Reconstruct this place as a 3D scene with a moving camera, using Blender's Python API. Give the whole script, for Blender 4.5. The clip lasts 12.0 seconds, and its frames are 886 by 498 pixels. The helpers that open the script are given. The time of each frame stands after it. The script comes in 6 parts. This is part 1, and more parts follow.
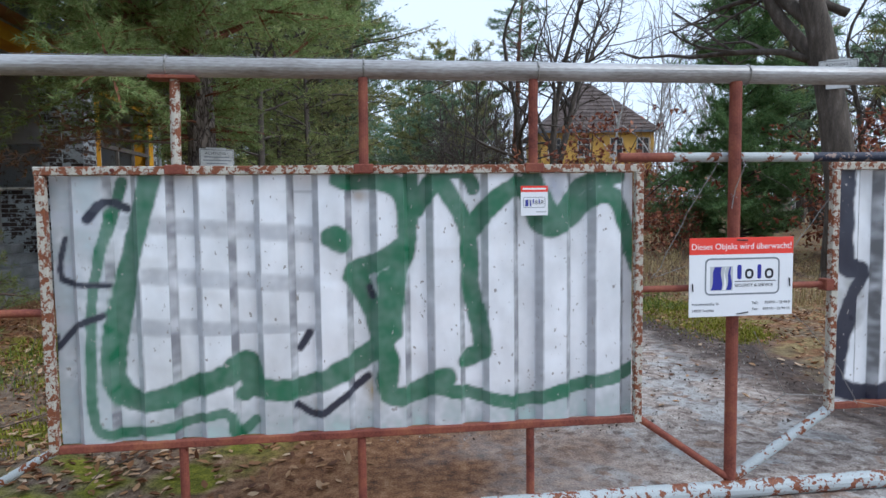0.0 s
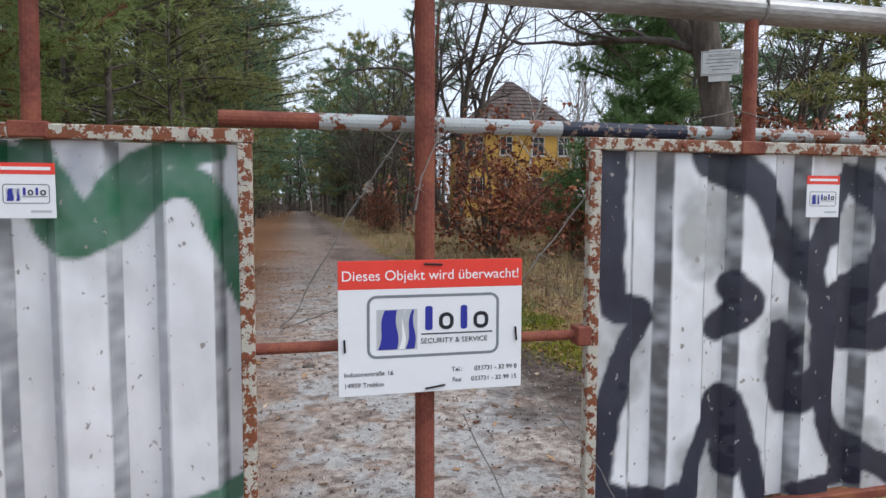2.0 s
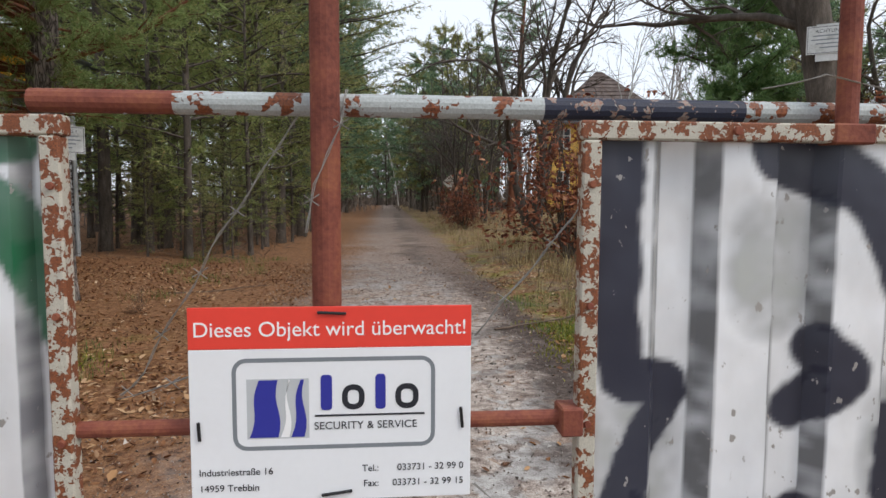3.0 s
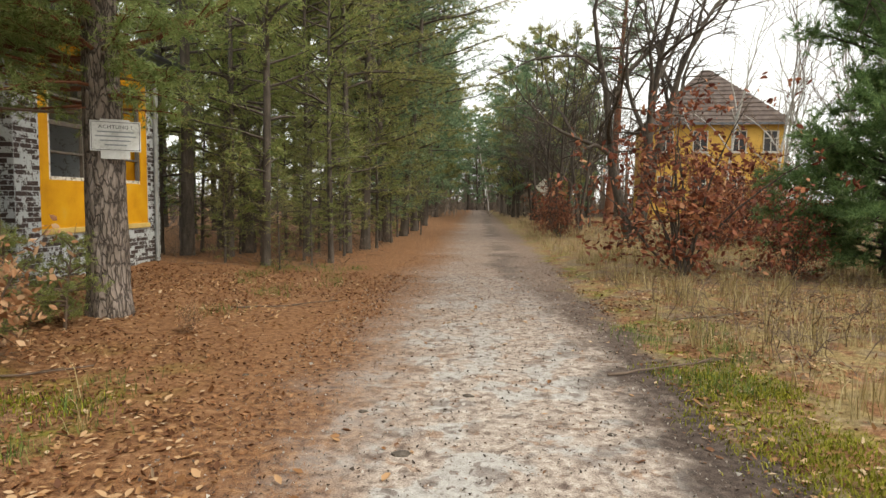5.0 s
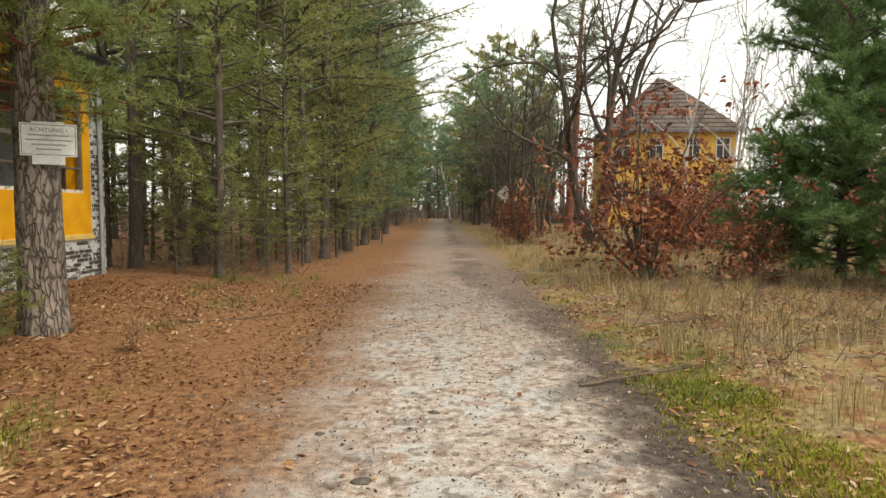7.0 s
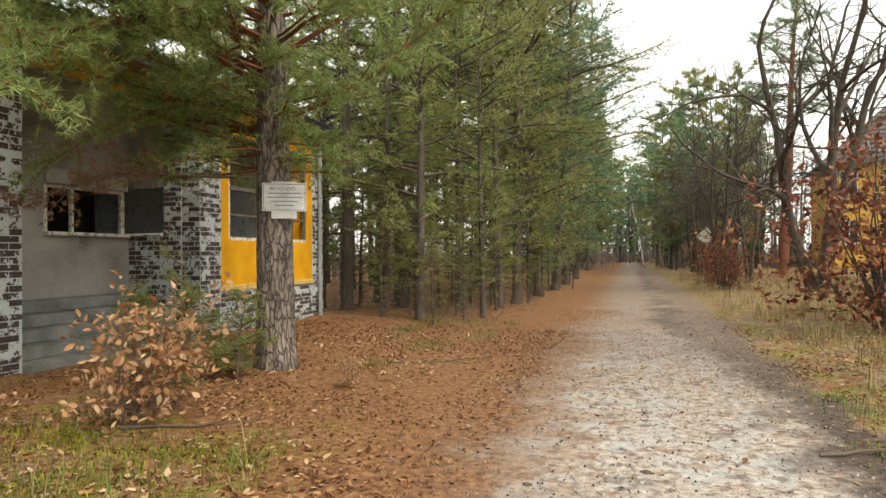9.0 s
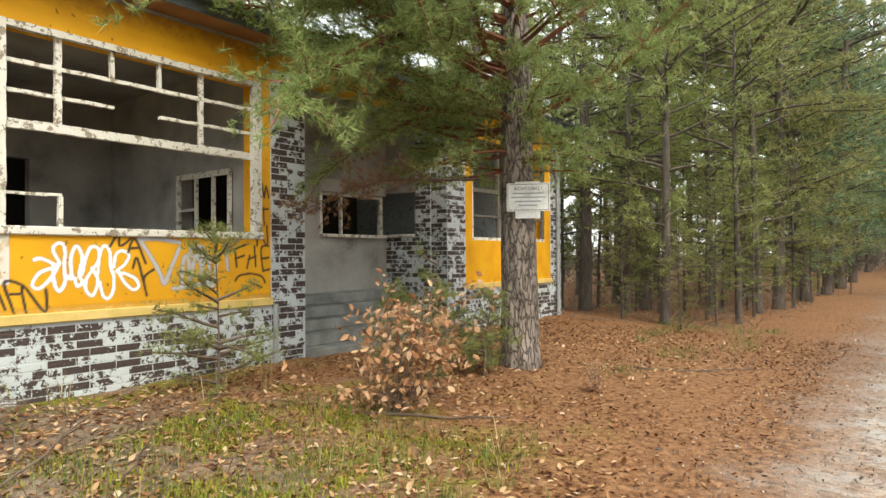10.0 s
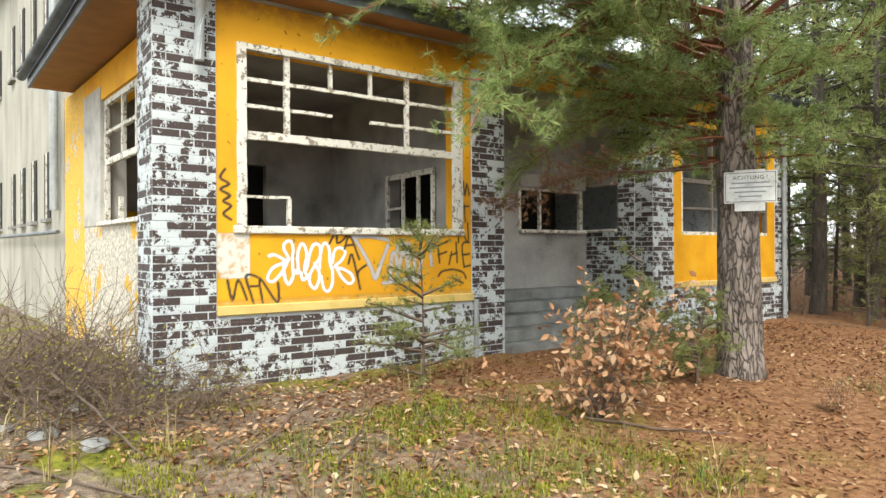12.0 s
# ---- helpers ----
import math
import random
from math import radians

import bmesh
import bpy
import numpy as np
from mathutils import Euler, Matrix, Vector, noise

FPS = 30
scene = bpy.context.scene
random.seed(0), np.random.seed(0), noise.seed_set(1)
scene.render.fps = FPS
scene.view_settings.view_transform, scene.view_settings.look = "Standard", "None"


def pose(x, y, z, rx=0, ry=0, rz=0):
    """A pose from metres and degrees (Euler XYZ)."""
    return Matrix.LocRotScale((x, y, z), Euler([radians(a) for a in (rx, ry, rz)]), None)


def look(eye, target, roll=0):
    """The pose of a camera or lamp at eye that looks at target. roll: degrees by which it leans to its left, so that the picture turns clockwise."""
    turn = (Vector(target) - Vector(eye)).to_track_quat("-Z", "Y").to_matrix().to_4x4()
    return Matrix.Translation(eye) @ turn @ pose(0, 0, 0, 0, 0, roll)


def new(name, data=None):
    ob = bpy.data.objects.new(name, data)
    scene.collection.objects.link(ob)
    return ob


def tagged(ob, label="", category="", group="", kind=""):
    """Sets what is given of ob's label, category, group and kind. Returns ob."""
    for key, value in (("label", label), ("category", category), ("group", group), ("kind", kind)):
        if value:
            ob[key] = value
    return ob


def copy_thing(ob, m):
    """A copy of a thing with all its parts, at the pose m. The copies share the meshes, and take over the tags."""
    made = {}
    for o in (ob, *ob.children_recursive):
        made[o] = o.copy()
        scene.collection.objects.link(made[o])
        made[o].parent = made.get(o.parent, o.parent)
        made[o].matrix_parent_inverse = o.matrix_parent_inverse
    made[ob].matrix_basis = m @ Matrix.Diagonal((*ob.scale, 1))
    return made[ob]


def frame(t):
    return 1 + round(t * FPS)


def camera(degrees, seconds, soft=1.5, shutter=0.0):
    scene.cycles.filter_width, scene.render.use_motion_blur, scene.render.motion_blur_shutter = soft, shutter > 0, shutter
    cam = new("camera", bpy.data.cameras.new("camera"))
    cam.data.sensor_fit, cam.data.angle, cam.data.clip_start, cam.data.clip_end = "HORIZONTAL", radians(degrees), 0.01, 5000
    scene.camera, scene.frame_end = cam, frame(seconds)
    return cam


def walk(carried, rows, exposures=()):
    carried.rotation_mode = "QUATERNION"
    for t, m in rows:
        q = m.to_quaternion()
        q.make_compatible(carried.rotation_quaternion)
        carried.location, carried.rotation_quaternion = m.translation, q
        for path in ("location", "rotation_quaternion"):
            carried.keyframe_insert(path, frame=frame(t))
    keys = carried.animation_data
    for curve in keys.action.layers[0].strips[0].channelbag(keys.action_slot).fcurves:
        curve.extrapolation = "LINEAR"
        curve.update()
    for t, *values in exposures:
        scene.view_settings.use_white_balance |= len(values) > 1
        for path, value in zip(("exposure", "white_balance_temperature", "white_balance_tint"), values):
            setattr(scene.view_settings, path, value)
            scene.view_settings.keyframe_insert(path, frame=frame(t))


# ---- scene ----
cam = camera(70.34, 12.0)
PATH = [
    (0.0, -1.759, -2.878, 1.467, -6.99, -3.87, 0.73),
    (0.5, -1.362, -2.661, 1.430, -8.90, -3.80, 0.51),
    (1.0, -0.967, -2.396, 1.413, -11.60, -3.70, 0.53),
    (1.5, -0.581, -2.127, 1.444, -12.58, -3.59, 0.45),
    (2.0, -0.334, -1.788, 1.460, -13.04, -4.16, -0.16),
    (2.5, -0.046, -1.506, 1.485, -11.28, -4.89, -0.35),
    (3.0, 0.146, -1.245, 1.508, -5.07, -4.71, -0.25),
    (3.5, 0.205, -0.926, 1.518, -2.29, -4.68, -0.28),
    (3.7, 0.182, -0.815, 1.526, -3.94, -4.71, -0.31),
    (4.5, 0.188, -0.235, 1.530, 0.20, -4.50, -0.60),
    (5.3, 0.185, 0.359, 1.530, 4.00, -4.30, -0.94),
    (5.5, 0.163, 0.407, 1.520, 4.12, -4.26, -1.03),
    (6.0, 0.172, 0.451, 1.513, 4.21, -4.17, -0.84),
    (6.5, 0.169, 0.512, 1.495, 1.44, -3.96, -0.62),
    (6.7, 0.174, 0.516, 1.492, 0.38, -3.89, -0.61),
    (8.3, 0.130, 0.339, 1.470, -1.58, -0.03, 0.70),
    (8.5, 0.170, 0.333, 1.440, 2.98, 0.46, 0.50),
    (9.0, 0.040, 0.500, 1.505, 16.55, 0.54, 0.40),
    (9.5, -0.110, 0.480, 1.511, 27.85, 0.66, 0.50),
    (10.0, -0.147, 0.549, 1.516, 37.45, 0.58, 0.36),
    (10.5, -0.221, 0.563, 1.500, 44.04, 0.74, 0.47),
    (11.0, -0.162, 0.671, 1.569, 48.60, 0.07, 0.35),
    (11.5, -0.237, 0.651, 1.559, 51.65, 0.10, 0.30),
    (12.0, -0.266, 0.630, 1.551, 55.30, 0.11, 0.28),
]
walk(cam, [(t, pose(x, y, z, 90 + p, r, yaw)) for t, x, y, z, yaw, p, r in PATH],
     [(0.0, 0.2, 5500, 8), (1.5, 0.15, 5700, 10), (2.5, 0.18, 6200, 10), (3.7, 0.2, 6600, 10), (5.3, 0.75, 7500, 6), (8.3, 0.8, 7700, 5), (10.0, 1.25, 7100, 4), (12.0, 1.42, 6700, 4)])

# ---- sky, sun ----
world = bpy.data.worlds.new("overcast_sky")
scene.world = world
world.use_nodes = True
wn = world.node_tree.nodes
sky = wn.new("ShaderNodeTexSky")
sky.sky_type, sky.sun_disc = "NISHITA", False
sky.sun_elevation, sky.sun_rotation = radians(47), radians(124)
sky.air_density, sky.dust_density = 1.0, 3.0
veil = wn.new("ShaderNodeMix")
veil.data_type = "RGBA"
veil.inputs[0].default_value = 0.8
veil.inputs[7].default_value = (7.6, 8.0, 8.6, 1)
world.node_tree.links.new(sky.outputs[0], veil.inputs[6])
world.node_tree.links.new(veil.outputs[2], wn["Background"].inputs[0])
wn["Background"].inputs[1].default_value = 0.13
sun = new("sun", bpy.data.lights.new("sun", "SUN"))
sun.data.energy, sun.data.angle, sun.data.color = 1.4, radians(20), (1.0, 0.95, 0.88)
sun.matrix_world = look((0, 0, 20), (-11.0, 7.5, 5.5))


# ---- materials ----
def material(name, stops, scale=6.0, rough=0.85, bump=0.3, metal=0.0, detail=6.0, stretch=(1, 1, 1), fine=60.0, spec=0.4):
    """A surface whose colour runs through stops [(place, colour), ...] by a noise at two scales."""
    m = bpy.data.materials.new(name)
    m.use_nodes = True
    n, l = m.node_tree.nodes, m.node_tree.links
    b = n["Principled BSDF"]
    co, mp = n.new("ShaderNodeTexCoord"), n.new("ShaderNodeMapping")
    mp.inputs["Scale"].default_value = stretch
    l.new(co.outputs["Object"], mp.inputs[0])
    big, small, mix, ramp = n.new("ShaderNodeTexNoise"), n.new("ShaderNodeTexNoise"), n.new("ShaderNodeMix"), n.new("ShaderNodeValToRGB")
    for t, s in ((big, scale), (small, fine)):
        t.inputs["Scale"].default_value, t.inputs["Detail"].default_value = s, detail
        l.new(mp.outputs[0], t.inputs[0])
    mix.inputs[0].default_value = 0.35
    l.new(big.outputs[0], mix.inputs[2])
    l.new(small.outputs[0], mix.inputs[3])
    l.new(mix.outputs[0], ramp.inputs[0])
    e = ramp.color_ramp.elements
    while len(e) < len(stops):
        e.new(0.5)
    for k, (p, c) in zip(e, stops):
        k.position, k.color = p, (*c, 1)
    l.new(ramp.outputs[0], b.inputs["Base Color"])
    b.inputs["Roughness"].default_value, b.inputs["Metallic"].default_value = rough, metal
    b.inputs["Specular IOR Level"].default_value = spec
    if bump:
        bp = n.new("ShaderNodeBump")
        bp.inputs["Strength"].default_value, bp.inputs["Distance"].default_value = bump, 0.01
        l.new(mix.outputs[0], bp.inputs["Height"])
        l.new(bp.outputs[0], b.inputs["Normal"])
    return m


def shade(c, k):
    return tuple(min(1.0, v * k) for v in c)


def plain(name, c, rough=0.6, bump=0.1, metal=0.0, spread=0.18, scale=9.0):
    return material(name, [(0.35, shade(c, 1 - spread)), (0.65, shade(c, 1 + spread))], scale, rough, bump, metal)


# ---- building helpers ----
def link_mesh(name, bm, mat, parent=None, label="", smooth=False):
    me = bpy.data.meshes.new(name)
    bm.to_mesh(me)
    bm.free()
    for m in (mat if isinstance(mat, (list, tuple)) else [mat]):
        me.materials.append(m)
    if smooth:
        me.polygons.foreach_set("use_smooth", [True] * len(me.polygons))
    ob = new(name, me)
    ob.parent = parent
    if label:
        ob["label"] = label
    return ob


def part(name, bm, mat, parent, label="", smooth=False):
    return link_mesh(name, bm, mat, parent, label, smooth)


def thing(name, at, label, category, group="", kind="", turn=0):
    ob = new(name)
    ob.empty_display_size = 0.1
    ob.matrix_world = pose(*at, 0, 0, turn)
    return tagged(ob, label, category, group, kind)


def box(bm, x0, y0, z0, x1, y1, z1, bevel=0.0, mat=0):
    r = bmesh.ops.create_cube(bm, size=1)
    bmesh.ops.transform(bm, matrix=Matrix.LocRotScale(((x0 + x1) / 2, (y0 + y1) / 2, (z0 + z1) / 2), None, (abs(x1 - x0), abs(y1 - y0), abs(z1 - z0))), verts=r["verts"])
    faces = {f for v in r["verts"] for f in v.link_faces}
    for f in faces:
        f.material_index = mat
    if bevel:
        es = list({e for v in r["verts"] for e in v.link_edges})
        bmesh.ops.bevel(bm, geom=es, offset=bevel, segments=1, affect="EDGES")
    return bm


def boxed(*a, bevel=0.0):
    return box(bmesh.new(), *a, bevel=bevel)


def tube(bm, points, radii, sides=8, caps=True, wobble=0.0):
    """A tube along points, with a radius at each."""
    pts = [Vector(p) for p in points]
    up = Vector((0.13, 0.21, 0.97))
    rings = []
    for i, p in enumerate(pts):
        d = (pts[min(i + 1, len(pts) - 1)] - pts[max(i - 1, 0)]).normalized()
        a = d.cross(up)
        if a.length < 0.15:
            a = d.cross(Vector((1, 0, 0)))
        a.normalize()
        b = d.cross(a)
        ring = []
        for k in range(sides):
            w = 2 * math.pi * k / sides
            r = radii[i] * (1 + random.uniform(-wobble, wobble))
            ring.append(bm.verts.new(p + a * (r * math.cos(w)) + b * (r * math.sin(w))))
        rings.append(ring)
    for r0, r1 in zip(rings, rings[1:]):
        for k in range(sides):
            bm.faces.new((r0[k], r0[(k + 1) % sides], r1[(k + 1) % sides], r1[k]))
    if caps:
        bm.faces.new(rings[0][::-1])
        bm.faces.new(rings[-1])
    return bm


def pipe(p, q, r, sides=14, r2=None, steps=1):
    p, q = Vector(p), Vector(q)
    return tube(bmesh.new(), [p.lerp(q, i / steps) for i in range(steps + 1)], [r] * (steps + 1) if r2 is None else [r + (r2 - r) * i / steps for i in range(steps + 1)], sides)


# ---- surfaces of the gate ----
def flaking(name, coat, under, amount=0.5, scale=7.0, rough=0.6, under2=None, where="Object"):
    """An old coat of paint that flakes off what lies under it; amount is the share of the coat."""
    m = bpy.data.materials.new(name)
    m.use_nodes = True
    n, l = m.node_tree.nodes, m.node_tree.links
    b = n["Principled BSDF"]
    if where == "Object":
        co = n.new("ShaderNodeTexCoord").outputs["Object"]
    else:
        co = n.new("ShaderNodeNewGeometry").outputs["Position"]
    t1, t2, t3 = n.new("ShaderNodeTexNoise"), n.new("ShaderNodeTexNoise"), n.new("ShaderNodeTexNoise")
    for t, s, d in ((t1, scale, 3), (t2, scale * 3.3, 5), (t3, scale * 14, 4)):
        t.inputs["Scale"].default_value, t.inputs["Detail"].default_value = s, d
        l.new(co, t.inputs[0])
    t2.inputs["Distortion"].default_value = 0.8
    a = n.new("ShaderNodeMath")
    a.operation = "MULTIPLY_ADD"
    l.new(t2.outputs[0], a.inputs[0])
    a.inputs[1].default_value = 0.7
    l.new(t1.outputs[0], a.inputs[2])
    r = n.new("ShaderNodeMapRange")
    edge = 0.85 + (0.5 - amount) * 0.55
    r.inputs[1].default_value, r.inputs[2].default_value = edge - 0.008, edge + 0.008
    l.new(a.outputs[0], r.inputs[0])

    def tone(c, k, node):
        x = n.new("ShaderNodeValToRGB")
        x.color_ramp.elements[0].position, x.color_ramp.elements[1].position = 0.35, 0.68
        x.color_ramp.elements[0].color, x.color_ramp.elements[1].color = (*shade(c, 1 - k), 1), (*(shade(c, 1 + k) if node is None else node), 1)
        l.new(t3.outputs[0], x.inputs[0])
        return x.outputs[0]
    mx = n.new("ShaderNodeMix")
    mx.data_type = "RGBA"
    l.new(r.outputs[0], mx.inputs[0])
    l.new(tone(under, 0.45, under2), mx.inputs[6])
    l.new(tone(coat, 0.12, None), mx.inputs[7])
    l.new(mx.outputs[2], b.inputs["Base Color"])
    b.inputs["Roughness"].default_value = rough
    bp = n.new("ShaderNodeBump")
    bp.inputs["Strength"].default_value, bp.inputs["Distance"].default_value = 0.8, 0.003
    ad = n.new("ShaderNodeMath")
    ad.operation = "MULTIPLY_ADD"
    l.new(t3.outputs[0], ad.inputs[0])
    ad.inputs[1].default_value = 0.35
    l.new(r.outputs[0], ad.inputs[2])
    l.new(ad.outputs[0], bp.inputs["Height"])
    l.new(bp.outputs[0], b.inputs["Normal"])
    return m


RUST, RUST2 = (0.13, 0.035, 0.018), (0.3, 0.09, 0.03)
rust = material("rusty_red_oxide", [(0.3, (0.085, 0.02, 0.013)), (0.5, (0.2, 0.055, 0.035)), (0.7, (0.3, 0.11, 0.05))], 7, 0.75, 0.5, fine=90)
galvanised = material("weathered_galvanised_pipe", [(0.3, (0.16, 0.14, 0.125)), (0.5, (0.34, 0.33, 0.32)), (0.62, (0.46, 0.46, 0.46)), (0.75, (0.24, 0.17, 0.12))], 3.0, 0.45, 0.25, 0.3, stretch=(0.6, 3, 3), fine=40)
peeled = flaking("white_paint_peeling_off_rust", (0.48, 0.45, 0.38), (0.2, 0.065, 0.028), 0.5, 28, under2=RUST2)
peeled_pipe = flaking("pale_paint_on_rusty_pipe", (0.42, 0.45, 0.45), (0.18, 0.055, 0.025), 0.6, 14, under2=RUST2)
navy_flaked = flaking("navy_paint_flaking_off", (0.018, 0.022, 0.045), (0.5, 0.5, 0.48), 0.68, 16, under2=(0.3, 0.12, 0.06))
wire_steel = plain("dull_wire", (0.3, 0.29, 0.27), 0.45, 0.1, 0.7)
white_board = plain("white_plastic_board", (0.8, 0.81, 0.83), 0.35, 0.02, spread=0.02)
signal_red = plain("red_print", (0.78, 0.06, 0.04), 0.4, 0.02, spread=0.04)
print_grey = plain("grey_print", (0.2, 0.22, 0.24), 0.4, 0.0, spread=0.03)
print_blue = plain("blue_print", (0.03, 0.035, 0.3), 0.4, 0.0, spread=0.03)
print_dark = plain("dark_print", (0.02, 0.022, 0.03), 0.4, 0.0, spread=0.03)
print_pale = plain("pale_grey_print", (0.5, 0.52, 0.53), 0.4, 0.0, spread=0.03)
print_white = plain("white_print", (0.85, 0.85, 0.85), 0.4, 0.0, spread=0.02)


def sprayed_material(name, base, dirt, metal, rough, mat_scale=(1.8, 1.8, 1.2)):
    """A sheet whose spray paint is its colour attribute 'spray', with dents and streaks of dirt."""
    m = bpy.data.materials.new(name)
    m.use_nodes = True
    n, l = m.node_tree.nodes, m.node_tree.links
    b = n["Principled BSDF"]
    at = n.new("ShaderNodeVertexColor")
    at.layer_name = "spray"
    co, mp = n.new("ShaderNodeTexCoord"), n.new("ShaderNodeMapping")
    mp.inputs["Scale"].default_value = mat_scale
    l.new(co.outputs["Object"], mp.inputs[0])
    t1, t2, t3 = n.new("ShaderNodeTexNoise"), n.new("ShaderNodeTexNoise"), n.new("ShaderNodeTexNoise")
    for t, s, d in ((t1, 2.2, 5), (t2, 22, 6), (t3, 5, 2)):
        t.inputs["Scale"].default_value, t.inputs["Detail"].default_value = s, d
        l.new(mp.outputs[0] if t is not t3 else co.outputs["Object"], t.inputs[0])
    ra = n.new("ShaderNodeValToRGB")
    ra.color_ramp.elements[0].position, ra.color_ramp.elements[1].position = 0.32, 0.62
    ra.color_ramp.elements[0].color, ra.color_ramp.elements[1].color = (*dirt, 1), (*base, 1)
    l.new(t1.outputs[0], ra.inputs[0])
    rb = n.new("ShaderNodeValToRGB")
    e = rb.color_ramp.elements
    e[0].position, e[1].position = 0.66, 0.7
    e[0].color, e[1].color = (1, 1, 1, 1), (0.3, 0.26, 0.22, 1)
    l.new(t2.outputs[0], rb.inputs[0])
    mu = n.new("ShaderNodeMix")
    mu.data_type, mu.blend_type = "RGBA", "MULTIPLY"
    mu.inputs[0].default_value = 0.8
    l.new(ra.outputs[0], mu.inputs[6])
    l.new(rb.outputs[0], mu.inputs[7])
    mx = n.new("ShaderNodeMix")
    mx.data_type = "RGBA"
    wear = n.new("ShaderNodeMapRange")
    wear.inputs[1].default_value, wear.inputs[2].default_value, wear.inputs[3].default_value, wear.inputs[4].default_value = 0.68, 0.7, 1.0, 0.1
    l.new(t2.outputs[0], wear.inputs[0])
    co2 = n.new("ShaderNodeMath")
    co2.operation = "MULTIPLY"
    l.new(at.outputs["Alpha"], co2.inputs[0])
    l.new(wear.outputs[0], co2.inputs[1])
    l.new(co2.outputs[0], mx.inputs[0])
    l.new(mu.outputs[2], mx.inputs[6])
    l.new(at.outputs["Color"], mx.inputs[7])
    l.new(mx.outputs[2], b.inputs["Base Color"])
    me = n.new("ShaderNodeMapRange")
    me.inputs[3].default_value, me.inputs[4].default_value = metal, 0.0
    l.new(co2.outputs[0], me.inputs[0])
    l.new(me.outputs[0], b.inputs["Metallic"])
    b.inputs["Roughness"].default_value = rough
    bp = n.new("ShaderNodeBump")
    bp.inputs["Strength"].default_value, bp.inputs["Distance"].default_value = 0.35, 0.03
    l.new(t3.outputs[0], bp.inputs["Height"])
    l.new(bp.outputs[0], b.inputs["Normal"])
    return m


def spray(us, vs, strokes, washes=()):
    """Paint over points (u, v): each stroke (colour, half width, line) with soft edges, each wash (colour, alpha, test)."""
    col = np.zeros((len(us), 3))
    alpha = np.zeros(len(us))
    wob = np.array([noise.noise(Vector((u * 9, v * 9, 3.1))) + 0.6 * noise.noise(Vector((u * 30, v * 30, 7.7))) for u, v in zip(us, vs)])
    for c, a, test in washes:
        k = np.clip(a * test(us, vs) * (1 + 0.8 * wob), 0, 1)
        col = col * (1 - k[:, None]) + np.array(c) * k[:, None]
        alpha = np.maximum(alpha, k)
    for c, w, line in strokes:
        d = np.full(len(us), 9.0)
        pts = np.array(line)
        smooth = [pts[0]]
        for i in range(len(pts) - 1):
            p0, p1, p2, p3 = pts[max(i - 1, 0)], pts[i], pts[i + 1], pts[min(i + 2, len(pts) - 1)]
            for s in (0.25, 0.5, 0.75, 1.0):
                smooth.append(0.5 * ((2 * p1) + (p2 - p0) * s + (2 * p0 - 5 * p1 + 4 * p2 - p3) * s * s + (3 * p1 - p0 - 3 * p2 + p3) * s ** 3))
        for p, q in zip(smooth, smooth[1:]):
            e = q - p
            t = np.clip(((us - p[0]) * e[0] + (vs - p[1]) * e[1]) / max(e @ e, 1e-9), 0, 1)
            d = np.minimum(d, np.hypot(us - p[0] - t * e[0], vs - p[1] - t * e[1]))
        soft = max(0.006, w * 0.16)
        k = np.clip((w * (1 + 0.18 * wob) + soft - d) / (2 * soft), 0, 1)
        halo = np.clip((w * 1.75 - d) / (w * 1.2), 0, 1) ** 2 * (0.35 if c[1] > c[2] else 0.12) * (1 + 0.6 * wob)
        k = np.maximum(k * k * (3 - 2 * k) * (0.97 if c[1] <= c[2] else 0.92 + 0.08 * np.clip(wob, -1, 0.6)), np.clip(halo, 0, 1))
        col = col * (1 - k[:, None]) + np.array(c) * k[:, None]
        alpha = np.maximum(alpha, k)
    return np.concatenate([col, alpha[:, None]], 1)


def grid_mesh(name, us, vs, place, mat, parent, strokes, washes=(), label="", thick=0.0):
    """A finely divided sheet over us x vs; place(u, v) gives the point, sprayed with strokes."""
    U, V = np.meshgrid(us, vs)
    U, V = U.ravel(), V.ravel()
    nu, nv = len(us), len(vs)
    co = [place(u, v) for u, v in zip(U, V)]
    faces = [(j * nu + i, j * nu + i + 1, (j + 1) * nu + i + 1, (j + 1) * nu + i) for j in range(nv - 1) for i in range(nu - 1)]
    me = bpy.data.meshes.new(name)
    me.from_pydata(co, [], faces)
    at = me.color_attributes.new("spray", "FLOAT_COLOR", "POINT")
    at.data.foreach_set("color", spray(U, V, strokes, washes).astype(np.float32).ravel())
    me.materials.append(mat)
    ob = new(name, me)
    ob.parent = parent
    if thick:
        so = ob.modifiers.new("thickness", "SOLIDIFY")
        so.thickness = thick
    if label:
        ob["label"] = label
    return ob


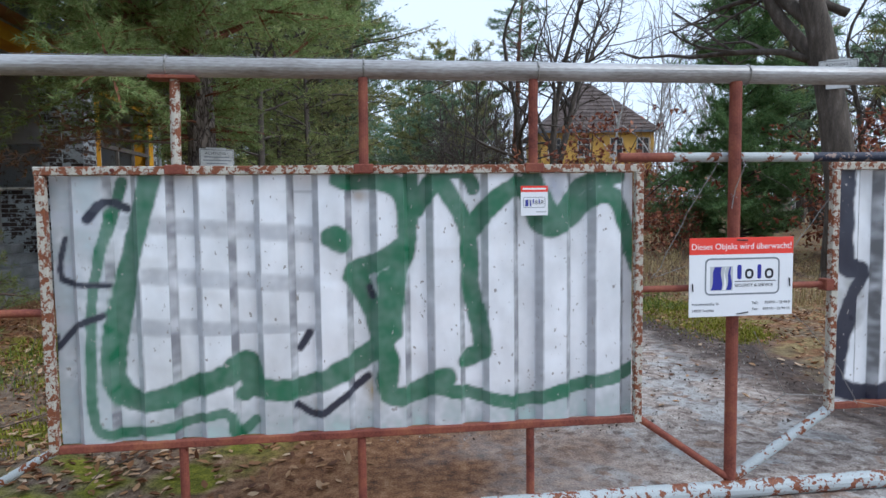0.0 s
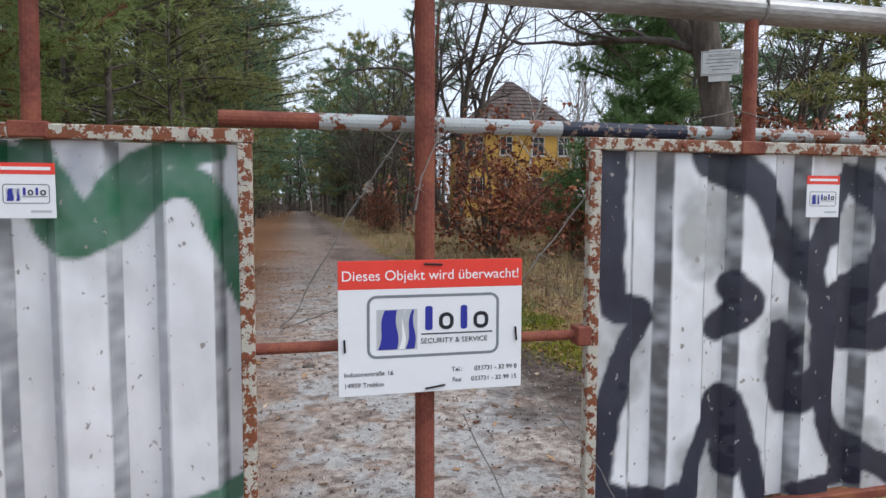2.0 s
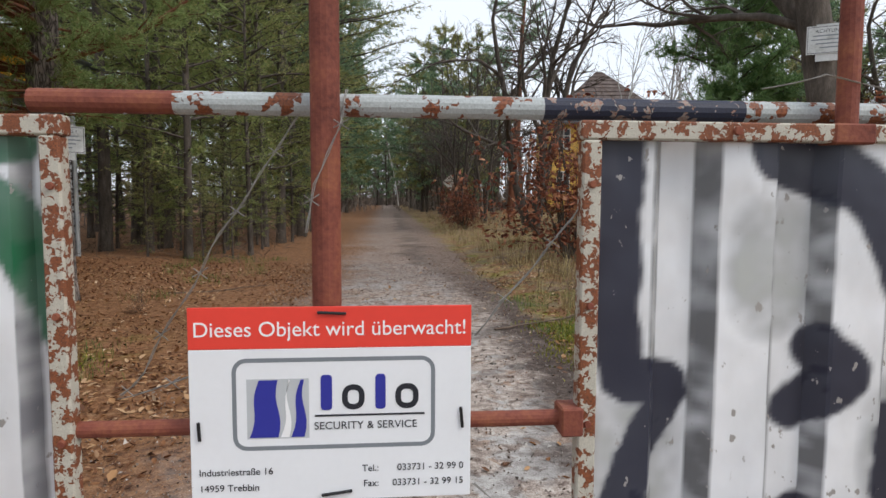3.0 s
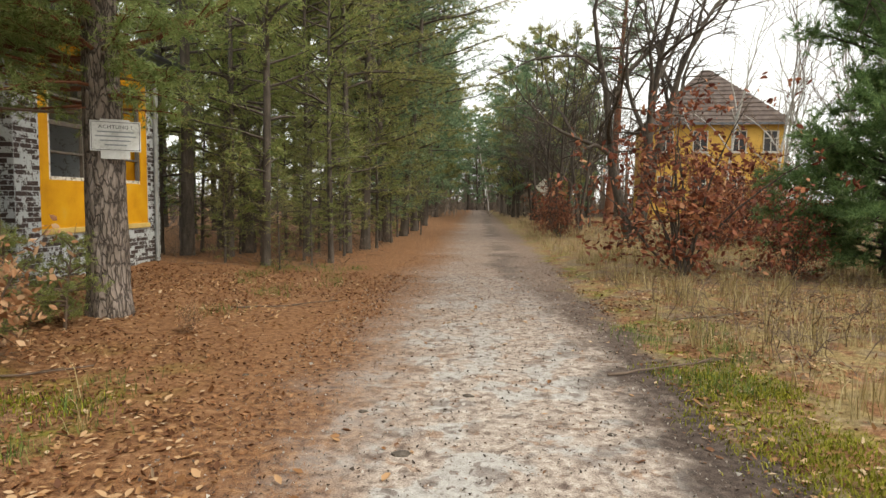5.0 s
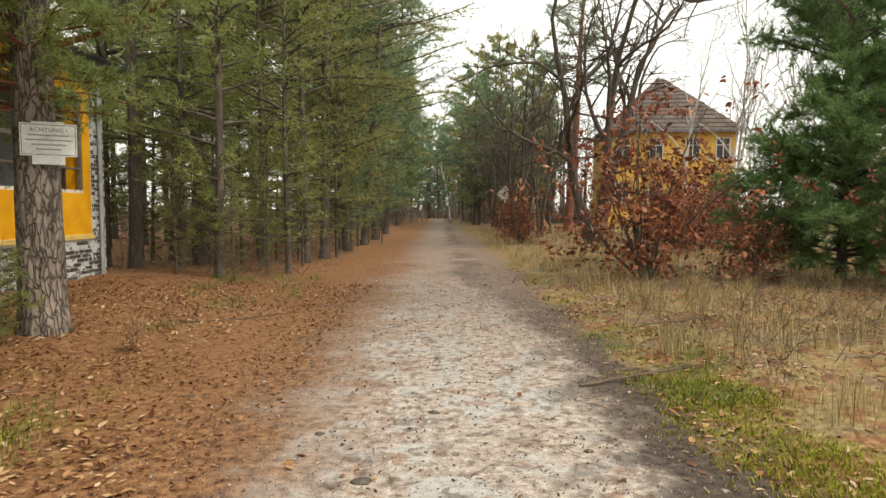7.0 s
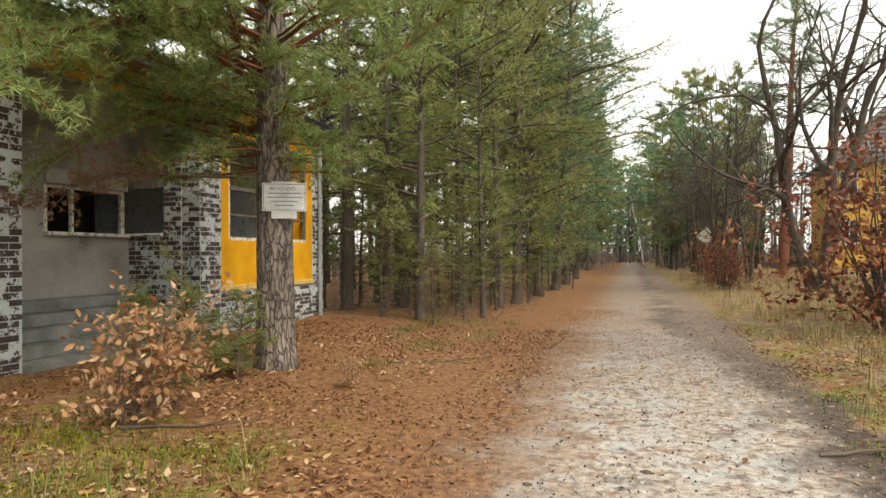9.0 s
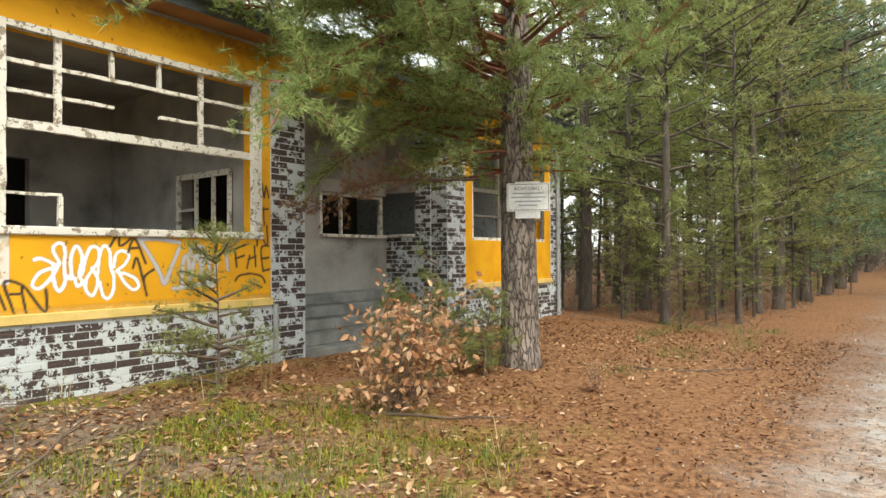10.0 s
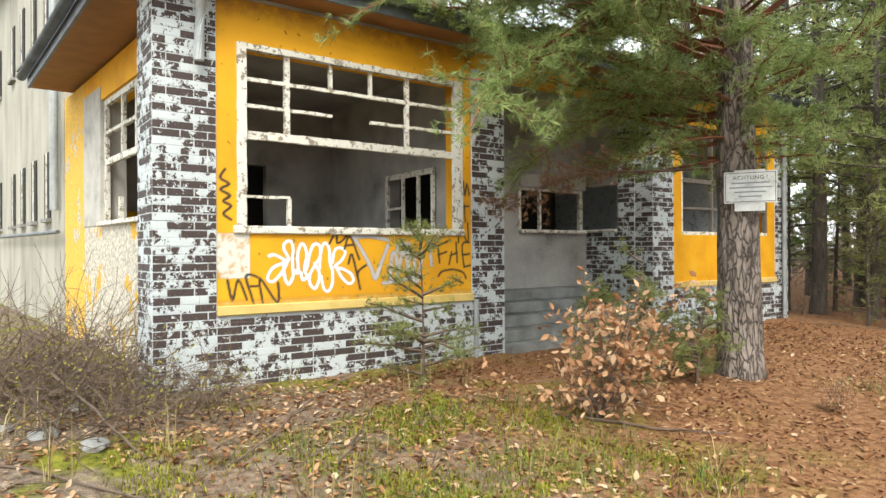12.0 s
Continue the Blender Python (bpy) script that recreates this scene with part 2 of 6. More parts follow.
GREEN, NAVY, TEAL = (0.012, 0.13, 0.055), (0.008, 0.01, 0.03), (0.3, 0.45, 0.4)
GREEN_LINES = [
    (0.045, [(-2.98, 1.8), (-3.07, 1.5), (-3.16, 1.12), (-3.2, 0.85), (-3.12, 0.69), (-2.93, 0.71), (-2.6, 0.81), (-2.52, 0.73), (-2.28, 0.72), (-2.05, 0.82), (-1.87, 0.96), (-1.81, 1.25), (-1.75, 1.48), (-1.76, 1.68), (-1.86, 1.76), (-2.08, 1.78)]),
    (0.04, [(-2.02, 1.31), (-1.87, 1.37), (-1.76, 1.45)]),
    (0.045, [(-2.02, 1.28), (-1.94, 1.14), (-1.9, 0.99), (-1.86, 0.84), (-1.85, 0.67), (-1.74, 0.66), (-1.56, 0.74)]),
    (0.055, [(-1.84, 1.25), (-1.84, 1.0)]),
]
GREEN_LINES += [
    (0.04, [(-1.71, 1.62), (-1.6, 1.76), (-1.52, 1.68), (-1.43, 1.47), (-1.42, 1.24), (-1.38, 1.03), (-1.36, 0.88), (-1.44, 0.83)]),
    (0.04, [(-1.43, 1.47), (-1.31, 1.64), (-1.14, 1.73), (-1.04, 1.52), (-0.89, 1.55), (-0.77, 1.67), (-0.65, 1.67), (-0.58, 1.52), (-0.51, 1.3)]),
    (0.035, [(-1.1, 1.81), (-0.97, 1.58), (-0.83, 1.73), (-0.62, 1.78)]),
    (0.03, [(-1.82, 0.65), (-1.65, 0.69), (-1.44, 0.65), (-1.17, 0.59), (-0.89, 0.65), (-0.61, 0.71), (-0.5, 0.76)]),
    (0.022, [(-3.13, 1.77), (-3.26, 1.29), (-3.29, 0.91), (-3.29, 0.63), (-3.23, 0.53), (-2.94, 0.55), (-2.67, 0.61), (-2.62, 0.5), (-2.53, 0.56)]),
    (0.05, [(-2.12, 1.48), (-2.09, 1.46)]),
    (0.035, [(-2.63, 0.85), (-2.55, 0.87), (-2.52, 0.76), (-2.58, 0.7)]),
    (0.03, [(-1.72, 1.64), (-1.72, 1.8)]), (0.03, [(-1.6, 1.8), (-1.45, 1.8), (-1.4, 1.72)]),
]
NAVY_LINES = [
    (0.022, [(-3.28, 1.59), (-3.2, 1.67), (-3.11, 1.64)]), (0.02, [(-2.32, 0.63), (-2.22, 0.57), (-2.11, 0.64), (-1.96, 0.76)]),
    (0.02, [(-2.25, 1.0), (-2.3, 0.92)]), (0.018, [(-3.45, 0.97), (-3.36, 1.07), (-3.23, 1.12)]), (0.015, [(-3.46, 1.02), (-3.48, 0.86)]),
    (0.02, [(-1.94, 1.22), (-1.93, 1.18)]), (0.015, [(-3.4, 1.5), (-3.42, 1.3), (-3.2, 1.27)]),
]
BLACK_LINES = [
    (0.05, [(0.68, 1.8), (0.69, 1.31), (0.76, 1.25), (0.82, 1.22), (0.74, 1.07), (0.67, 0.83), (0.64, 0.63)]),
    (0.05, [(0.64, 0.59), (0.85, 0.53), (0.98, 0.55)]),
    (0.06, [(1.06, 1.78), (1.2, 1.74), (1.32, 1.65), (1.41, 1.47), (1.5, 1.38)]),
    (0.05, [(1.19, 1.32), (1.26, 1.25), (1.14, 1.17)]),
    (0.045, [(1.0, 0.51), (1.07, 0.74), (1.16, 0.91), (1.25, 0.73), (1.31, 0.51)]),
    (0.05, [(1.16, 0.87), (1.19, 0.66)]),
    (0.07, [(1.41, 1.11), (1.41, 0.95), (1.49, 0.9), (1.59, 0.98), (1.61, 1.17), (1.75, 1.24)]),
]
BLACK_LINES += [
    (0.045, [(1.6, 1.58), (1.52, 1.38), (1.59, 1.17)]),
    (0.04, [(1.6, 0.8), (1.66, 0.68), (1.75, 0.57)]),
    (0.035, [(1.5, 0.52), (1.75, 0.55)]),
    (0.055, [(1.59, 1.52), (1.69, 1.72), (1.84, 1.59), (1.82, 1.36), (1.64, 1.27)]),
    (0.05, [(1.57, 0.91), (1.69, 0.7), (1.95, 0.55)]),
    (0.06, [(1.56, 1.22), (1.74, 1.11), (1.94, 1.15)]),
    (0.05, [(1.95, 1.8), (2.05, 1.4), (2.0, 0.9)]),
]


# ---- the gate ----
RIB, DEEP = 0.2875, 0.042


def ribs(x, phase):
    s = ((x - phase) / RIB) % 1.0
    for lo, hi, a, b in ((0, 0.38, 0, 0), (0.38, 0.46, 0, 1), (0.46, 0.78, 1, 1), (0.78, 0.9, 1, 0), (0.9, 1.0, 0, 0)):
        if s <= hi:
            return a + (b - a) * (s - lo) / (hi - lo)
    return 0.0


def dents(x, z):
    return 0.006 * noise.noise(Vector((x * 5, z * 5, 0.5))) + 0.004 * noise.noise(Vector((x * 14, z * 9, 2.5)))


def leaf_columns(x0, x1, phase):
    xs = set(np.arange(x0, x1, 0.0095).round(4))
    k = math.floor((x0 - phase) / RIB)
    while phase + k * RIB < x1:
        for f in (0, 0.38, 0.46, 0.78, 0.9):
            x = phase + (k + f) * RIB
            if x0 < x < x1:
                xs.add(round(x, 4))
        k += 1
    xs.add(x1)
    out = [min(xs)]
    for x in sorted(xs):
        if x - out[-1] > 0.003:
            out.append(x)
    return out


gate = thing("gate", (0, 0, 0), "rusty steel pipe gate with two graffiti covered corrugated sheet leaves", "gate")
sheet_mat = sprayed_material("silver_corrugated_sheet", (0.9, 0.91, 0.94), (0.68, 0.69, 0.71), 0.2, 0.36)


def gate_leaf(name, x0, x1, z0, z1, phase, strokes, washes, label):
    leaf = part(name, boxed(x0 - 0.005, -0.03, z1 - 0.042, x1 + 0.005, 0.012, z1, bevel=0.004), peeled, gate, label)
    grid_mesh("sheet", leaf_columns(x0 + 0.035, x1 - 0.035, phase), list(np.arange(z0 + 0.03, z1 - 0.035, 0.0105)),
              lambda x, z: (x, -0.005 + DEEP * ribs(x, phase) + dents(x, z) * 0.6, z), sheet_mat, leaf, strokes, washes, label, 0.0012)
    part("stile", boxed(x0, -0.032, z0, x0 + 0.042, 0.01, z1 - 0.043, bevel=0.004), peeled, leaf)
    part("stile", boxed(x1 - 0.042, -0.032, z0, x1, 0.01, z1 - 0.043, bevel=0.004), peeled, leaf)
    part("bottom_rail", boxed(x0 + 0.043, -0.03, z0, x1 - 0.043, 0.01, z0 + 0.036, bevel=0.004), rust, leaf)
    for x in np.arange(x0 + 0.35, x1 - 0.1, 0.62):
        bm = bmesh.new()
        tube(bm, [(x, -0.031, z1 - 0.02), (x, -0.04, z1 - 0.02)], [0.011, 0.009], 8)
        part("bolt", bm, rust, leaf)
    for z in np.arange(z0 + 0.16, z1 - 0.1, 0.27):
        bm = bmesh.new()
        tube(bm, [((x1 if x0 < 0 else x0 + 0.042) - 0.02, -0.033, z), ((x1 if x0 < 0 else x0 + 0.042) - 0.02, -0.04, z)], [0.009, 0.007], 8)
        part("bolt", bm, rust, leaf)
    return leaf


washes = [((0.42, 0.52, 0.5), 0.75, lambda u, v: np.clip((0.72 - v) / 0.22, 0, 1)), ((0.45, 0.5, 0.52), 0.7, lambda u, v: np.clip((-3.1 - u) / 0.12, 0, 1)),
          ((0.4, 0.42, 0.5), 0.75, lambda u, v: np.clip(1.2 - np.hypot((u + 1.0) / 0.16, (v - 1.7) / 0.13), 0, 1)),
          ((0.5, 0.38, 0.2), 0.7, lambda u, v: np.clip(1.1 - np.hypot((u + 1.93) / 0.08, (v - 0.68) / 0.11), 0, 1)),
          ((0.55, 0.33, 0.12), 0.6, lambda u, v: np.clip(1.1 - np.hypot((u + 1.98) / 0.06, (v - 1.69) / 0.05), 0, 1)),
          ((0.5, 0.51, 0.56), 0.5, lambda u, v: np.clip(np.sin(v * 25 + u * 2) * 2 - 0.6, 0, 1) * (u < -2.2) * (v > 1.0) * (v < 1.72))]


def shaded_flank(phase, lo, hi):
    """Mask of the rib flanks that get their shade painted on, between lo and hi of a rib."""
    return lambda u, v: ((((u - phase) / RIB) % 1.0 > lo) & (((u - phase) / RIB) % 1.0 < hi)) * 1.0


# shade of the rib sides put into the colour, one side darker
washes += [((0.2, 0.2, 0.22), 0.7, shaded_flank(-3.024, 0.37, 0.47)), ((0.42, 0.42, 0.45), 0.6, shaded_flank(-3.024, 0.79, 0.9))]
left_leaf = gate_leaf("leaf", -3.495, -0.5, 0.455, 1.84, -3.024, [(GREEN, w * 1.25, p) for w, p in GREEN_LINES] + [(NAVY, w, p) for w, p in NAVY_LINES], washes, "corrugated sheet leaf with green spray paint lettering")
wash2 = [((0.45, 0.46, 0.44), 0.7, lambda u, v: np.clip(np.sin(u * 9 + 1.3) * np.sin(v * 7 + 0.4) * 3 - 0.8, 0, 1)),
         ((0.5, 0.4, 0.3), 0.6, lambda u, v: np.clip((v - 1.62) / 0.2, 0, 1) * (np.sin(u * 13) > 0.6))]
# right leaf: rib shade painted on both sides in near-equal greys
wash2 += [((0.16, 0.16, 0.165), 0.85, shaded_flank(0.66, 0.77, 0.91)), ((0.22, 0.22, 0.22), 0.8, shaded_flank(0.66, 0.37, 0.47))]
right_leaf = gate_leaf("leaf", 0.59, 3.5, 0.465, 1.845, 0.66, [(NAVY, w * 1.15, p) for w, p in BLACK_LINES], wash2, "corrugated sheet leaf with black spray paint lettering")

part("beam", pipe((-6.2, 0.02, 2.318), (6.2, 0.02, 2.318), 0.048, 20, steps=24), galvanised, gate, "long grey galvanised top pipe")
for x in (-2.9, -1.96, -1.075, 0.085, 1.252):
    bm = bmesh.new()
    tube(bm, [(x + 0.01, 0.02 + 0.05 * math.cos(a), 2.318 + 0.05 * math.sin(a)) for a in np.linspace(0, 2 * math.pi, 17)], [0.006] * 17, 5)
    part("clamp_strap", bm, wire_steel, gate)
for x in (-2.86, -1.96, -1.09, 1.22):
    part("strut", pipe((x, 0.0, 1.84), (x + 0.005, 0.01, 2.275), 0.024), rust if x > -2.5 else peeled, gate)
    part("strut_foot", boxed(x - 0.05, -0.034, 1.80, x + 0.05, 0.03, 1.846, bevel=0.004), rust, gate)
part("top_plate", boxed(-2.97, -0.03, 2.255, -2.75, 0.07, 2.272, bevel=0.003), rust, gate)
for x in (-2.88, -2.0, -1.11):
    part("leg", pipe((x, 0.0, 0.07), (x, 0.0, 0.456), 0.022), rust, gate)
part("centre_post", pipe((0.03, 0.0, 0.02), (0.03, 0.008, 2.275), 0.032, 16, steps=5), rust, gate, "round rusty red steel post")
for a, b, m in ((-0.6, -0.3, rust), (-0.3, 0.52, peeled_pipe), (0.52, 1.0, navy_flaked), (1.0, 1.78, peeled_pipe)):
    part("upper_rail", pipe((a, 0.0 + 0.064, 1.88), (b, 0.064, 1.88), 0.026, 14, steps=3), m, gate)
part("mid_rail", pipe((-0.5, 0.0, 1.172), (0.6, 0.0, 1.172), 0.018), rust, gate)
part("mid_rail", pipe((-4.6, 0.02, 1.15), (-3.495, 0.0, 1.145), 0.02), rust, gate)
part("rail_clamp", boxed(0.55, -0.045, 1.14, 0.6, 0.025, 1.205, bevel=0.004), rust, gate)
part("bottom_pipe", pipe((-3.9, -0.03, 0.048), (3.6, -0.03, 0.048), 0.048, 14, steps=12), peeled_pipe, gate, "pale paint flaked bottom pipe lying on the ground")
part("brace", pipe((-0.505, 0.0, 0.47), (0.02, 0.0, 0.1), 0.02), rust, gate)
part("brace", pipe((0.63, 0.0, 0.47), (0.05, 0.0, 0.1), 0.028), peeled_pipe, gate, "brace with flaking pale paint")
part("brace", pipe((-3.47, 0.0, 0.47), (-4.2, 0.1, 0.06), 0.022), peeled_pipe, gate)


# ---- boards ----
def letters(text, size, mat, parent, at, spread=1.0, turn=(90, 0, 0), align="LEFT"):
    cu = bpy.data.curves.new("lettering", "FONT")
    cu.body, cu.size, cu.extrude, cu.space_character, cu.align_x = text, size, 0.0004, spread, align
    tmp = bpy.data.objects.new("lettering", cu)
    me = bpy.data.meshes.new_from_object(tmp)
    bpy.data.objects.remove(tmp)
    me.materials.append(mat)
    ob = new("lettering", me)
    ob.parent = parent
    ob.matrix_local = pose(*at, *turn)
    return ob


def flat_shape(points, y0, thick=0.0012):
    bm = bmesh.new()
    f = bm.faces.new([bm.verts.new((x, y0, z)) for x, z in points])
    r = bmesh.ops.extrude_face_region(bm, geom=[f])
    bmesh.ops.translate(bm, vec=(0, thick, 0), verts=[v for v in r["geom"] if isinstance(v, bmesh.types.BMVert)])
    bmesh.ops.recalc_face_normals(bm, faces=bm.faces)
    return bm


def rounded(x0, z0, x1, z1, r, n=5):
    out = []
    for cx, cz, a0 in ((x1 - r, z1 - r, 0), (x0 + r, z1 - r, 90), (x0 + r, z0 + r, 180), (x1 - r, z0 + r, 270)):
        for k in range(n + 1):
            a = radians(a0 + 90 * k / n)
            out.append((cx + r * math.cos(a), cz + r * math.sin(a)))
    return out


def ring_shape(x0, z0, x1, z1, r, w, y0, thick=0.0012):
    bm = bmesh.new()
    outer, inner = rounded(x0, z0, x1, z1, r), rounded(x0 + w, z0 + w, x1 - w, z1 - w, max(r - w, 0.001))
    rows = [[bm.verts.new((x, y, z)) for x, z in loop] for y in (y0, y0 + thick) for loop in (outer, inner)]
    n = len(outer)
    for k in range(n):
        j = (k + 1) % n
        for p, q in ((0, 1), (1, 3), (3, 2), (2, 0)):
            bm.faces.new((rows[p][k], rows[p][j], rows[q][j], rows[q][k]))
    bmesh.ops.recalc_face_normals(bm, faces=bm.faces)
    return bm


def logo(parent, x0, z0, s, y0):
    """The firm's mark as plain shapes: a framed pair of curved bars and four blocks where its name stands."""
    part("mark_frame", ring_shape(x0, z0, x0 + 0.43 * s, z0 + 0.2 * s, 0.03 * s, 0.009 * s, y0), print_grey, parent)
    wave = [0.012 * math.sin(k * 0.9) for k in range(8)]
    part("mark_ground", flat_shape([(x0 + 0.03 * s, z0 + 0.025 * s), (x0 + 0.16 * s, z0 + 0.025 * s), (x0 + 0.16 * s, z0 + 0.155 * s), (x0 + 0.03 * s, z0 + 0.155 * s)], y0 + 0.0002), print_pale, parent)
    for a, b, m in ((0.035, 0.095, print_blue), (0.1, 0.118, print_white), (0.122, 0.15, print_blue)):
        bar = [(x0 + (a + 0.4 * wave[k] + 0.003 * k) * s, z0 + (0.028 + 0.0178 * k) * s) for k in range(8)] + [(x0 + (b + 0.4 * wave[k]) * s, z0 + (0.028 + 0.0178 * k) * s) for k in range(7, -1, -1)]
        part("mark_bar", flat_shape(bar, y0 - 0.0006), m, parent)
    x = x0 + 0.172 * s
    for a, b, top, m in ((0.0, 0.05, 0.162, print_blue), (0.058, 0.106, 0.14, print_dark), (0.116, 0.164, 0.162, print_blue), (0.172, 0.222, 0.14, print_dark)):
        if m is print_blue:
            part("name_block", flat_shape(rounded(x + (a + 0.013) * s, z0 + 0.085 * s, x + (b - 0.013) * s, z0 + top * s, 0.008 * s), y0 - 0.0006), m, parent)
        else:
            part("name_block", ring_shape(x + a * s, z0 + 0.085 * s, x + b * s, z0 + top * s, 0.022 * s, 0.012 * s, y0 - 0.0006), m, parent)
    part("rule", flat_shape([(x, z0 + 0.071 * s), (x + 0.235 * s, z0 + 0.071 * s), (x + 0.235 * s, z0 + 0.075 * s), (x, z0 + 0.075 * s)], y0 - 0.0006), print_dark, parent)


board = thing("warning_sign", (0.045, -0.052, 1.02), "white and red security notice tied to the gate post", "sign")
part("board", boxed(-0.298, 0.0, 0.0, 0.298, 0.005, 0.334, bevel=0.001), white_board, board)
part("headline_band", boxed(-0.298, 0.0, 0.335, 0.298, 0.005, 0.424, bevel=0.001), signal_red, board)
letters("Dieses Objekt wird überwacht!", 0.0452, print_white, board, (0, -0.0005, 0.362), 1.0, align="CENTER")
logo(board, -0.21, 0.115, 1.0, -0.0005)
letters("SECURITY & SERVICE", 0.0235, print_dark, board, (-0.04, -0.0008, 0.158), 1.02)
letters("Industriestraße 16", 0.021, print_dark, board, (-0.282, -0.0008, 0.062))
letters("14959 Trebbin", 0.021, print_dark, board, (-0.282, -0.0008, 0.027))
for k, (a, b) in enumerate((("Tel.:", "033731 - 32 99 0"), ("Fax:", "033731 - 32 99 15"))):
    letters(a, 0.021, print_dark, board, (0.098, -0.0008, 0.062 - 0.034 * k), align="RIGHT")
    letters(b, 0.021, print_dark, board, (0.283, -0.0008, 0.062 - 0.034 * k), align="RIGHT")
black_tie = plain("black_nylon", (0.012, 0.012, 0.013), 0.4, 0.0)
for x0, z0, x1, z1 in ((-0.03, 0.412, 0.03, 0.409), (-0.025, 0.012, 0.04, 0.02), (-0.28, 0.18, -0.278, 0.14), (0.276, 0.2, 0.28, 0.155)):
    part("cable_tie", pipe((x0, -0.003, z0), (x1, -0.003, z1), 0.0035, 6), black_tie, board)


def small_sign(x, z, tilt):
    s = thing("small_warning_sign", (x, -0.04, z), "small red and white security notice fixed to a gate leaf", "sign", "small notices on the gate leaves")
    part("board", boxed(0, 0, 0, 0.142, 0.003, 0.12), white_board, s)
    part("headline_band", boxed(0, 0, 0.1205, 0.142, 0.003, 0.152), signal_red, s)
    bar = flat_shape([(0.01, 0.132), (0.132, 0.132), (0.132, 0.141), (0.01, 0.141)], -0.001)
    part("headline_bar", bar, print_white, s)
    logo(s, 0.012, 0.04, 0.27, -0.0006)
    part("caption_bar", flat_shape([(0.08, 0.015), (0.132, 0.015), (0.132, 0.022), (0.08, 0.022)], -0.0008), print_pale, s)
    s.rotation_euler[1] = radians(tilt)
    return s


small_sign(-1.165, 1.578, 1)
small_sign(1.445, 1.575, -1)


# ---- wires ----
def wire(points, barbs=True, r=0.0013):
    w = thing("barbed_wire", points[0], "twisted barbed wire strand hanging on the gate", "wire", "barbed wire strands")
    o = Vector(points[0])
    pts = [Vector(p) - o for p in points]
    dense = []
    for a, b in zip(pts, pts[1:]):
        n = max(3, int((b - a).length / 0.03))
        dense += [a.lerp(b, k / n) + Vector((noise.noise(a.lerp(b, k / n) * 9) * 0.01, 0.006 * noise.noise(b * 7 + a * k), 0.008 * noise.noise(a.lerp(b, k / n) * 7 + Vector((4, 4, 4))))) for k in range(n)]
    dense.append(pts[-1])
    bm = bmesh.new()
    for ph in (0, math.pi):
        tube(bm, [p + Vector((0.0022 * math.cos(k * 1.3 + ph), 0.0022 * math.sin(k * 1.3 + ph), 0)) for k, p in enumerate(dense)], [r] * len(dense), 4)
    part("strand", bm, wire_steel, w)
    if barbs:
        for k in range(3, len(dense) - 1, 5):
            bm = bmesh.new()
            for s in (1, -1):
                tube(bm, [dense[k] + Vector((0.016, 0.006 * s, 0.012 * s)), dense[k] + Vector((-0.016, -0.006 * s, -0.009 * s))], [0.0012, 0.0012], 4)
            part("barb", bm, wire_steel, w)
    return w


wire([(-0.03, 0.05, 1.86), (-0.19, 0.05, 1.615), (-0.376, 0.03, 1.29), (-0.43, 0.03, 1.23), (-0.25, 0.0, 1.29)])
wire([(0.355, -0.02, 1.37), (0.45, -0.01, 1.48), (0.59, 0.0, 1.65)])
wire([(0.075, 0.03, 1.91), (0.065, -0.035, 1.83), (0.005, -0.037, 1.7), (-0.008, -0.036, 1.6)])
wire([(0.355, -0.02, 1.03), (0.45, -0.03, 0.95), (0.535, -0.04, 0.84), (0.64, -0.05, 0.7), (0.75, -0.05, 0.5)], False)
wire([(0.16, 0.0, 0.92), (0.24, -0.02, 0.75), (0.33, -0.03, 0.57), (0.55, -0.03, 0.55), (0.83, -0.05, 0.49), (1.2, -0.05, 0.42), (1.7, -0.05, 0.44)], False)
wire([(0.33, -0.03, 0.57), (0.2, 0.0, 0.48), (0.06, 0.02, 0.42)], False)
wire([(-3.6, 0.02, 2.372), (-2.6, 0.02, 2.371), (-1.7, 0.02, 2.37), (-1.0, 0.02, 2.369)])
wire([(1.0, -0.02, 1.92), (1.15, -0.03, 1.95), (1.28, -0.02, 1.93), (1.4, 0.02, 1.9)], False)

# the gate with its boards and wires, brought to its true size about the foot of the post
GATE_SIZE = 0.9
for ob in [o for o in bpy.data.objects if o.parent is None and o.type in ("EMPTY", "MESH")]:
    ob.matrix_world = Matrix.Scale(GATE_SIZE, 4) @ ob.matrix_world

# ---- surfaces of the house ----
FX = -6.875
PAINT = (0.52, 0.56, 0.58)


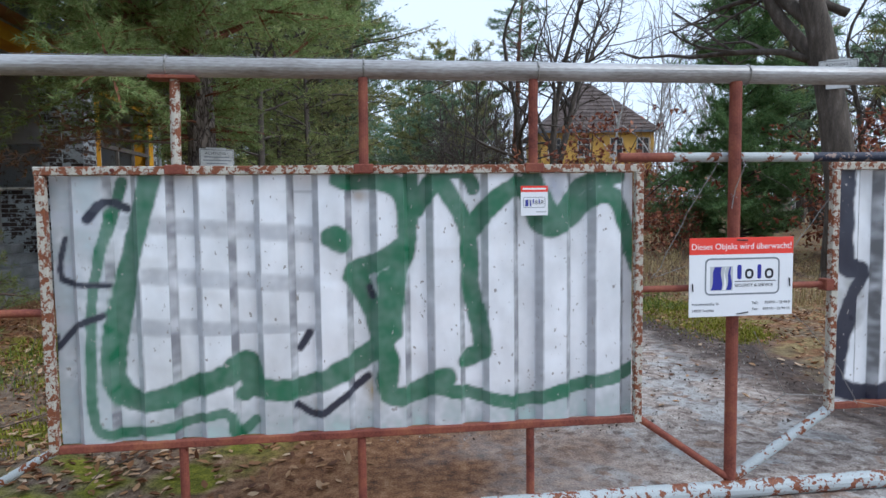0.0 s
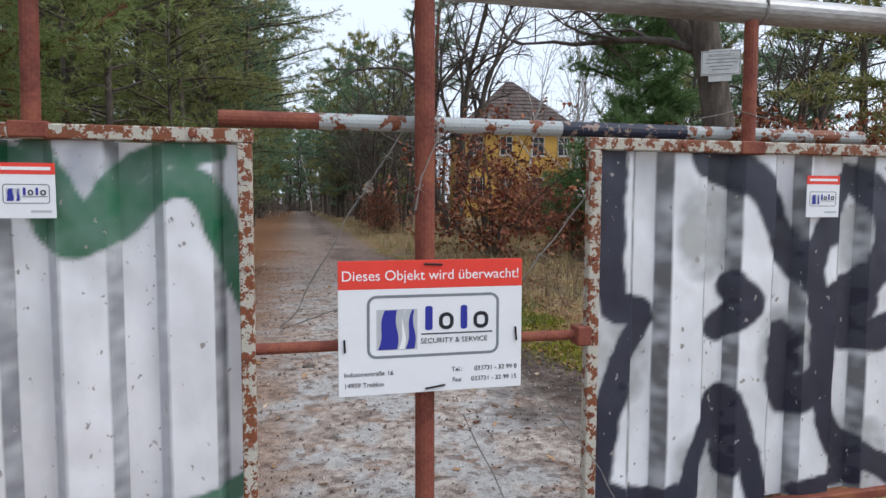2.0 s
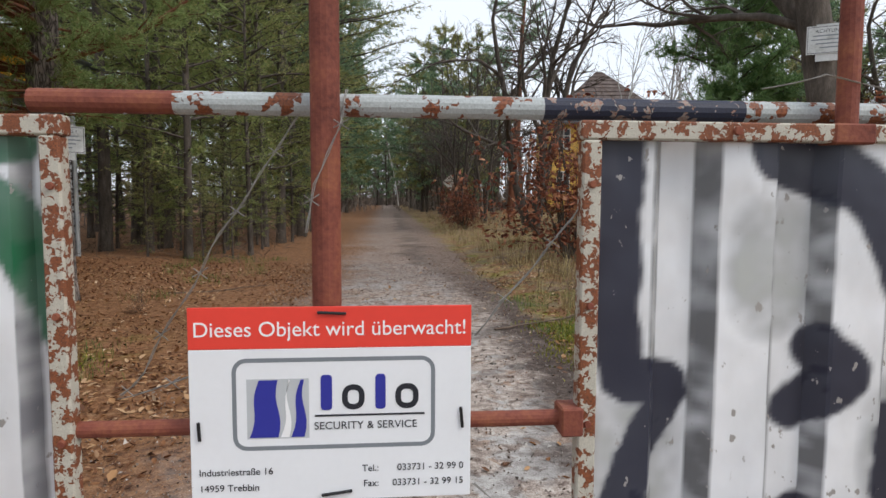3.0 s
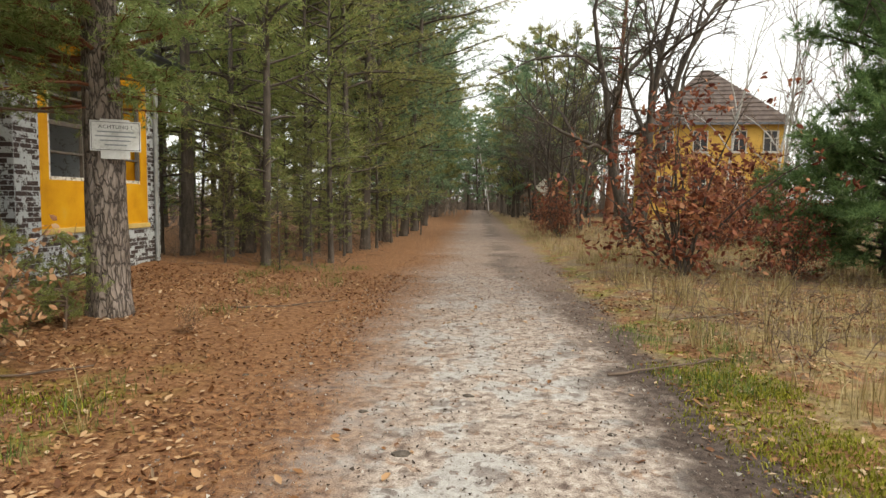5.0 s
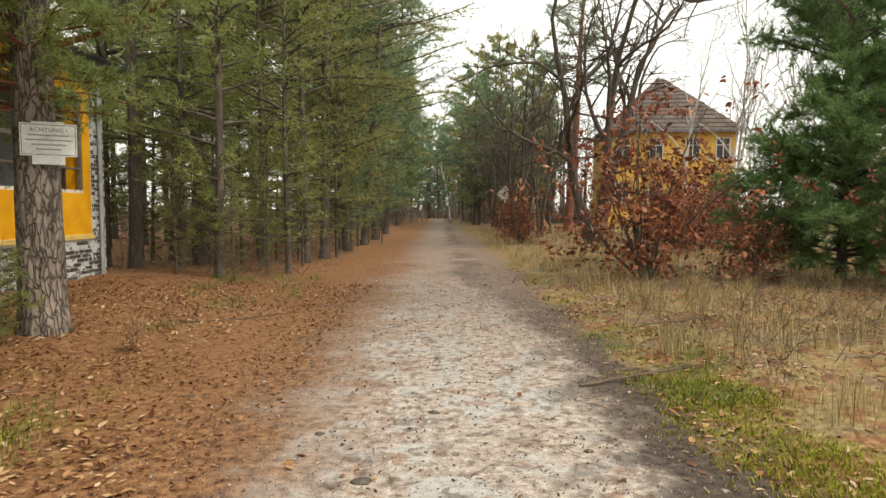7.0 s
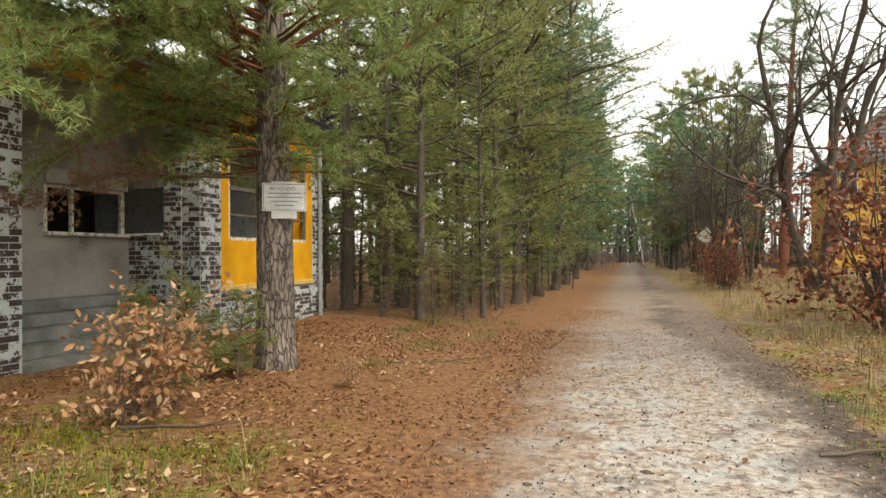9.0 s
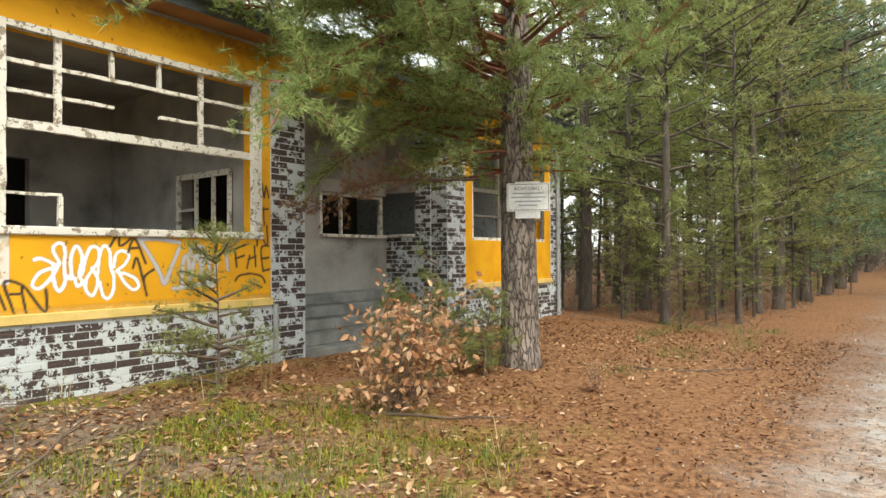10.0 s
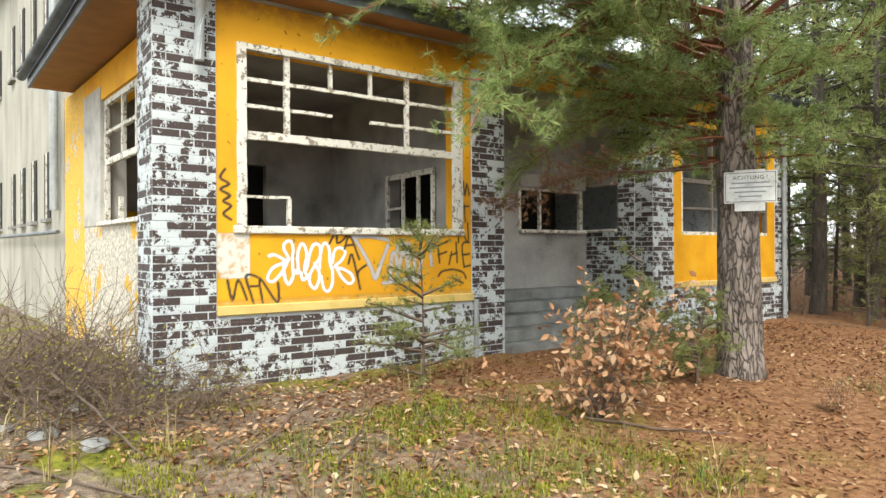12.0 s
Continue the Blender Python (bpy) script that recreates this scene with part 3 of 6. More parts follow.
def brick_paint(name, under, under2, amount, own):
    """White paint that has flaked off brick by brick."""
    m = flaking(name, PAINT, under, amount, 11, 0.8, under2, "World")
    n, l = m.node_tree.nodes, m.node_tree.links
    if own:
        ma = next(x for x in n if x.type == "MATH" and x.operation == "MULTIPLY_ADD" and abs(x.inputs[1].default_value - 0.7) < 1e-3)
        rng_node = next(x for x in n if x.type == "MAP_RANGE")
        oi, ge = n.new("ShaderNodeObjectInfo"), n.new("ShaderNodeNewGeometry")
        ad, fr, ad2 = n.new("ShaderNodeMath"), n.new("ShaderNodeMath"), n.new("ShaderNodeMath")
        ad.operation, fr.operation, ad2.operation = "ADD", "FRACT", "MULTIPLY_ADD"
        l.new(oi.outputs["Random"], ad.inputs[0])
        l.new(ge.outputs["Random Per Island"], ad.inputs[1])
        l.new(ad.outputs[0], fr.inputs[0])
        l.new(fr.outputs[0], ad2.inputs[0])
        ad2.inputs[1].default_value = 0.36
        l.new(ma.outputs[0], ad2.inputs[2])
        l.new(ad2.outputs[0], rng_node.inputs[0])
        for k in (1, 2):
            rng_node.inputs[k].default_value += 0.18
    return m


old_brick = brick_paint("white_paint_flaking_off_dark_brick", (0.035, 0.027, 0.027), (0.1, 0.068, 0.062), 0.44, True)
old_mortar = brick_paint("white_paint_flaking_off_mortar", (0.3, 0.29, 0.27), (0.42, 0.41, 0.39), 0.74, False)
OCHRE = (0.72, 0.36, 0.008)
ochre = material("ochre_render", [(0.3, (0.5, 0.22, 0.006)), (0.45, (0.66, 0.31, 0.008)), (0.62, (0.74, 0.38, 0.012)), (0.8, (0.6, 0.4, 0.14))], 2.5, 0.85, 0.15, fine=70)
ochre_ledge = material("pale_ochre_ledge", [(0.3, (0.5, 0.36, 0.1)), (0.6, (0.68, 0.5, 0.18)), (0.8, (0.5, 0.42, 0.28))], 4, 0.85, 0.3)
peeled_wood = flaking("white_paint_peeling_off_timber", (0.66, 0.64, 0.58), (0.26, 0.22, 0.17), 0.66, 11, 0.7, (0.4, 0.33, 0.25))
cream = flaking("cream_render_over_old_plaster", (0.6, 0.34, 0.03), (0.55, 0.5, 0.42), 0.3, 1.6, 0.9, (0.68, 0.62, 0.52))
ochre_washed = flaking("ochre_wash_over_plaster", (0.68, 0.4, 0.06), (0.5, 0.45, 0.36), 0.72, 1.3, 0.9, (0.66, 0.6, 0.5))
bare_plaster = material("bare_white_plaster", [(0.3, (0.26, 0.25, 0.22)), (0.5, (0.44, 0.42, 0.39)), (0.75, (0.54, 0.52, 0.49))], 4, 0.9, 0.5)
cream_tall = material("stained_cream_render", [(0.3, (0.2, 0.19, 0.16)), (0.5, (0.36, 0.34, 0.29)), (0.7, (0.46, 0.44, 0.38))], 1.6, 0.9, 0.3, stretch=(1, 1, 0.3))
grey_plaster = material("stained_grey_plaster", [(0.3, (0.08, 0.075, 0.07)), (0.45, (0.27, 0.26, 0.245)), (0.65, (0.42, 0.4, 0.375)), (0.8, (0.3, 0.25, 0.19))], 1.4, 0.9, 0.2)
pale_plaster = material("dusty_pale_plaster", [(0.3, (0.24, 0.22, 0.2)), (0.6, (0.42, 0.4, 0.37)), (0.8, (0.5, 0.48, 0.45))], 2, 0.9, 0.3)
concrete = material("mossy_concrete", [(0.3, (0.1, 0.1, 0.09)), (0.55, (0.27, 0.27, 0.26)), (0.72, (0.36, 0.36, 0.35)), (0.85, (0.12, 0.13, 0.06))], 3, 0.9, 0.5)
soffit_mat = material("brown_painted_soffit", [(0.3, (0.2, 0.1, 0.045)), (0.7, (0.36, 0.18, 0.07))], 3, 0.8, 0.2)
dark_zinc = material("dark_weathered_gutter", [(0.3, (0.06, 0.065, 0.075)), (0.6, (0.15, 0.16, 0.175)), (0.8, (0.3, 0.3, 0.3))], 4, 0.5, 0.2, 0.4)
roof_felt = plain("dark_roof_felt", (0.05, 0.05, 0.05), 0.9, 0.4)
pipe_zinc = material("grey_downpipe", [(0.3, (0.25, 0.27, 0.28)), (0.7, (0.45, 0.47, 0.48))], 5, 0.5, 0.2, 0.3)
# near-black colour standing in for the gloom of unlit rooms
inside_gloom = plain("painted_interior_gloom", (0.03, 0.028, 0.026), 0.9)

house = thing("house", (0, 0, 0), "abandoned single storey house of flaking brick and ochre render", "house")
random.seed(4)

# bricks: one set of stretchers and headers, shared
COURSE, LONG = 0.083, 0.262


def brick_mesh(w):
    bm = boxed(-0.03, -w / 2, 0.0, 0.0045, w / 2, 0.071, bevel=0.002)
    me = bpy.data.meshes.new("brick")
    bm.to_mesh(me)
    bm.free()
    me.materials.append(old_brick)
    return me


BRICKS = {w: brick_mesh(w) for w in (0.25, 0.12, 0.185)}
brick_jobs = []


def masonry(name, y0, y1, z0, z1, deep=0.36, single=True, frame=None, label="dark brick under flaking white paint"):
    """A brick wall with its face towards +x; its bricks are laid at the end of the script."""
    w = part(name, boxed(FX - deep, y0, z0, FX, y1, z1), old_mortar, house, label)
    if frame is not None:
        w.data.transform(frame)
    brick_jobs.append((w, y0, y1, z0, z1, single, frame))
    return w


GB = 0.02
masonry("plinth", 2.39, 5.67, GB, 0.885)
masonry("corner_pillar", 1.78, 2.388, GB, 4.2)
masonry("pillar", 5.672, 6.23, GB, 3.95)
masonry("pillar", 9.46, 10.02, GB, 3.95, single=False)
masonry("corner_pillar", 13.352, 13.85, GB, 3.95, single=False)
masonry("plinth", 10.022, 13.35, GB, 0.885, single=False)

# side towards the gate: u runs back along it, v into the house
SIDE = Matrix(((-0.9935, -0.114, 0, FX), (-0.114, 0.9935, 0, 2.01), (0, 0, 1, 0), (0, 0, 0, 1)))


def side_part(name, bm, mat, label=""):
    bm.transform(SIDE)
    return part(name, bm, mat, house, label)


side_face = Matrix(((0.0437, 0.999, 0, -6.5746), (-0.999, 0.0437, 0, -5.088), (0, 0, 1, 0), (0, 0, 0, 1)))
masonry("corner_pillar_side", -0.62, -0.002, GB, 4.2, 0.1, False, side_face)
side_part("side_wall", boxed(0.37, 0.16, GB, 4.75, 0.5, 1.94), cream, "ochre and bare plaster side wall")
side_part("side_wall", boxed(4.75, 0.156, GB, 6.2, 0.5, 4.2), ochre_washed, "washed out ochre end of the side wall")
side_part("side_wall", boxed(3.7, 0.15, 1.94, 4.748, 0.5, 3.95), bare_plaster, "bare white plaster beside the side window")
side_part("side_wall", boxed(0.37, 0.16, 1.94, 0.72, 0.5, 3.75), ochre)
side_part("side_wall", boxed(0.37, 0.16, 3.75, 3.698, 0.5, 4.2), ochre)
side_part("side_wall", boxed(3.7, 0.158, 3.952, 4.748, 0.5, 4.2), ochre)
side_part("side_window_sill", boxed(0.7, 0.1, 1.92, 3.72, 0.2, 1.98, bevel=0.01), peeled_wood)
for a, b, c, d in ((0.72, 1.98, 0.8, 3.75), (3.6, 1.98, 3.698, 3.75), (0.8, 3.66, 3.6, 3.75), (0.8, 2.8, 3.6, 2.89), (1.4, 2.89, 1.46, 3.66), (2.1, 2.89, 2.16, 3.66), (2.75, 2.89, 2.81, 3.66), (0.8, 3.24, 3.6, 3.29), (2.9, 1.98, 2.95, 2.3)):
    side_part("side_window_bar", boxed(a, 0.2, b, c, 0.26, d, bevel=0.004), peeled_wood)


# ---- ochre front with its window ----
def front_hole(y, z):
    return 2.61 < y < 5.51 and 1.74 < z < 3.74


LOOPS_A = [[(2.94, 1.5), (3.0, 1.51), (3.1, 1.46), (3.13, 1.43), (3.04, 1.4), (2.97, 1.36), (2.92, 1.26), (2.97, 1.22), (3.04, 1.27), (3.12, 1.38), (3.16, 1.47)],
    [(3.16, 1.47), (3.1, 1.59), (3.13, 1.65), (3.19, 1.65), (3.21, 1.56), (3.2, 1.44), (3.21, 1.28), (3.16, 1.19), (3.12, 1.24), (3.1, 1.38)],
    [(3.21, 1.35), (3.27, 1.31), (3.26, 1.5), (3.3, 1.62), (3.34, 1.61), (3.37, 1.5), (3.34, 1.35), (3.37, 1.27), (3.32, 1.23), (3.3, 1.31)]]
LOOPS_B = [[(3.37, 1.35), (3.4, 1.5), (3.45, 1.62), (3.52, 1.61), (3.53, 1.5), (3.46, 1.38), (3.41, 1.3), (3.4, 1.2), (3.45, 1.13), (3.49, 1.16), (3.52, 1.29), (3.46, 1.41)],
    [(3.52, 1.35), (3.54, 1.56), (3.59, 1.64), (3.64, 1.57), (3.65, 1.41), (3.68, 1.31), (3.67, 1.16), (3.62, 1.09), (3.57, 1.13), (3.54, 1.26)],
    [(3.68, 1.42), (3.71, 1.56), (3.79, 1.58), (3.84, 1.53), (3.79, 1.44), (3.71, 1.37), (3.81, 1.34), (3.91, 1.28), (3.94, 1.2), (3.88, 1.17), (3.79, 1.25), (3.73, 1.36)]]
SCRAWL_A = [[(2.5, 1.25), (2.55, 1.04), (2.61, 1.25), (2.7, 1.04)],
    [(2.77, 1.0), (2.74, 1.1), (2.69, 1.28), (2.75, 1.3), (2.82, 1.27)],
    [(2.74, 1.18), (2.82, 1.18)],
    [(2.87, 1.0), (2.84, 1.26), (3.03, 0.99), (3.04, 1.21)],
    [(3.64, 1.63), (3.73, 1.77), (3.74, 1.64), (3.84, 1.7), (3.88, 1.79)],
    [(3.83, 1.57), (3.9, 1.72), (4.02, 1.45)],
    [(3.85, 1.61), (3.95, 1.62)],
    [(3.88, 1.4), (3.93, 1.5), (4.03, 1.1), (4.0, 1.29), (4.11, 1.38)]]
SCRAWL_B = [[(5.16, 1.39), (5.13, 1.6), (5.06, 1.58), (5.33, 1.68)],
    [(5.14, 1.49), (5.27, 1.53)],
    [(5.31, 1.37), (5.35, 1.53)],
    [(5.44, 1.39), (5.42, 1.65)],
    [(5.33, 1.48), (5.44, 1.52)],
    [(5.55, 1.33), (5.52, 1.62), (5.64, 1.65)],
    [(5.53, 1.49), (5.64, 1.5)],
    [(5.55, 1.33), (5.65, 1.35)],
    [(5.14, 1.22), (5.2, 1.28), (5.37, 1.3), (5.53, 1.26), (5.58, 1.18)],
    [(5.37, 1.19), (5.53, 1.12)],
    [(5.46, 1.65), (5.47, 1.89), (5.61, 1.65), (5.61, 1.91)]]
FADED = [[(3.96, 1.7), (4.09, 1.5), (4.18, 1.34), (4.23, 1.22), (4.3, 1.37), (4.41, 1.62)],
    [(4.43, 1.17), (4.46, 1.49), (4.52, 1.49), (4.54, 1.25)],
    [(4.54, 1.25), (4.61, 1.51), (4.67, 1.48), (4.68, 1.24)],
    [(4.68, 1.24), (4.72, 1.49), (4.79, 1.48), (4.76, 1.21), (4.84, 1.19), (4.9, 1.53)],
    [(4.34, 1.16), (4.53, 1.18), (4.8, 1.21)],
    [(4.55, 1.62), (4.7, 1.63), (4.7, 1.54), (4.55, 1.54), (4.55, 1.62)],
    [(5.0, 1.68), (5.04, 1.36)],
    [(3.95, 1.71), (4.16, 1.72), (4.41, 1.68)]]
TAGS = [("white", 0.02, p) for p in LOOPS_A + LOOPS_B] + [("grey", 0.026, p) for p in FADED] + [("black", 0.014, p) for p in SCRAWL_A] + [("black", 0.013, p) for p in SCRAWL_B]
TAGS += [("black", 0.014, [(2.48, 2.4), (2.43, 2.31), (2.52, 2.25), (2.43, 2.19), (2.53, 2.13), (2.46, 2.07), (2.54, 2.02), (2.46, 1.94), (2.54, 1.88)]),
         ("black", 0.012, [(5.54, 2.46), (5.57, 2.27), (5.6, 2.42), (5.64, 2.28)]), ("black", 0.012, [(5.56, 2.14), (5.57, 1.92)]), ("black", 0.012, [(5.56, 2.12), (5.63, 2.13)])]
INK = {"white": (0.85, 0.86, 0.88), "black": (0.02, 0.018, 0.018), "grey": (0.42, 0.43, 0.47)}
front_mat = sprayed_material("sprayed_ochre_render", OCHRE, (0.6, 0.28, 0.006), 0.0, 0.8, (0.6, 0.6, 0.5))
patch_and_eave_shade = [((0.66, 0.62, 0.55), 1.0, lambda y, z: ((y < 2.74) & (z > 1.27) & (z < 1.74)) * 1.0), ((0.62, 0.42, 0.14), 0.6, lambda y, z: np.clip((1.06 - z) / 0.05, 0, 1)),
         # shade below the eaves, painted as darker ochre towards the wall top
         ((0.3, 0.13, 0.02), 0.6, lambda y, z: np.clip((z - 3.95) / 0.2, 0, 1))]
ys, zs = list(np.arange(2.392, 5.668, 0.0125)), list(np.arange(0.985, 4.2, 0.0125))
front = grid_mesh("front_render", ys, zs, lambda y, z: (FX - 0.012 + 0.003 * noise.noise(Vector((y * 3, z * 3, 0))), y, z), front_mat, house, [(INK[c], w, p) for c, w, p in TAGS], patch_and_eave_shade, "ochre rendered front with spray paint tags")
bm = bmesh.new()
bm.from_mesh(front.data)
bmesh.ops.delete(bm, geom=[f for f in bm.faces if front_hole(*f.calc_center_median()[1:])], context="FACES")
bm.to_mesh(front.data)
bm.free()
for y0, z0, y1, z1 in ((2.39, 0.9, 5.67, 1.74), (2.39, 1.74, 2.61, 4.2), (5.51, 1.74, 5.67, 4.2), (2.61, 3.74, 5.51, 4.2)):
    part("front_wall", boxed(FX - 0.36, y0, z0, FX - 0.018, y1, z1), ochre, house)
part("ledge", boxed(FX - 0.02, 2.39, 0.887, FX + 0.045, 5.67, 0.985, bevel=0.008), ochre_ledge, house, "pale ochre ledge below the window")


def sash(y0, z0, y1, z1, x=FX - 0.06, d=0.05, name="window_bar"):
    bm = bmesh.new()
    n = max(1, int(max(y1 - y0, z1 - z0) / 0.12))
    if y1 - y0 > z1 - z0:
        for k in range(n):
            j = random.uniform(-0.004, 0.004)
            box(bm, x - d / 2, y0 + (y1 - y0) * k / n, z0 + j, x + d / 2 + random.uniform(-0.003, 0.003), y0 + (y1 - y0) * (k + 1) / n, z1 + random.uniform(-0.005, 0.003))
    else:
        for k in range(n):
            j = random.uniform(-0.004, 0.004)
            box(bm, x - d / 2, y0 + j, z0 + (z1 - z0) * k / n, x + d / 2 + random.uniform(-0.003, 0.003), y1 + j, z0 + (z1 - z0) * (k + 1) / n)
    return part(name, bm, peeled_wood, front_window)


front_window = thing("front_window", (0, 0, 0), "broken white timber window with empty panes in the ochre front", "window", kind="")
part("window_sill", boxed(FX - 0.2, 2.56, 1.735, FX + 0.03, 5.54, 1.82, bevel=0.012), peeled_wood, front_window)
for q in ((2.6, 1.82, 2.7, 3.745), (5.4, 1.82, 5.52, 3.745), (2.7, 3.68, 5.4, 3.745)):
    sash(*q, x=FX - 0.03, d=0.08, name="window_frame")
sash(2.7, 2.74, 5.4, 2.83, d=0.07, name="transom")
for q in ((3.13, 2.83, 3.19, 3.68), (4.68, 2.83, 4.73, 3.68), (3.66, 3.4, 3.7, 3.68), (4.18, 3.4, 4.215, 3.68), (2.7, 3.36, 5.4, 3.4), (2.7, 3.08, 3.7, 3.115), (4.2, 3.06, 5.4, 3.095), (2.7, 2.12, 3.19, 2.15), (3.16, 1.82, 3.2, 2.12)):
    sash(*q)

# far ochre panel with its window
part("front_wall", boxed(FX - 0.36, 10.02, 0.9, FX - 0.01, 13.35, 1.8), ochre, house)
part("front_wall", boxed(FX - 0.36, 10.02, 1.8, FX - 0.01, 10.26, 4.2), ochre, house)
part("front_wall", boxed(FX - 0.36, 13.1, 1.8, FX - 0.01, 13.35, 4.2), ochre, house)
part("front_wall", boxed(FX - 0.36, 10.26, 3.74, FX - 0.01, 13.1, 4.2), ochre, house)
part("ledge", boxed(FX - 0.02, 10.02, 0.887, FX + 0.045, 13.35, 0.985, bevel=0.008), ochre_ledge, house)
grey_timber = material("weathered_grey_timber", [(0.3, (0.06, 0.05, 0.042)), (0.6, (0.15, 0.13, 0.11)), (0.8, (0.3, 0.28, 0.25))], 5, 0.9, 0.4)
far_window = thing("front_window", (0, 0, 0), "broken white timber window behind a pine trunk", "window")
for q in ((10.24, 1.78, 13.12, 1.86), (10.24, 1.86, 10.33, 3.74), (13.03, 1.86, 13.12, 3.74), (10.33, 3.68, 13.03, 3.74), (10.33, 2.72, 13.03, 2.8), (11.2, 1.86, 11.25, 3.68), (12.1, 1.86, 12.15, 3.68), (10.33, 3.2, 13.03, 3.24), (10.33, 2.25, 13.03, 2.29)):
    part("window_bar", boxed(FX - 0.1, q[0], q[1], FX - 0.03, q[2], q[3], bevel=0.004), peeled_wood if q[1] < 1.8 or q[0] < 10.3 and q[2] < 11 else grey_timber, far_window)

# porch
part("lintel", boxed(FX - 0.36, 5.672, 3.952, FX - 0.008, 10.02, 4.2), ochre, house, "ochre lintel over the porch")
part("lintel", boxed(FX - 0.36, 13.352, 3.952, FX - 0.008, 13.85, 4.2), ochre, house)
for k in range(5):
    part("step", boxed(FX - 1.448, 6.25, GB if k == 0 else 0.24 + 0.165 * (k - 1), FX + 0.12 - 0.29 * k, 9.33, 0.238 + 0.165 * k, bevel=0.012), concrete, house, "worn grey concrete step")
PB = FX - 1.45
part("porch_back_wall", boxed(PB - 0.15, 6.25, 0.2, PB, 9.44, 1.84), grey_plaster, house, "stained grey plaster porch wall")
part("porch_back_wall", boxed(PB - 0.15, 6.25, 1.841, PB, 7.78, 4.2), grey_plaster, house)
part("porch_back_wall", boxed(PB - 0.15, 7.781, 2.86, PB, 9.44, 4.2), grey_plaster, house)
part("porch_beam", boxed(PB - 0.14, 7.781, 2.63, PB + 0.05, 9.38, 2.858, bevel=0.01), pale_plaster, house, "pale plaster beam over the porch window")
porch_window = thing("porch_window", (0, 0, 0), "empty timber window frame inside the porch", "window")
part("window_sill", boxed(PB - 0.15, 7.79, 1.842, PB + 0.08, 9.4, 1.9, bevel=0.008), peeled_wood, porch_window)
for q in ((7.79, 1.902, 7.87, 2.628), (9.3, 1.902, 9.38, 2.628), (8.3, 1.902, 8.34, 2.628), (7.872, 2.58, 9.298, 2.628)):
    part("window_bar", boxed(PB - 0.1, q[0], q[1], PB - 0.03, q[2], q[3], bevel=0.004), peeled_wood, porch_window)
PORCH_SIDE = Matrix(((0, 1, 0, FX), (-1, 0, 0, 9.44 + FX), (0, 0, 1, 0), (0, 0, 0, 1)))
masonry("porch_side_wall", -1.449, -0.362, 0.2, 1.86, 0.1, False, PORCH_SIDE, "low porch brick wall under flaking paint")
masonry("porch_side_pier", -0.72, -0.362, 1.862, 3.95, 0.1, False, PORCH_SIDE, "porch brick pier under flaking paint")
masonry("pillar_side", -0.36, -0.003, GB, 3.95, 0.1, False, Matrix(((0, 1, 0, FX), (-1, 0, 0, 9.457 + FX), (0, 0, 1, 0), (0, 0, 0, 1))))
part("porch_side_sill", boxed(PB + 0.002, 9.36, 1.863, FX - 0.73, 9.56, 1.91, bevel=0.008), peeled_wood, house)
part("porch_side_lintel", boxed(PB + 0.002, 9.45, 2.7, FX - 0.722, 9.6, 4.2), grey_plaster, house)
part("porch_floor", boxed(-13.2, 5.9, 0.7, PB - 0.16, 13.5, 0.86), concrete, house)
for y0, y1 in ((5.78, 6.0),):
    part("partition", boxed(FX - 4.6, y0, 0.9, FX - 0.37, y1, 1.75), grey_plaster, house)
    part("partition", boxed(FX - 4.6, y0, 2.75, FX - 0.37, y1, 4.2), grey_plaster, house)
    part("partition", boxed(FX - 1.0, y0, 1.75, FX - 0.37, y1, 2.75), grey_plaster, house)
    part("partition", boxed(FX - 4.6, y0, 1.75, FX - 2.4, y1, 2.75), grey_plaster, house)
room_window = thing("room_window", (0, 0, 0), "white timber window frame in the wall between rooms", "window")
for a, b, c, d in ((2.38, 1.73, 1.0, 1.8), (2.38, 2.68, 1.0, 2.76), (2.4, 1.8, 2.32, 2.68), (1.06, 1.8, 1.0, 2.68), (1.9, 1.8, 1.85, 2.68), (1.45, 1.8, 1.4, 2.68), (2.32, 2.2, 1.9, 2.24)):
    part("window_bar", boxed(FX - a, 5.72, b, FX - c, 5.77, d, bevel=0.004), peeled_wood, room_window)

# rooms
part("room_floor", boxed(-13.2, 2.2, 0.8, FX - 0.37, 5.77, 0.95), concrete, house)
part("room_back_wall", boxed(FX - 4.8, 2.2, 0.9, FX - 4.61, 3.6, 4.2), grey_plaster, house, "stained plaster wall of the room")
part("room_back_wall", boxed(FX - 4.8, 4.5, 0.9, FX - 4.61, 6.0, 4.2), grey_plaster, house)
part("room_back_wall", boxed(FX - 4.8, 3.6, 3.1, FX - 4.61, 4.5, 4.2), grey_plaster, house)
part("room_dado", boxed(FX - 4.608, 2.2, 0.95, FX - 4.6, 3.6, 2.2), ochre, house)
# back wall coloured near-black so the rooms before it read as unlit
part("room_beyond", boxed(-13.4, 2.2, 0.9, -13.2, 13.8, 4.2), inside_gloom, house)
part("room_floor", boxed(-13.2, 9.72, 0.8, FX - 0.37, 13.8, 0.95), concrete, house)
part("end_wall", boxed(-13.4, 13.5, GB, FX - 0.37, 13.84, 4.2), old_mortar, house)
part("ceiling_slab", boxed(-13.0, 2.0, 4.205, FX - 0.02, 13.84, 4.245), grey_plaster, house)

# roof with wide eaves
EAVE_A, EAVE_B = (FX + 0.33, 1.5), (-12.6, 0.94)
bm = bmesh.new()
low = [bm.verts.new((x, y, 4.25)) for x, y in (EAVE_A, EAVE_B, (-12.7, 14.25), (FX + 0.33, 14.25))]
r = bmesh.ops.extrude_face_region(bm, geom=[bm.faces.new(low)])
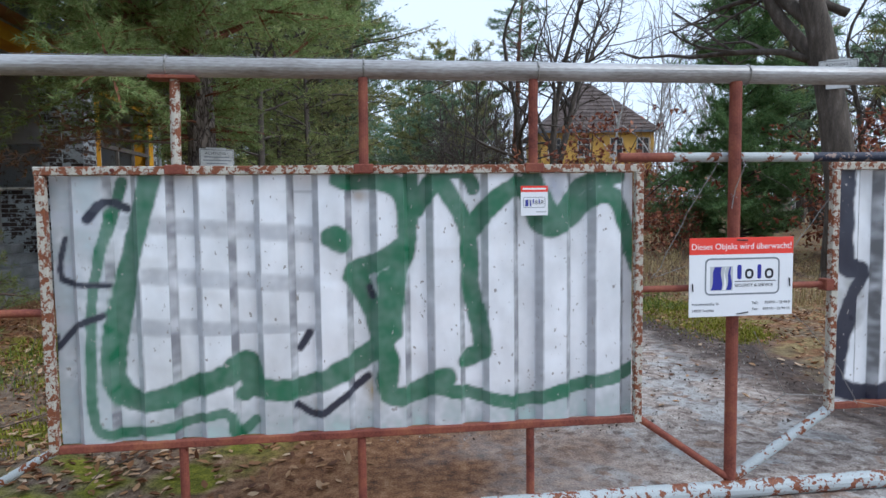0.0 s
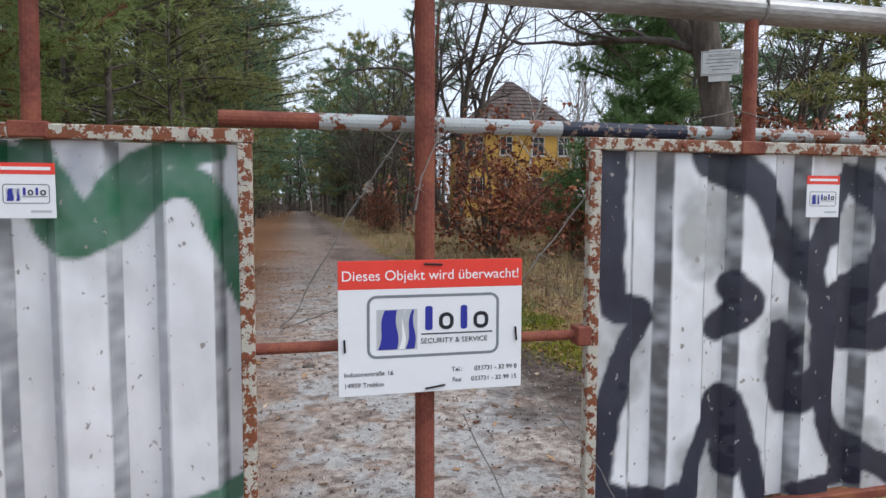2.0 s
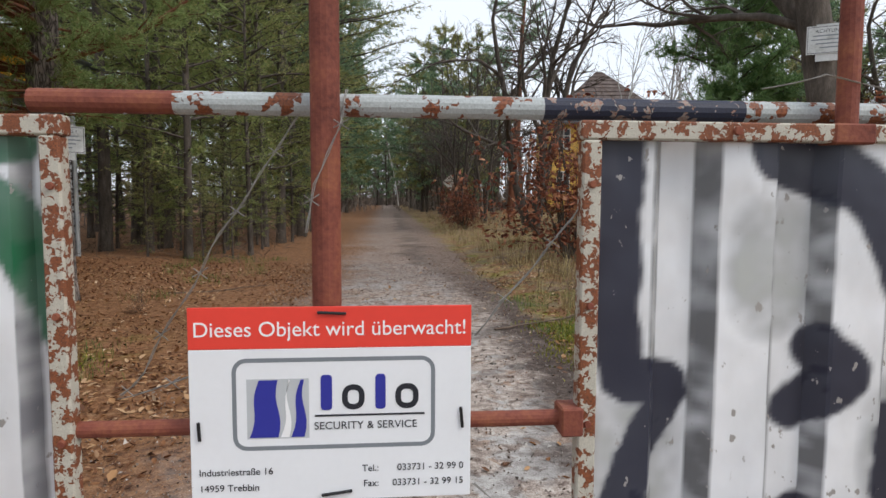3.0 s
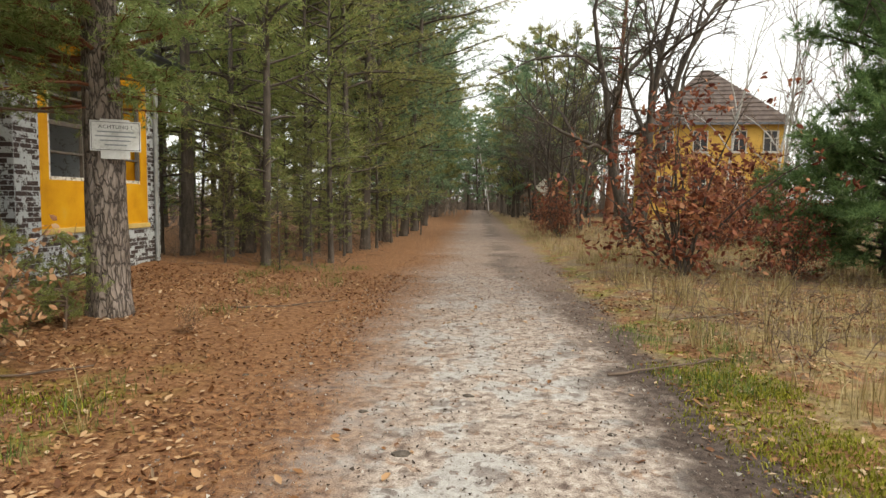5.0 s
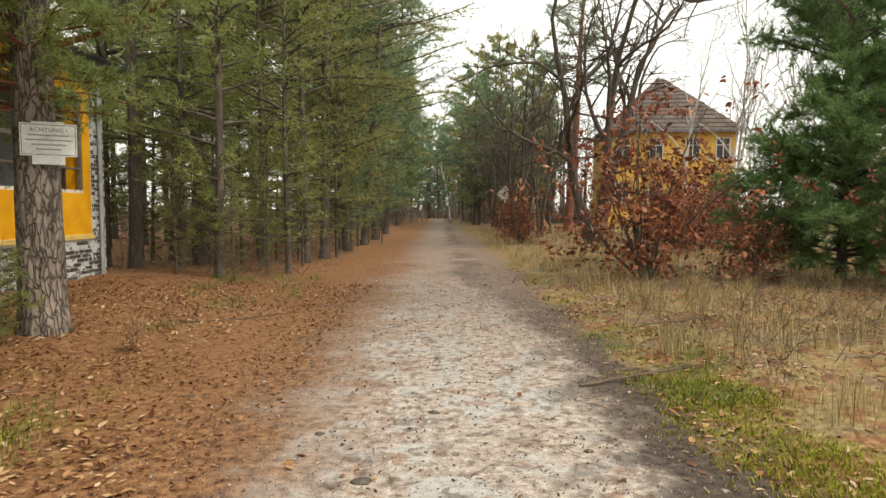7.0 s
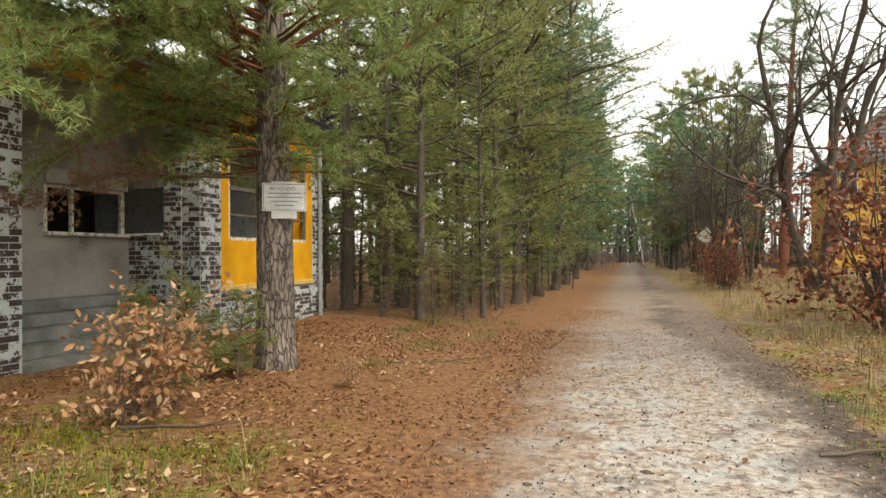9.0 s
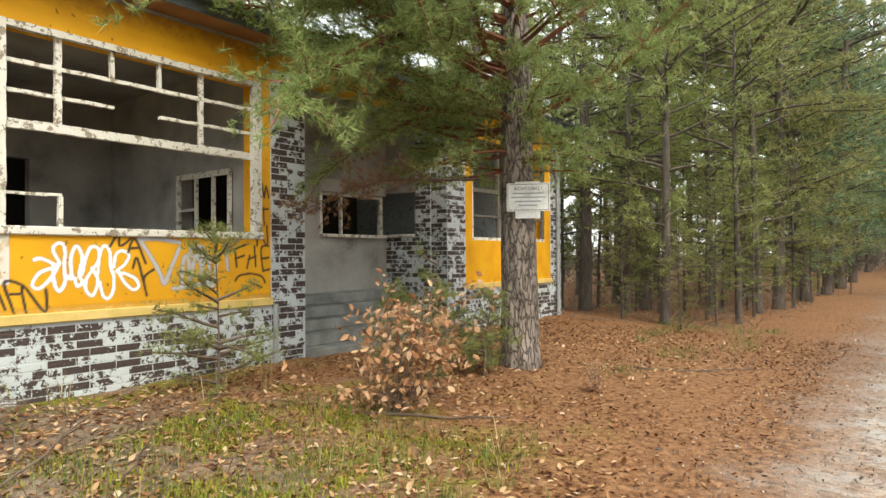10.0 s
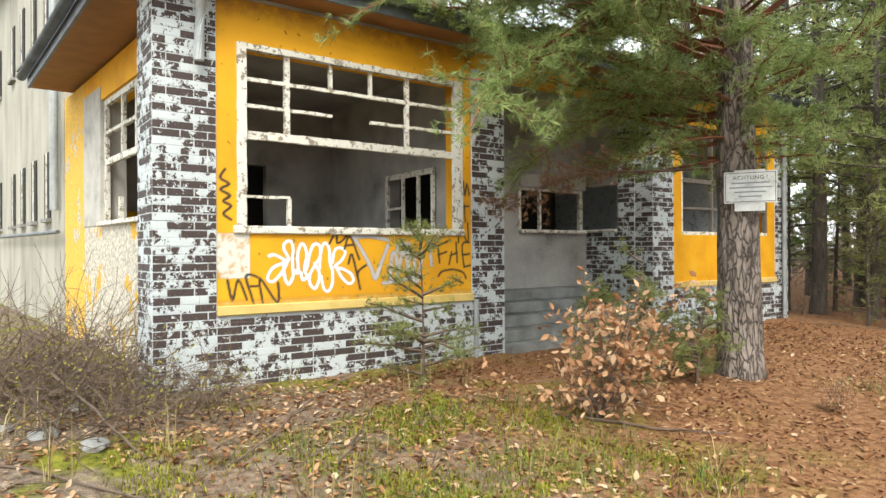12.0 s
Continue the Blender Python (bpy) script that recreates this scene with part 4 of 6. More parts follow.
bmesh.ops.translate(bm, vec=(0, 0, 0.06), verts=[v for v in r["geom"] if isinstance(v, bmesh.types.BMVert)])
bmesh.ops.recalc_face_normals(bm, faces=bm.faces)
part("soffit", bm, soffit_mat, house, "brown painted soffit of the wide eaves")
part("fascia", boxed(FX + 0.331, 1.46, 4.24, FX + 0.36, 14.27, 4.44), dark_zinc, house)
bm = boxed(0, -0.04, 4.24, math.dist(EAVE_A, EAVE_B), -0.002, 4.44)
bm.transform(pose(EAVE_B[0], EAVE_B[1], 0, 0, 0, math.degrees(math.atan2(EAVE_A[1] - EAVE_B[1], EAVE_A[0] - EAVE_B[0]))))
part("fascia", bm, dark_zinc, house)
bm = bmesh.new()
pts = [(-12.62, 0.9, 4.45), (FX + 0.38, 1.44, 4.45), (FX + 0.38, 14.3, 4.45), (-13.4, 14.3, 4.45), (-10.2, 4.6, 5.6), (-10.2, 11.0, 5.6)]
vs_ = [bm.verts.new(p) for p in pts]
for f in ((0, 1, 4), (1, 2, 5, 4), (2, 3, 5), (3, 0, 4, 5), (3, 2, 1, 0)):
    bm.faces.new([vs_[i] for i in f])
part("roof", bm, roof_felt, house)


def gutter(p, q):
    bm = bmesh.new()
    p, q = Vector(p), Vector(q)
    d = (q - p).normalized()
    s = d.cross(Vector((0, 0, 1)))
    rows = []
    for k in range(9):
        a = math.pi * k / 8
        o = s * (0.07 * math.cos(a)) + Vector((0, 0, -0.07 * math.sin(a)))
        rows.append((bm.verts.new(p + o), bm.verts.new(q + o)))
    for (a, b), (c, e) in zip(rows, rows[1:]):
        bm.faces.new((a, b, e, c))
    bmesh.ops.solidify(bm, geom=bm.faces[:], thickness=0.004)
    return bm


part("gutter", gutter((FX + 0.44, 1.4, 4.42), (FX + 0.44, 14.3, 4.42)), dark_zinc, house, "dark weathered gutter along the eaves")
part("gutter", gutter((-12.62, 0.82, 4.42), (FX + 0.42, 1.39, 4.42)), dark_zinc, house)
bm = bmesh.new()
tube(bm, [(FX + 0.4, 2.2, 4.36), (FX + 0.34, 2.2, 4.2), (FX + 0.16, 2.2, 3.95), (FX + 0.11, 2.2, 3.72), (FX + 0.1, 2.2, 3.45)], [0.05] * 5, 12)
part("downpipe", bm, pipe_zinc, house, "broken off zinc downpipe")
part("downpipe", pipe((FX + 0.05, 5.7, GB), (FX + 0.05, 5.7, 0.9), 0.035, 12), pipe_zinc, house)
part("downpipe", pipe((FX + 0.06, 13.6, GB), (FX + 0.06, 13.6, 4.3), 0.045, 12), pipe_zinc, house)

# taller part of the building behind
tall = thing("main_building", (-13.06, 1.45, 0.1), "tall pale rendered building with narrow dark windows", "building", turn=186.55)
tall_wall = part("wall", boxed(0, -9, -0.1, 22, 0, 8.5), cream_tall, tall)
for x in (1.2, 2.7, 4.2, 5.7, 8.2, 10.0, 12.5, 15.0, 18.0):
    for z in (2.1, 5.7):
        # flat panel on the wall, the darkness of the room in its colour
        w = part("window", boxed(x, 0.001, z, x + 0.55, 0.03, z + 1.25), inside_gloom, tall)
        part("frame", boxed(x + 0.25, 0.031, z, x + 0.3, 0.05, z + 1.25), peeled_wood, w)
        part("sill", boxed(x - 0.05, 0.001, z - 0.08, x + 0.6, 0.1, z - 0.01), concrete, w)
part("roof", boxed(-0.4, -9.4, 8.5, 22.4, 0.5, 8.8), roof_felt, tall)
part("downpipe", pipe((0.35, 0.1, 2.2), (0.35, 0.1, 8.4), 0.07, 12), pipe_zinc, tall)
part("rail", pipe((-0.1, 0.12, 1.8), (8, 0.12, 1.85), 0.035, 8), dark_zinc, tall, "dull grey rail along the wall")

# ---- ground ----
def lie(x, y):
    """Height of the ground: a flat track, verges a little higher, the house on slightly raised soil."""
    def ease(t):
        t = max(0.0, min(1.0, t))
        return t * t * (3 - 2 * t)
    z = 0.14 * ease((-2.6 - x) / 3.2) * ease((18 - y) / 4) + 0.06 * ease((x - 2.1) / 1.0)
    near = ease((40 - abs(y - 8)) / 20) * ease((25 - abs(x)) / 8)
    bumps = 0.02 * noise.noise(Vector((x * 1.3, y * 1.3, 0))) + 0.012 * noise.noise(Vector((x * 4, y * 4, 2)))
    road = ease((abs(x - 0.2) - 1.5) / 1.0)
    return z + near * bumps * (0.35 + 1.2 * road)


def ground_material():
    m = bpy.data.materials.new("track_and_verges")
    m.use_nodes = True
    n, l = m.node_tree.nodes, m.node_tree.links
    b = n["Principled BSDF"]
    po = n.new("ShaderNodeNewGeometry").outputs["Position"]
    sep = n.new("ShaderNodeSeparateXYZ")
    l.new(po, sep.inputs[0])

    def tex(scale, detail=6, dist=0.0):
        t = n.new("ShaderNodeTexNoise")
        t.inputs["Scale"].default_value, t.inputs["Detail"].default_value, t.inputs["Distortion"].default_value = scale, detail, dist
        l.new(po, t.inputs[0])
        return t.outputs[0]

    def ramp(v, stops):
        r = n.new("ShaderNodeValToRGB")
        e = r.color_ramp.elements
        while len(e) < len(stops):
            e.new(0.5)
        for k, (p, c) in zip(e, stops):
            k.position, k.color = p, (*c, 1)
        l.new(v, r.inputs[0])
        return r.outputs[0]

    def math_(op, a, c=0.0, d=0.0):
        x = n.new("ShaderNodeMath")
        x.operation = op
        for i, v in enumerate((a, c, d)):
            if isinstance(v, (int, float)):
                x.inputs[i].default_value = v
            else:
                l.new(v, x.inputs[i])
        return x.outputs[0]

    def span(v, lo, hi):
        r = n.new("ShaderNodeMapRange")
        r.inputs[1].default_value, r.inputs[2].default_value = lo, hi
        l.new(v, r.inputs[0])
        return r.outputs[0]

    def mix(f, a, c):
        x = n.new("ShaderNodeMix")
        x.data_type = "RGBA"
        l.new(f, x.inputs[0])
        l.new(a, x.inputs[6])
        l.new(c, x.inputs[7])
        return x.outputs[2]
    big, mid, fine, grit = tex(0.5, 5), tex(2.2, 6, 0.4), tex(14, 6), tex(90, 3)
    xw = math_("MULTIPLY_ADD", math_("SUBTRACT", mid, 0.5), 1.1, math_("MULTIPLY_ADD", math_("SUBTRACT", big, 0.5), 1.6, sep.outputs[0]))
    gm = math_("MULTIPLY_ADD", grit, 0.5, math_("MULTIPLY", fine, 0.6))
    gravel = ramp(gm, [(0.36, (0.15, 0.118, 0.098)), (0.5, (0.3, 0.245, 0.21)), (0.6, (0.44, 0.375, 0.325)), (0.72, (0.58, 0.525, 0.475))])
    dirt = ramp(gm, [(0.38, (0.05, 0.033, 0.026)), (0.55, (0.125, 0.085, 0.07)), (0.7, (0.22, 0.17, 0.14))])
    mud = ramp(gm, [(0.38, (0.025, 0.018, 0.014)), (0.55, (0.07, 0.05, 0.042)), (0.72, (0.14, 0.11, 0.09))])
    pale = ramp(gm, [(0.35, (0.25, 0.23, 0.21)), (0.6, (0.43, 0.41, 0.39)), (0.75, (0.54, 0.52, 0.49))])
    litter = ramp(gm, [(0.36, (0.05, 0.026, 0.014)), (0.5, (0.17, 0.078, 0.036)), (0.62, (0.28, 0.145, 0.07)), (0.75, (0.38, 0.25, 0.15))])
    dry = ramp(gm, [(0.36, (0.07, 0.045, 0.02)), (0.5, (0.2, 0.14, 0.06)), (0.65, (0.34, 0.26, 0.12)), (0.78, (0.42, 0.35, 0.2))])
    soil = ramp(gm, [(0.36, (0.045, 0.032, 0.022)), (0.52, (0.14, 0.1, 0.07)), (0.66, (0.26, 0.2, 0.145)), (0.78, (0.36, 0.3, 0.23))])
    moss = ramp(gm, [(0.36, (0.04, 0.045, 0.008)), (0.55, (0.15, 0.15, 0.015)), (0.7, (0.27, 0.25, 0.03))])
    track = mix(span(math_("MULTIPLY_ADD", mid, 0.7, math_("MULTIPLY", big, 0.5)), 0.59, 0.63), gravel, pale)
    track = mix(span(math_("ABSOLUTE", math_("ADD", xw, -0.25)), 0.95, 1.5), track, dirt)
    track = mix(math_("MULTIPLY", span(tex(3.2, 9, 0.3), 0.56, 0.64), 0.6), track, dirt)
    track = mix(math_("MULTIPLY", span(tex(9, 9, 0.5), 0.57, 0.61), 0.65), track, dirt)
    track = mix(math_("MULTIPLY", span(tex(38, 8, 0.6), 0.6, 0.63), 0.5), track, dirt)
    track = mix(math_("MULTIPLY", span(tex(5, 9, 0.8), 0.6, 0.63), 0.5), track, litter)
    track = mix(math_("MULTIPLY", span(xw, 1.05, 1.5), span(tex(1.7, 6), 0.3, 0.46)), track, mud)
    along = span(math_("MULTIPLY_ADD", mid, 5.0, sep.outputs[1]), 8.0, 17.0)
    brown = ramp(gm, [(0.36, (0.085, 0.055, 0.042)), (0.52, (0.21, 0.145, 0.112)), (0.66, (0.33, 0.25, 0.2)), (0.78, (0.44, 0.36, 0.3))])
    track = mix(math_("MULTIPLY", along, 0.8), track, brown)
    left_rut = math_("MULTIPLY", span(math_("ABSOLUTE", math_("ADD", xw, 0.62)), 0.42, 0.12), span(tex(1.6, 7), 0.4, 0.52))
    track = mix(math_("MULTIPLY", left_rut, 0.55), track, brown)
    track = mix(math_("MULTIPLY", span(math_("ABSOLUTE", math_("ADD", xw, -0.95)), 0.5, 0.15), math_("MULTIPLY", span(tex(0.45, 5), 0.45, 0.52), math_("MULTIPLY", span(sep.outputs[1], 9.0, 13.0), 0.6))), track, mud)
    col = mix(span(math_("MULTIPLY_ADD", fine, -1.2, math_("ADD", xw, 0.6)), -0.35, -1.5), track, litter)
    right = mix(math_("MULTIPLY", span(tex(1.1, 4), 0.5, 0.6), span(sep.outputs[0], 3.2, 2.3)), dry, moss)
    right = mix(span(tex(3.1, 8), 0.48, 0.57), right, litter)
    right = mix(math_("MULTIPLY", span(tex(1.7, 8), 0.5, 0.62), 0.75), right, soil)
    col = mix(span(xw, 1.85, 2.2), col, right)
    lm = math_("MULTIPLY", span(tex(1.3, 4), 0.5, 0.58), math_("MULTIPLY", span(sep.outputs[1], 6.5, 3.5), span(sep.outputs[0], -2.0, -2.6)))
    col = mix(lm, col, moss)
    house_side = math_("MULTIPLY", span(math_("MULTIPLY_ADD", mid, 2.5, sep.outputs[1]), 6.2, 4.2), span(sep.outputs[0], -2.2, -3.2))
    col = mix(house_side, col, mix(lm, soil, moss))
    l.new(col, b.inputs["Base Color"])
    b.inputs["Roughness"].default_value = 0.95
    b.inputs["Specular IOR Level"].default_value = 0.25
    bp = n.new("ShaderNodeBump")
    bp.inputs["Strength"].default_value, bp.inputs["Distance"].default_value = 0.7, 0.02
    l.new(gm, bp.inputs["Height"])
    l.new(bp.outputs[0], b.inputs["Normal"])
    return m


def ground_axis(lo, mid0, mid1, hi, step):
    out = list(np.arange(mid0, mid1, step))
    v, s = mid1, step
    while v < hi:
        out.append(v)
        s *= 1.35
        v += s
    out.append(hi)
    v, s = mid0 - step, step
    while v > lo:
        out.insert(0, v)
        s *= 1.35
        v -= s
    out.insert(0, lo)
    return out


gx, gy = ground_axis(-900, -9, 9, 900, 0.14), ground_axis(-900, -4, 24, 900, 0.14)
me = bpy.data.meshes.new("ground")
me.from_pydata([(x, y, lie(x, y)) for y in gy for x in gx], [], [(j * len(gx) + i, j * len(gx) + i + 1, (j + 1) * len(gx) + i + 1, (j + 1) * len(gx) + i) for j in range(len(gy) - 1) for i in range(len(gx) - 1)])
me.materials.append(ground_material())
me.polygons.foreach_set("use_smooth", [True] * len(me.polygons))
ground = tagged(new("ground", me), "gravel forest track between leaf litter and dry grass verges", "ground", kind="structure")


# ---- litter, grass ----
rng = np.random.default_rng(7)


def soup(name, verts, faces_per, mat, label, category, kind=""):
    """Many small pieces as one object; verts: (pieces, corners, 3); faces_per: corner lists of one piece."""
    k, c, _ = verts.shape
    f = (np.arange(k)[:, None, None] * c + np.array(faces_per)[None]).reshape(-1, len(faces_per[0]))
    me = bpy.data.meshes.new(name)
    me.vertices.add(k * c)
    me.vertices.foreach_set("co", verts.astype(np.float32).ravel())
    nf, fl = f.shape
    me.loops.add(nf * fl)
    me.loops.foreach_set("vertex_index", f.astype(np.int32).ravel())
    me.polygons.add(nf)
    me.polygons.foreach_set("loop_start", np.arange(0, nf * fl, fl, dtype=np.int32))
    me.update(calc_edges=True)
    me.materials.append(mat)
    ob = new(name, me)
    if label:
        tagged(ob, label, category, kind="stuff")
    return tagged(ob, kind=kind)


def island_material(name, stops, rough=0.7, through_light=0.0):
    """A colour of its own for each leaf, from stops."""
    m = bpy.data.materials.new(name)
    m.use_nodes = True
    n, l = m.node_tree.nodes, m.node_tree.links
    b = n["Principled BSDF"]
    g, r = n.new("ShaderNodeNewGeometry"), n.new("ShaderNodeValToRGB")
    e = r.color_ramp.elements
    while len(e) < len(stops):
        e.new(0.5)
    for k, (p, c) in zip(e, stops):
        k.position, k.color = p, (*c, 1)
    l.new(g.outputs["Random Per Island"], r.inputs[0])
    l.new(r.outputs[0], b.inputs["Base Color"])
    b.inputs["Roughness"].default_value = rough
    b.inputs["Specular IOR Level"].default_value = 0.3
    if through_light:
        tr, ms = n.new("ShaderNodeBsdfTranslucent"), n.new("ShaderNodeMixShader")
        l.new(r.outputs[0], tr.inputs[0])
        ms.inputs[0].default_value = through_light
        l.new(b.outputs[0], ms.inputs[1])
        l.new(tr.outputs[0], ms.inputs[2])
        l.new(ms.outputs[0], n["Material Output"].inputs[0])
    return m


brown_leaf = island_material("fallen_leaves", [(0.0, (0.1, 0.04, 0.02)), (0.35, (0.24, 0.11, 0.045)), (0.6, (0.4, 0.22, 0.1)), (0.85, (0.5, 0.33, 0.19)), (1.0, (0.6, 0.46, 0.32))], 0.7, 0.15)
old_leaf = island_material("old_curled_leaves", [(0.0, (0.06, 0.025, 0.014)), (0.5, (0.2, 0.085, 0.036)), (0.85, (0.34, 0.17, 0.08)), (1.0, (0.46, 0.3, 0.18))], 0.8, 0.1)
copper_leaf = island_material("copper_oak_leaves", [(0.0, (0.09, 0.022, 0.015)), (0.5, (0.24, 0.075, 0.04)), (0.85, (0.4, 0.16, 0.08)), (1.0, (0.5, 0.27, 0.15))], 0.6, 0.25)
tan_leaf = island_material("tan_beech_leaves", [(0.0, (0.25, 0.11, 0.05)), (0.5, (0.46, 0.25, 0.13)), (1.0, (0.62, 0.42, 0.26))], 0.6, 0.25)
straw = island_material("dry_grass_blades", [(0.0, (0.14, 0.1, 0.04)), (0.5, (0.33, 0.25, 0.11)), (1.0, (0.5, 0.42, 0.24))], 0.8, 0.2)
green_blade = island_material("green_grass_blades", [(0.0, (0.05, 0.09, 0.02)), (0.6, (0.12, 0.18, 0.04)), (1.0, (0.25, 0.26, 0.08))], 0.8, 0.2)
needle_mat = island_material("pine_needles", [(0.0, (0.125, 0.163, 0.050)), (0.5, (0.250, 0.306, 0.100)), (0.88, (0.388, 0.431, 0.163)), (1.0, (0.475, 0.375, 0.163))], 0.6, 0.5)
needle_bright = island_material("fresh_pine_needles", [(0.0, (0.1, 0.14, 0.04)), (0.5, (0.27, 0.36, 0.12)), (0.9, (0.43, 0.52, 0.22)), (1.0, (0.42, 0.34, 0.16))], 0.6, 0.5)
needle_blue = island_material("bluish_pine_needles", [(0.0, (0.088, 0.138, 0.081)), (0.5, (0.175, 0.269, 0.150)), (1.0, (0.312, 0.413, 0.237))], 0.6, 0.45)
needle_olive = island_material("olive_pine_needles", [(0.0, (0.125, 0.144, 0.050)), (0.5, (0.263, 0.281, 0.100)), (0.85, (0.388, 0.388, 0.163)), (1.0, (0.475, 0.362, 0.175))], 0.6, 0.5)
needle_green = island_material("deep_green_pine_needles", [(0.0, (0.07, 0.13, 0.05)), (0.5, (0.14, 0.24, 0.085)), (1.0, (0.25, 0.36, 0.14))], 0.6, 0.45)
needle_dead = island_material("dead_brown_needles", [(0.0, (0.1, 0.05, 0.025)), (1.0, (0.32, 0.18, 0.1))], 0.7, 0.2)
def plated(m, scale, depth):
    """Cracks between bark plates, cut into the relief and the colour of m."""
    n, l = m.node_tree.nodes, m.node_tree.links
    b = n["Principled BSDF"]
    mp = next(x for x in n if x.type == "MAPPING")
    warp, add, vo, ra, mu, bp = (n.new("ShaderNode" + k) for k in ("TexNoise", "VectorMath", "TexVoronoi", "MapRange", "Mix", "Bump"))
    warp.inputs["Scale"].default_value = 14
    l.new(mp.outputs[0], warp.inputs[0])
    add.operation = "MULTIPLY_ADD"
    l.new(warp.outputs["Color"], add.inputs[0])
    add.inputs[1].default_value = (0.12, 0.12, 0.12)
    l.new(mp.outputs[0], add.inputs[2])
    vo.feature = "DISTANCE_TO_EDGE"
    vo.inputs["Scale"].default_value = scale
    l.new(add.outputs[0], vo.inputs["Vector"])
    ra.inputs[2].default_value, ra.inputs[3].default_value = 0.16, 0.25
    l.new(vo.outputs["Distance"], ra.inputs[0])
    mu.data_type, mu.blend_type = "RGBA", "MULTIPLY"
    mu.inputs[0].default_value = 1.0
    l.new(b.inputs["Base Color"].links[0].from_socket, mu.inputs[6])
    l.new(ra.outputs[0], mu.inputs[7])
    l.new(mu.outputs[2], b.inputs["Base Color"])
    bp.inputs["Strength"].default_value, bp.inputs["Distance"].default_value = 1.0, depth
    l.new(ra.outputs[0], bp.inputs["Height"])
    l.new(b.inputs["Normal"].links[0].from_socket, bp.inputs["Normal"])
    l.new(bp.outputs[0], b.inputs["Normal"])


pine_bark = material("furrowed_pine_bark", [(0.3, (0.1, 0.08, 0.068)), (0.48, (0.22, 0.18, 0.155)), (0.62, (0.32, 0.27, 0.24)), (0.78, (0.36, 0.26, 0.21))], 7, 0.95, 0.7, stretch=(1.0, 1.0, 0.3), fine=45)
plated(pine_bark, 17, 0.02)
pine_upper = material("orange_upper_bark", [(0.3, (0.09, 0.035, 0.02)), (0.6, (0.22, 0.085, 0.045)), (0.8, (0.3, 0.16, 0.1))], 7, 0.9, 0.6, stretch=(1, 1, 0.5))
dark_bark = material("dark_wet_bark", [(0.3, (0.03, 0.025, 0.02)), (0.55, (0.095, 0.078, 0.064)), (0.75, (0.19, 0.165, 0.14)), (0.9, (0.1, 0.11, 0.04))], 8, 0.95, 0.9, stretch=(1.5, 1.5, 0.35))
twig_bark = plain("grey_brown_twigs", (0.14, 0.1, 0.075), 0.9, 0.2)
birch_bark = material("white_birch_bark", [(0.3, (0.05, 0.045, 0.04)), (0.42, (0.4, 0.38, 0.35)), (0.7, (0.62, 0.6, 0.57))], 5, 0.8, 0.3, stretch=(0.6, 0.6, 2.2))


def turned(n, flat=0.0):
    """n random frames (a, b, c); with flat near 1 their c points up."""
    c = rng.normal(size=(n, 3)) * np.array([1 - flat, 1 - flat, 1]) + np.array([0, 0, flat * 2])
    c /= np.linalg.norm(c, axis=1)[:, None]
    a = rng.normal(size=(n, 3))
    a -= (a * c).sum(1)[:, None] * c
    a /= np.linalg.norm(a, axis=1)[:, None]
    return a, np.cross(c, a), c


def leaves(points, size, flat=0.0, curl=0.25):
    """Bent pointed leaves at points: six corners, four triangles each."""
    n = len(points)
    a, b, c = turned(n, flat)
    s = (size * rng.uniform(0.6, 1.35, n))[:, None]
    k = (curl * rng.uniform(-0.2, 1.6, n))[:, None]
    w = rng.uniform(0.19, 0.31, n)[:, None]
    P = np.asarray(points)
    return np.stack([P, P + s * (0.35 * a + w * b) + s * k * 0.5 * c, P + s * (0.4 * a), P + s * (0.35 * a - w * b) + s * k * 0.5 * c, P + s * a + s * k * 0.6 * c, P + s * (0.72 * a + w * 0.7 * b) + s * k * 0.7 * c, P + s * (0.72 * a - w * 0.7 * b) + s * k * 0.7 * c], 1)


LEAF_FACES = [(0, 2, 1), (0, 3, 2), (1, 2, 5), (3, 6, 2), (2, 4, 5), (2, 6, 4)]


def scatter(n, x0, x1, y0, y1, keep=None):
    p = np.stack([rng.uniform(x0, x1, n), rng.uniform(y0, y1, n)], 1)
    if keep is not None:
        p = p[np.array([keep(x, y) for x, y in p])]
    return np.array([(x, y, lie(x, y) + 0.008) for x, y in p])


def patchy(x, y, s=0.8, lo=-0.1):
    return noise.noise(Vector((x * s, y * s, 9.0))) > lo + random.uniform(-0.3, 0.3)


random.seed(2)
outside = lambda x, y: not (x < -6.75 and 1.7 < y < 14)
pts = np.concatenate([scatter(15000, -9, -1.2, 0.3, 12, lambda x, y: outside(x, y) and patchy(x, y, 0.8, 0.0 + 0.25 * (x > -1.8))), scatter(17000, 1.9, 9, 0.5, 14, lambda x, y: patchy(x, y, 0.9, 0.0)), scatter(160, -1.2, 1.9, 1.0, 14), scatter(2500, -8, 5, -3.0, 0.3, lambda x, y: abs(x + 0.3) > 2.2), scatter(5000, -8, -2.6, 0.6, 4.2, lambda x, y: outside(x, y) and patchy(x, y, 1.4, -0.12))])
small = np.concatenate([scatter(15000, -6.5, -1.1, 1.5, 13, lambda x, y: outside(x, y) and patchy(x, y, 0.6, -0.2)), scatter(5000, 1.8, 6, 2.5, 10, lambda x, y: patchy(x, y, 0.9, -0.1))])
soup("leaf_litter", leaves(small, 0.042, 0.7, 0.4), LEAF_FACES, old_leaf, "small dark curled leaves strewn among the pine needles", "leaves")
leaves_ob = soup("leaf_litter", leaves(pts, 0.062, 0.8, 0.3), LEAF_FACES, brown_leaf, "fallen brown oak and beech leaves strewn on the ground", "leaves")

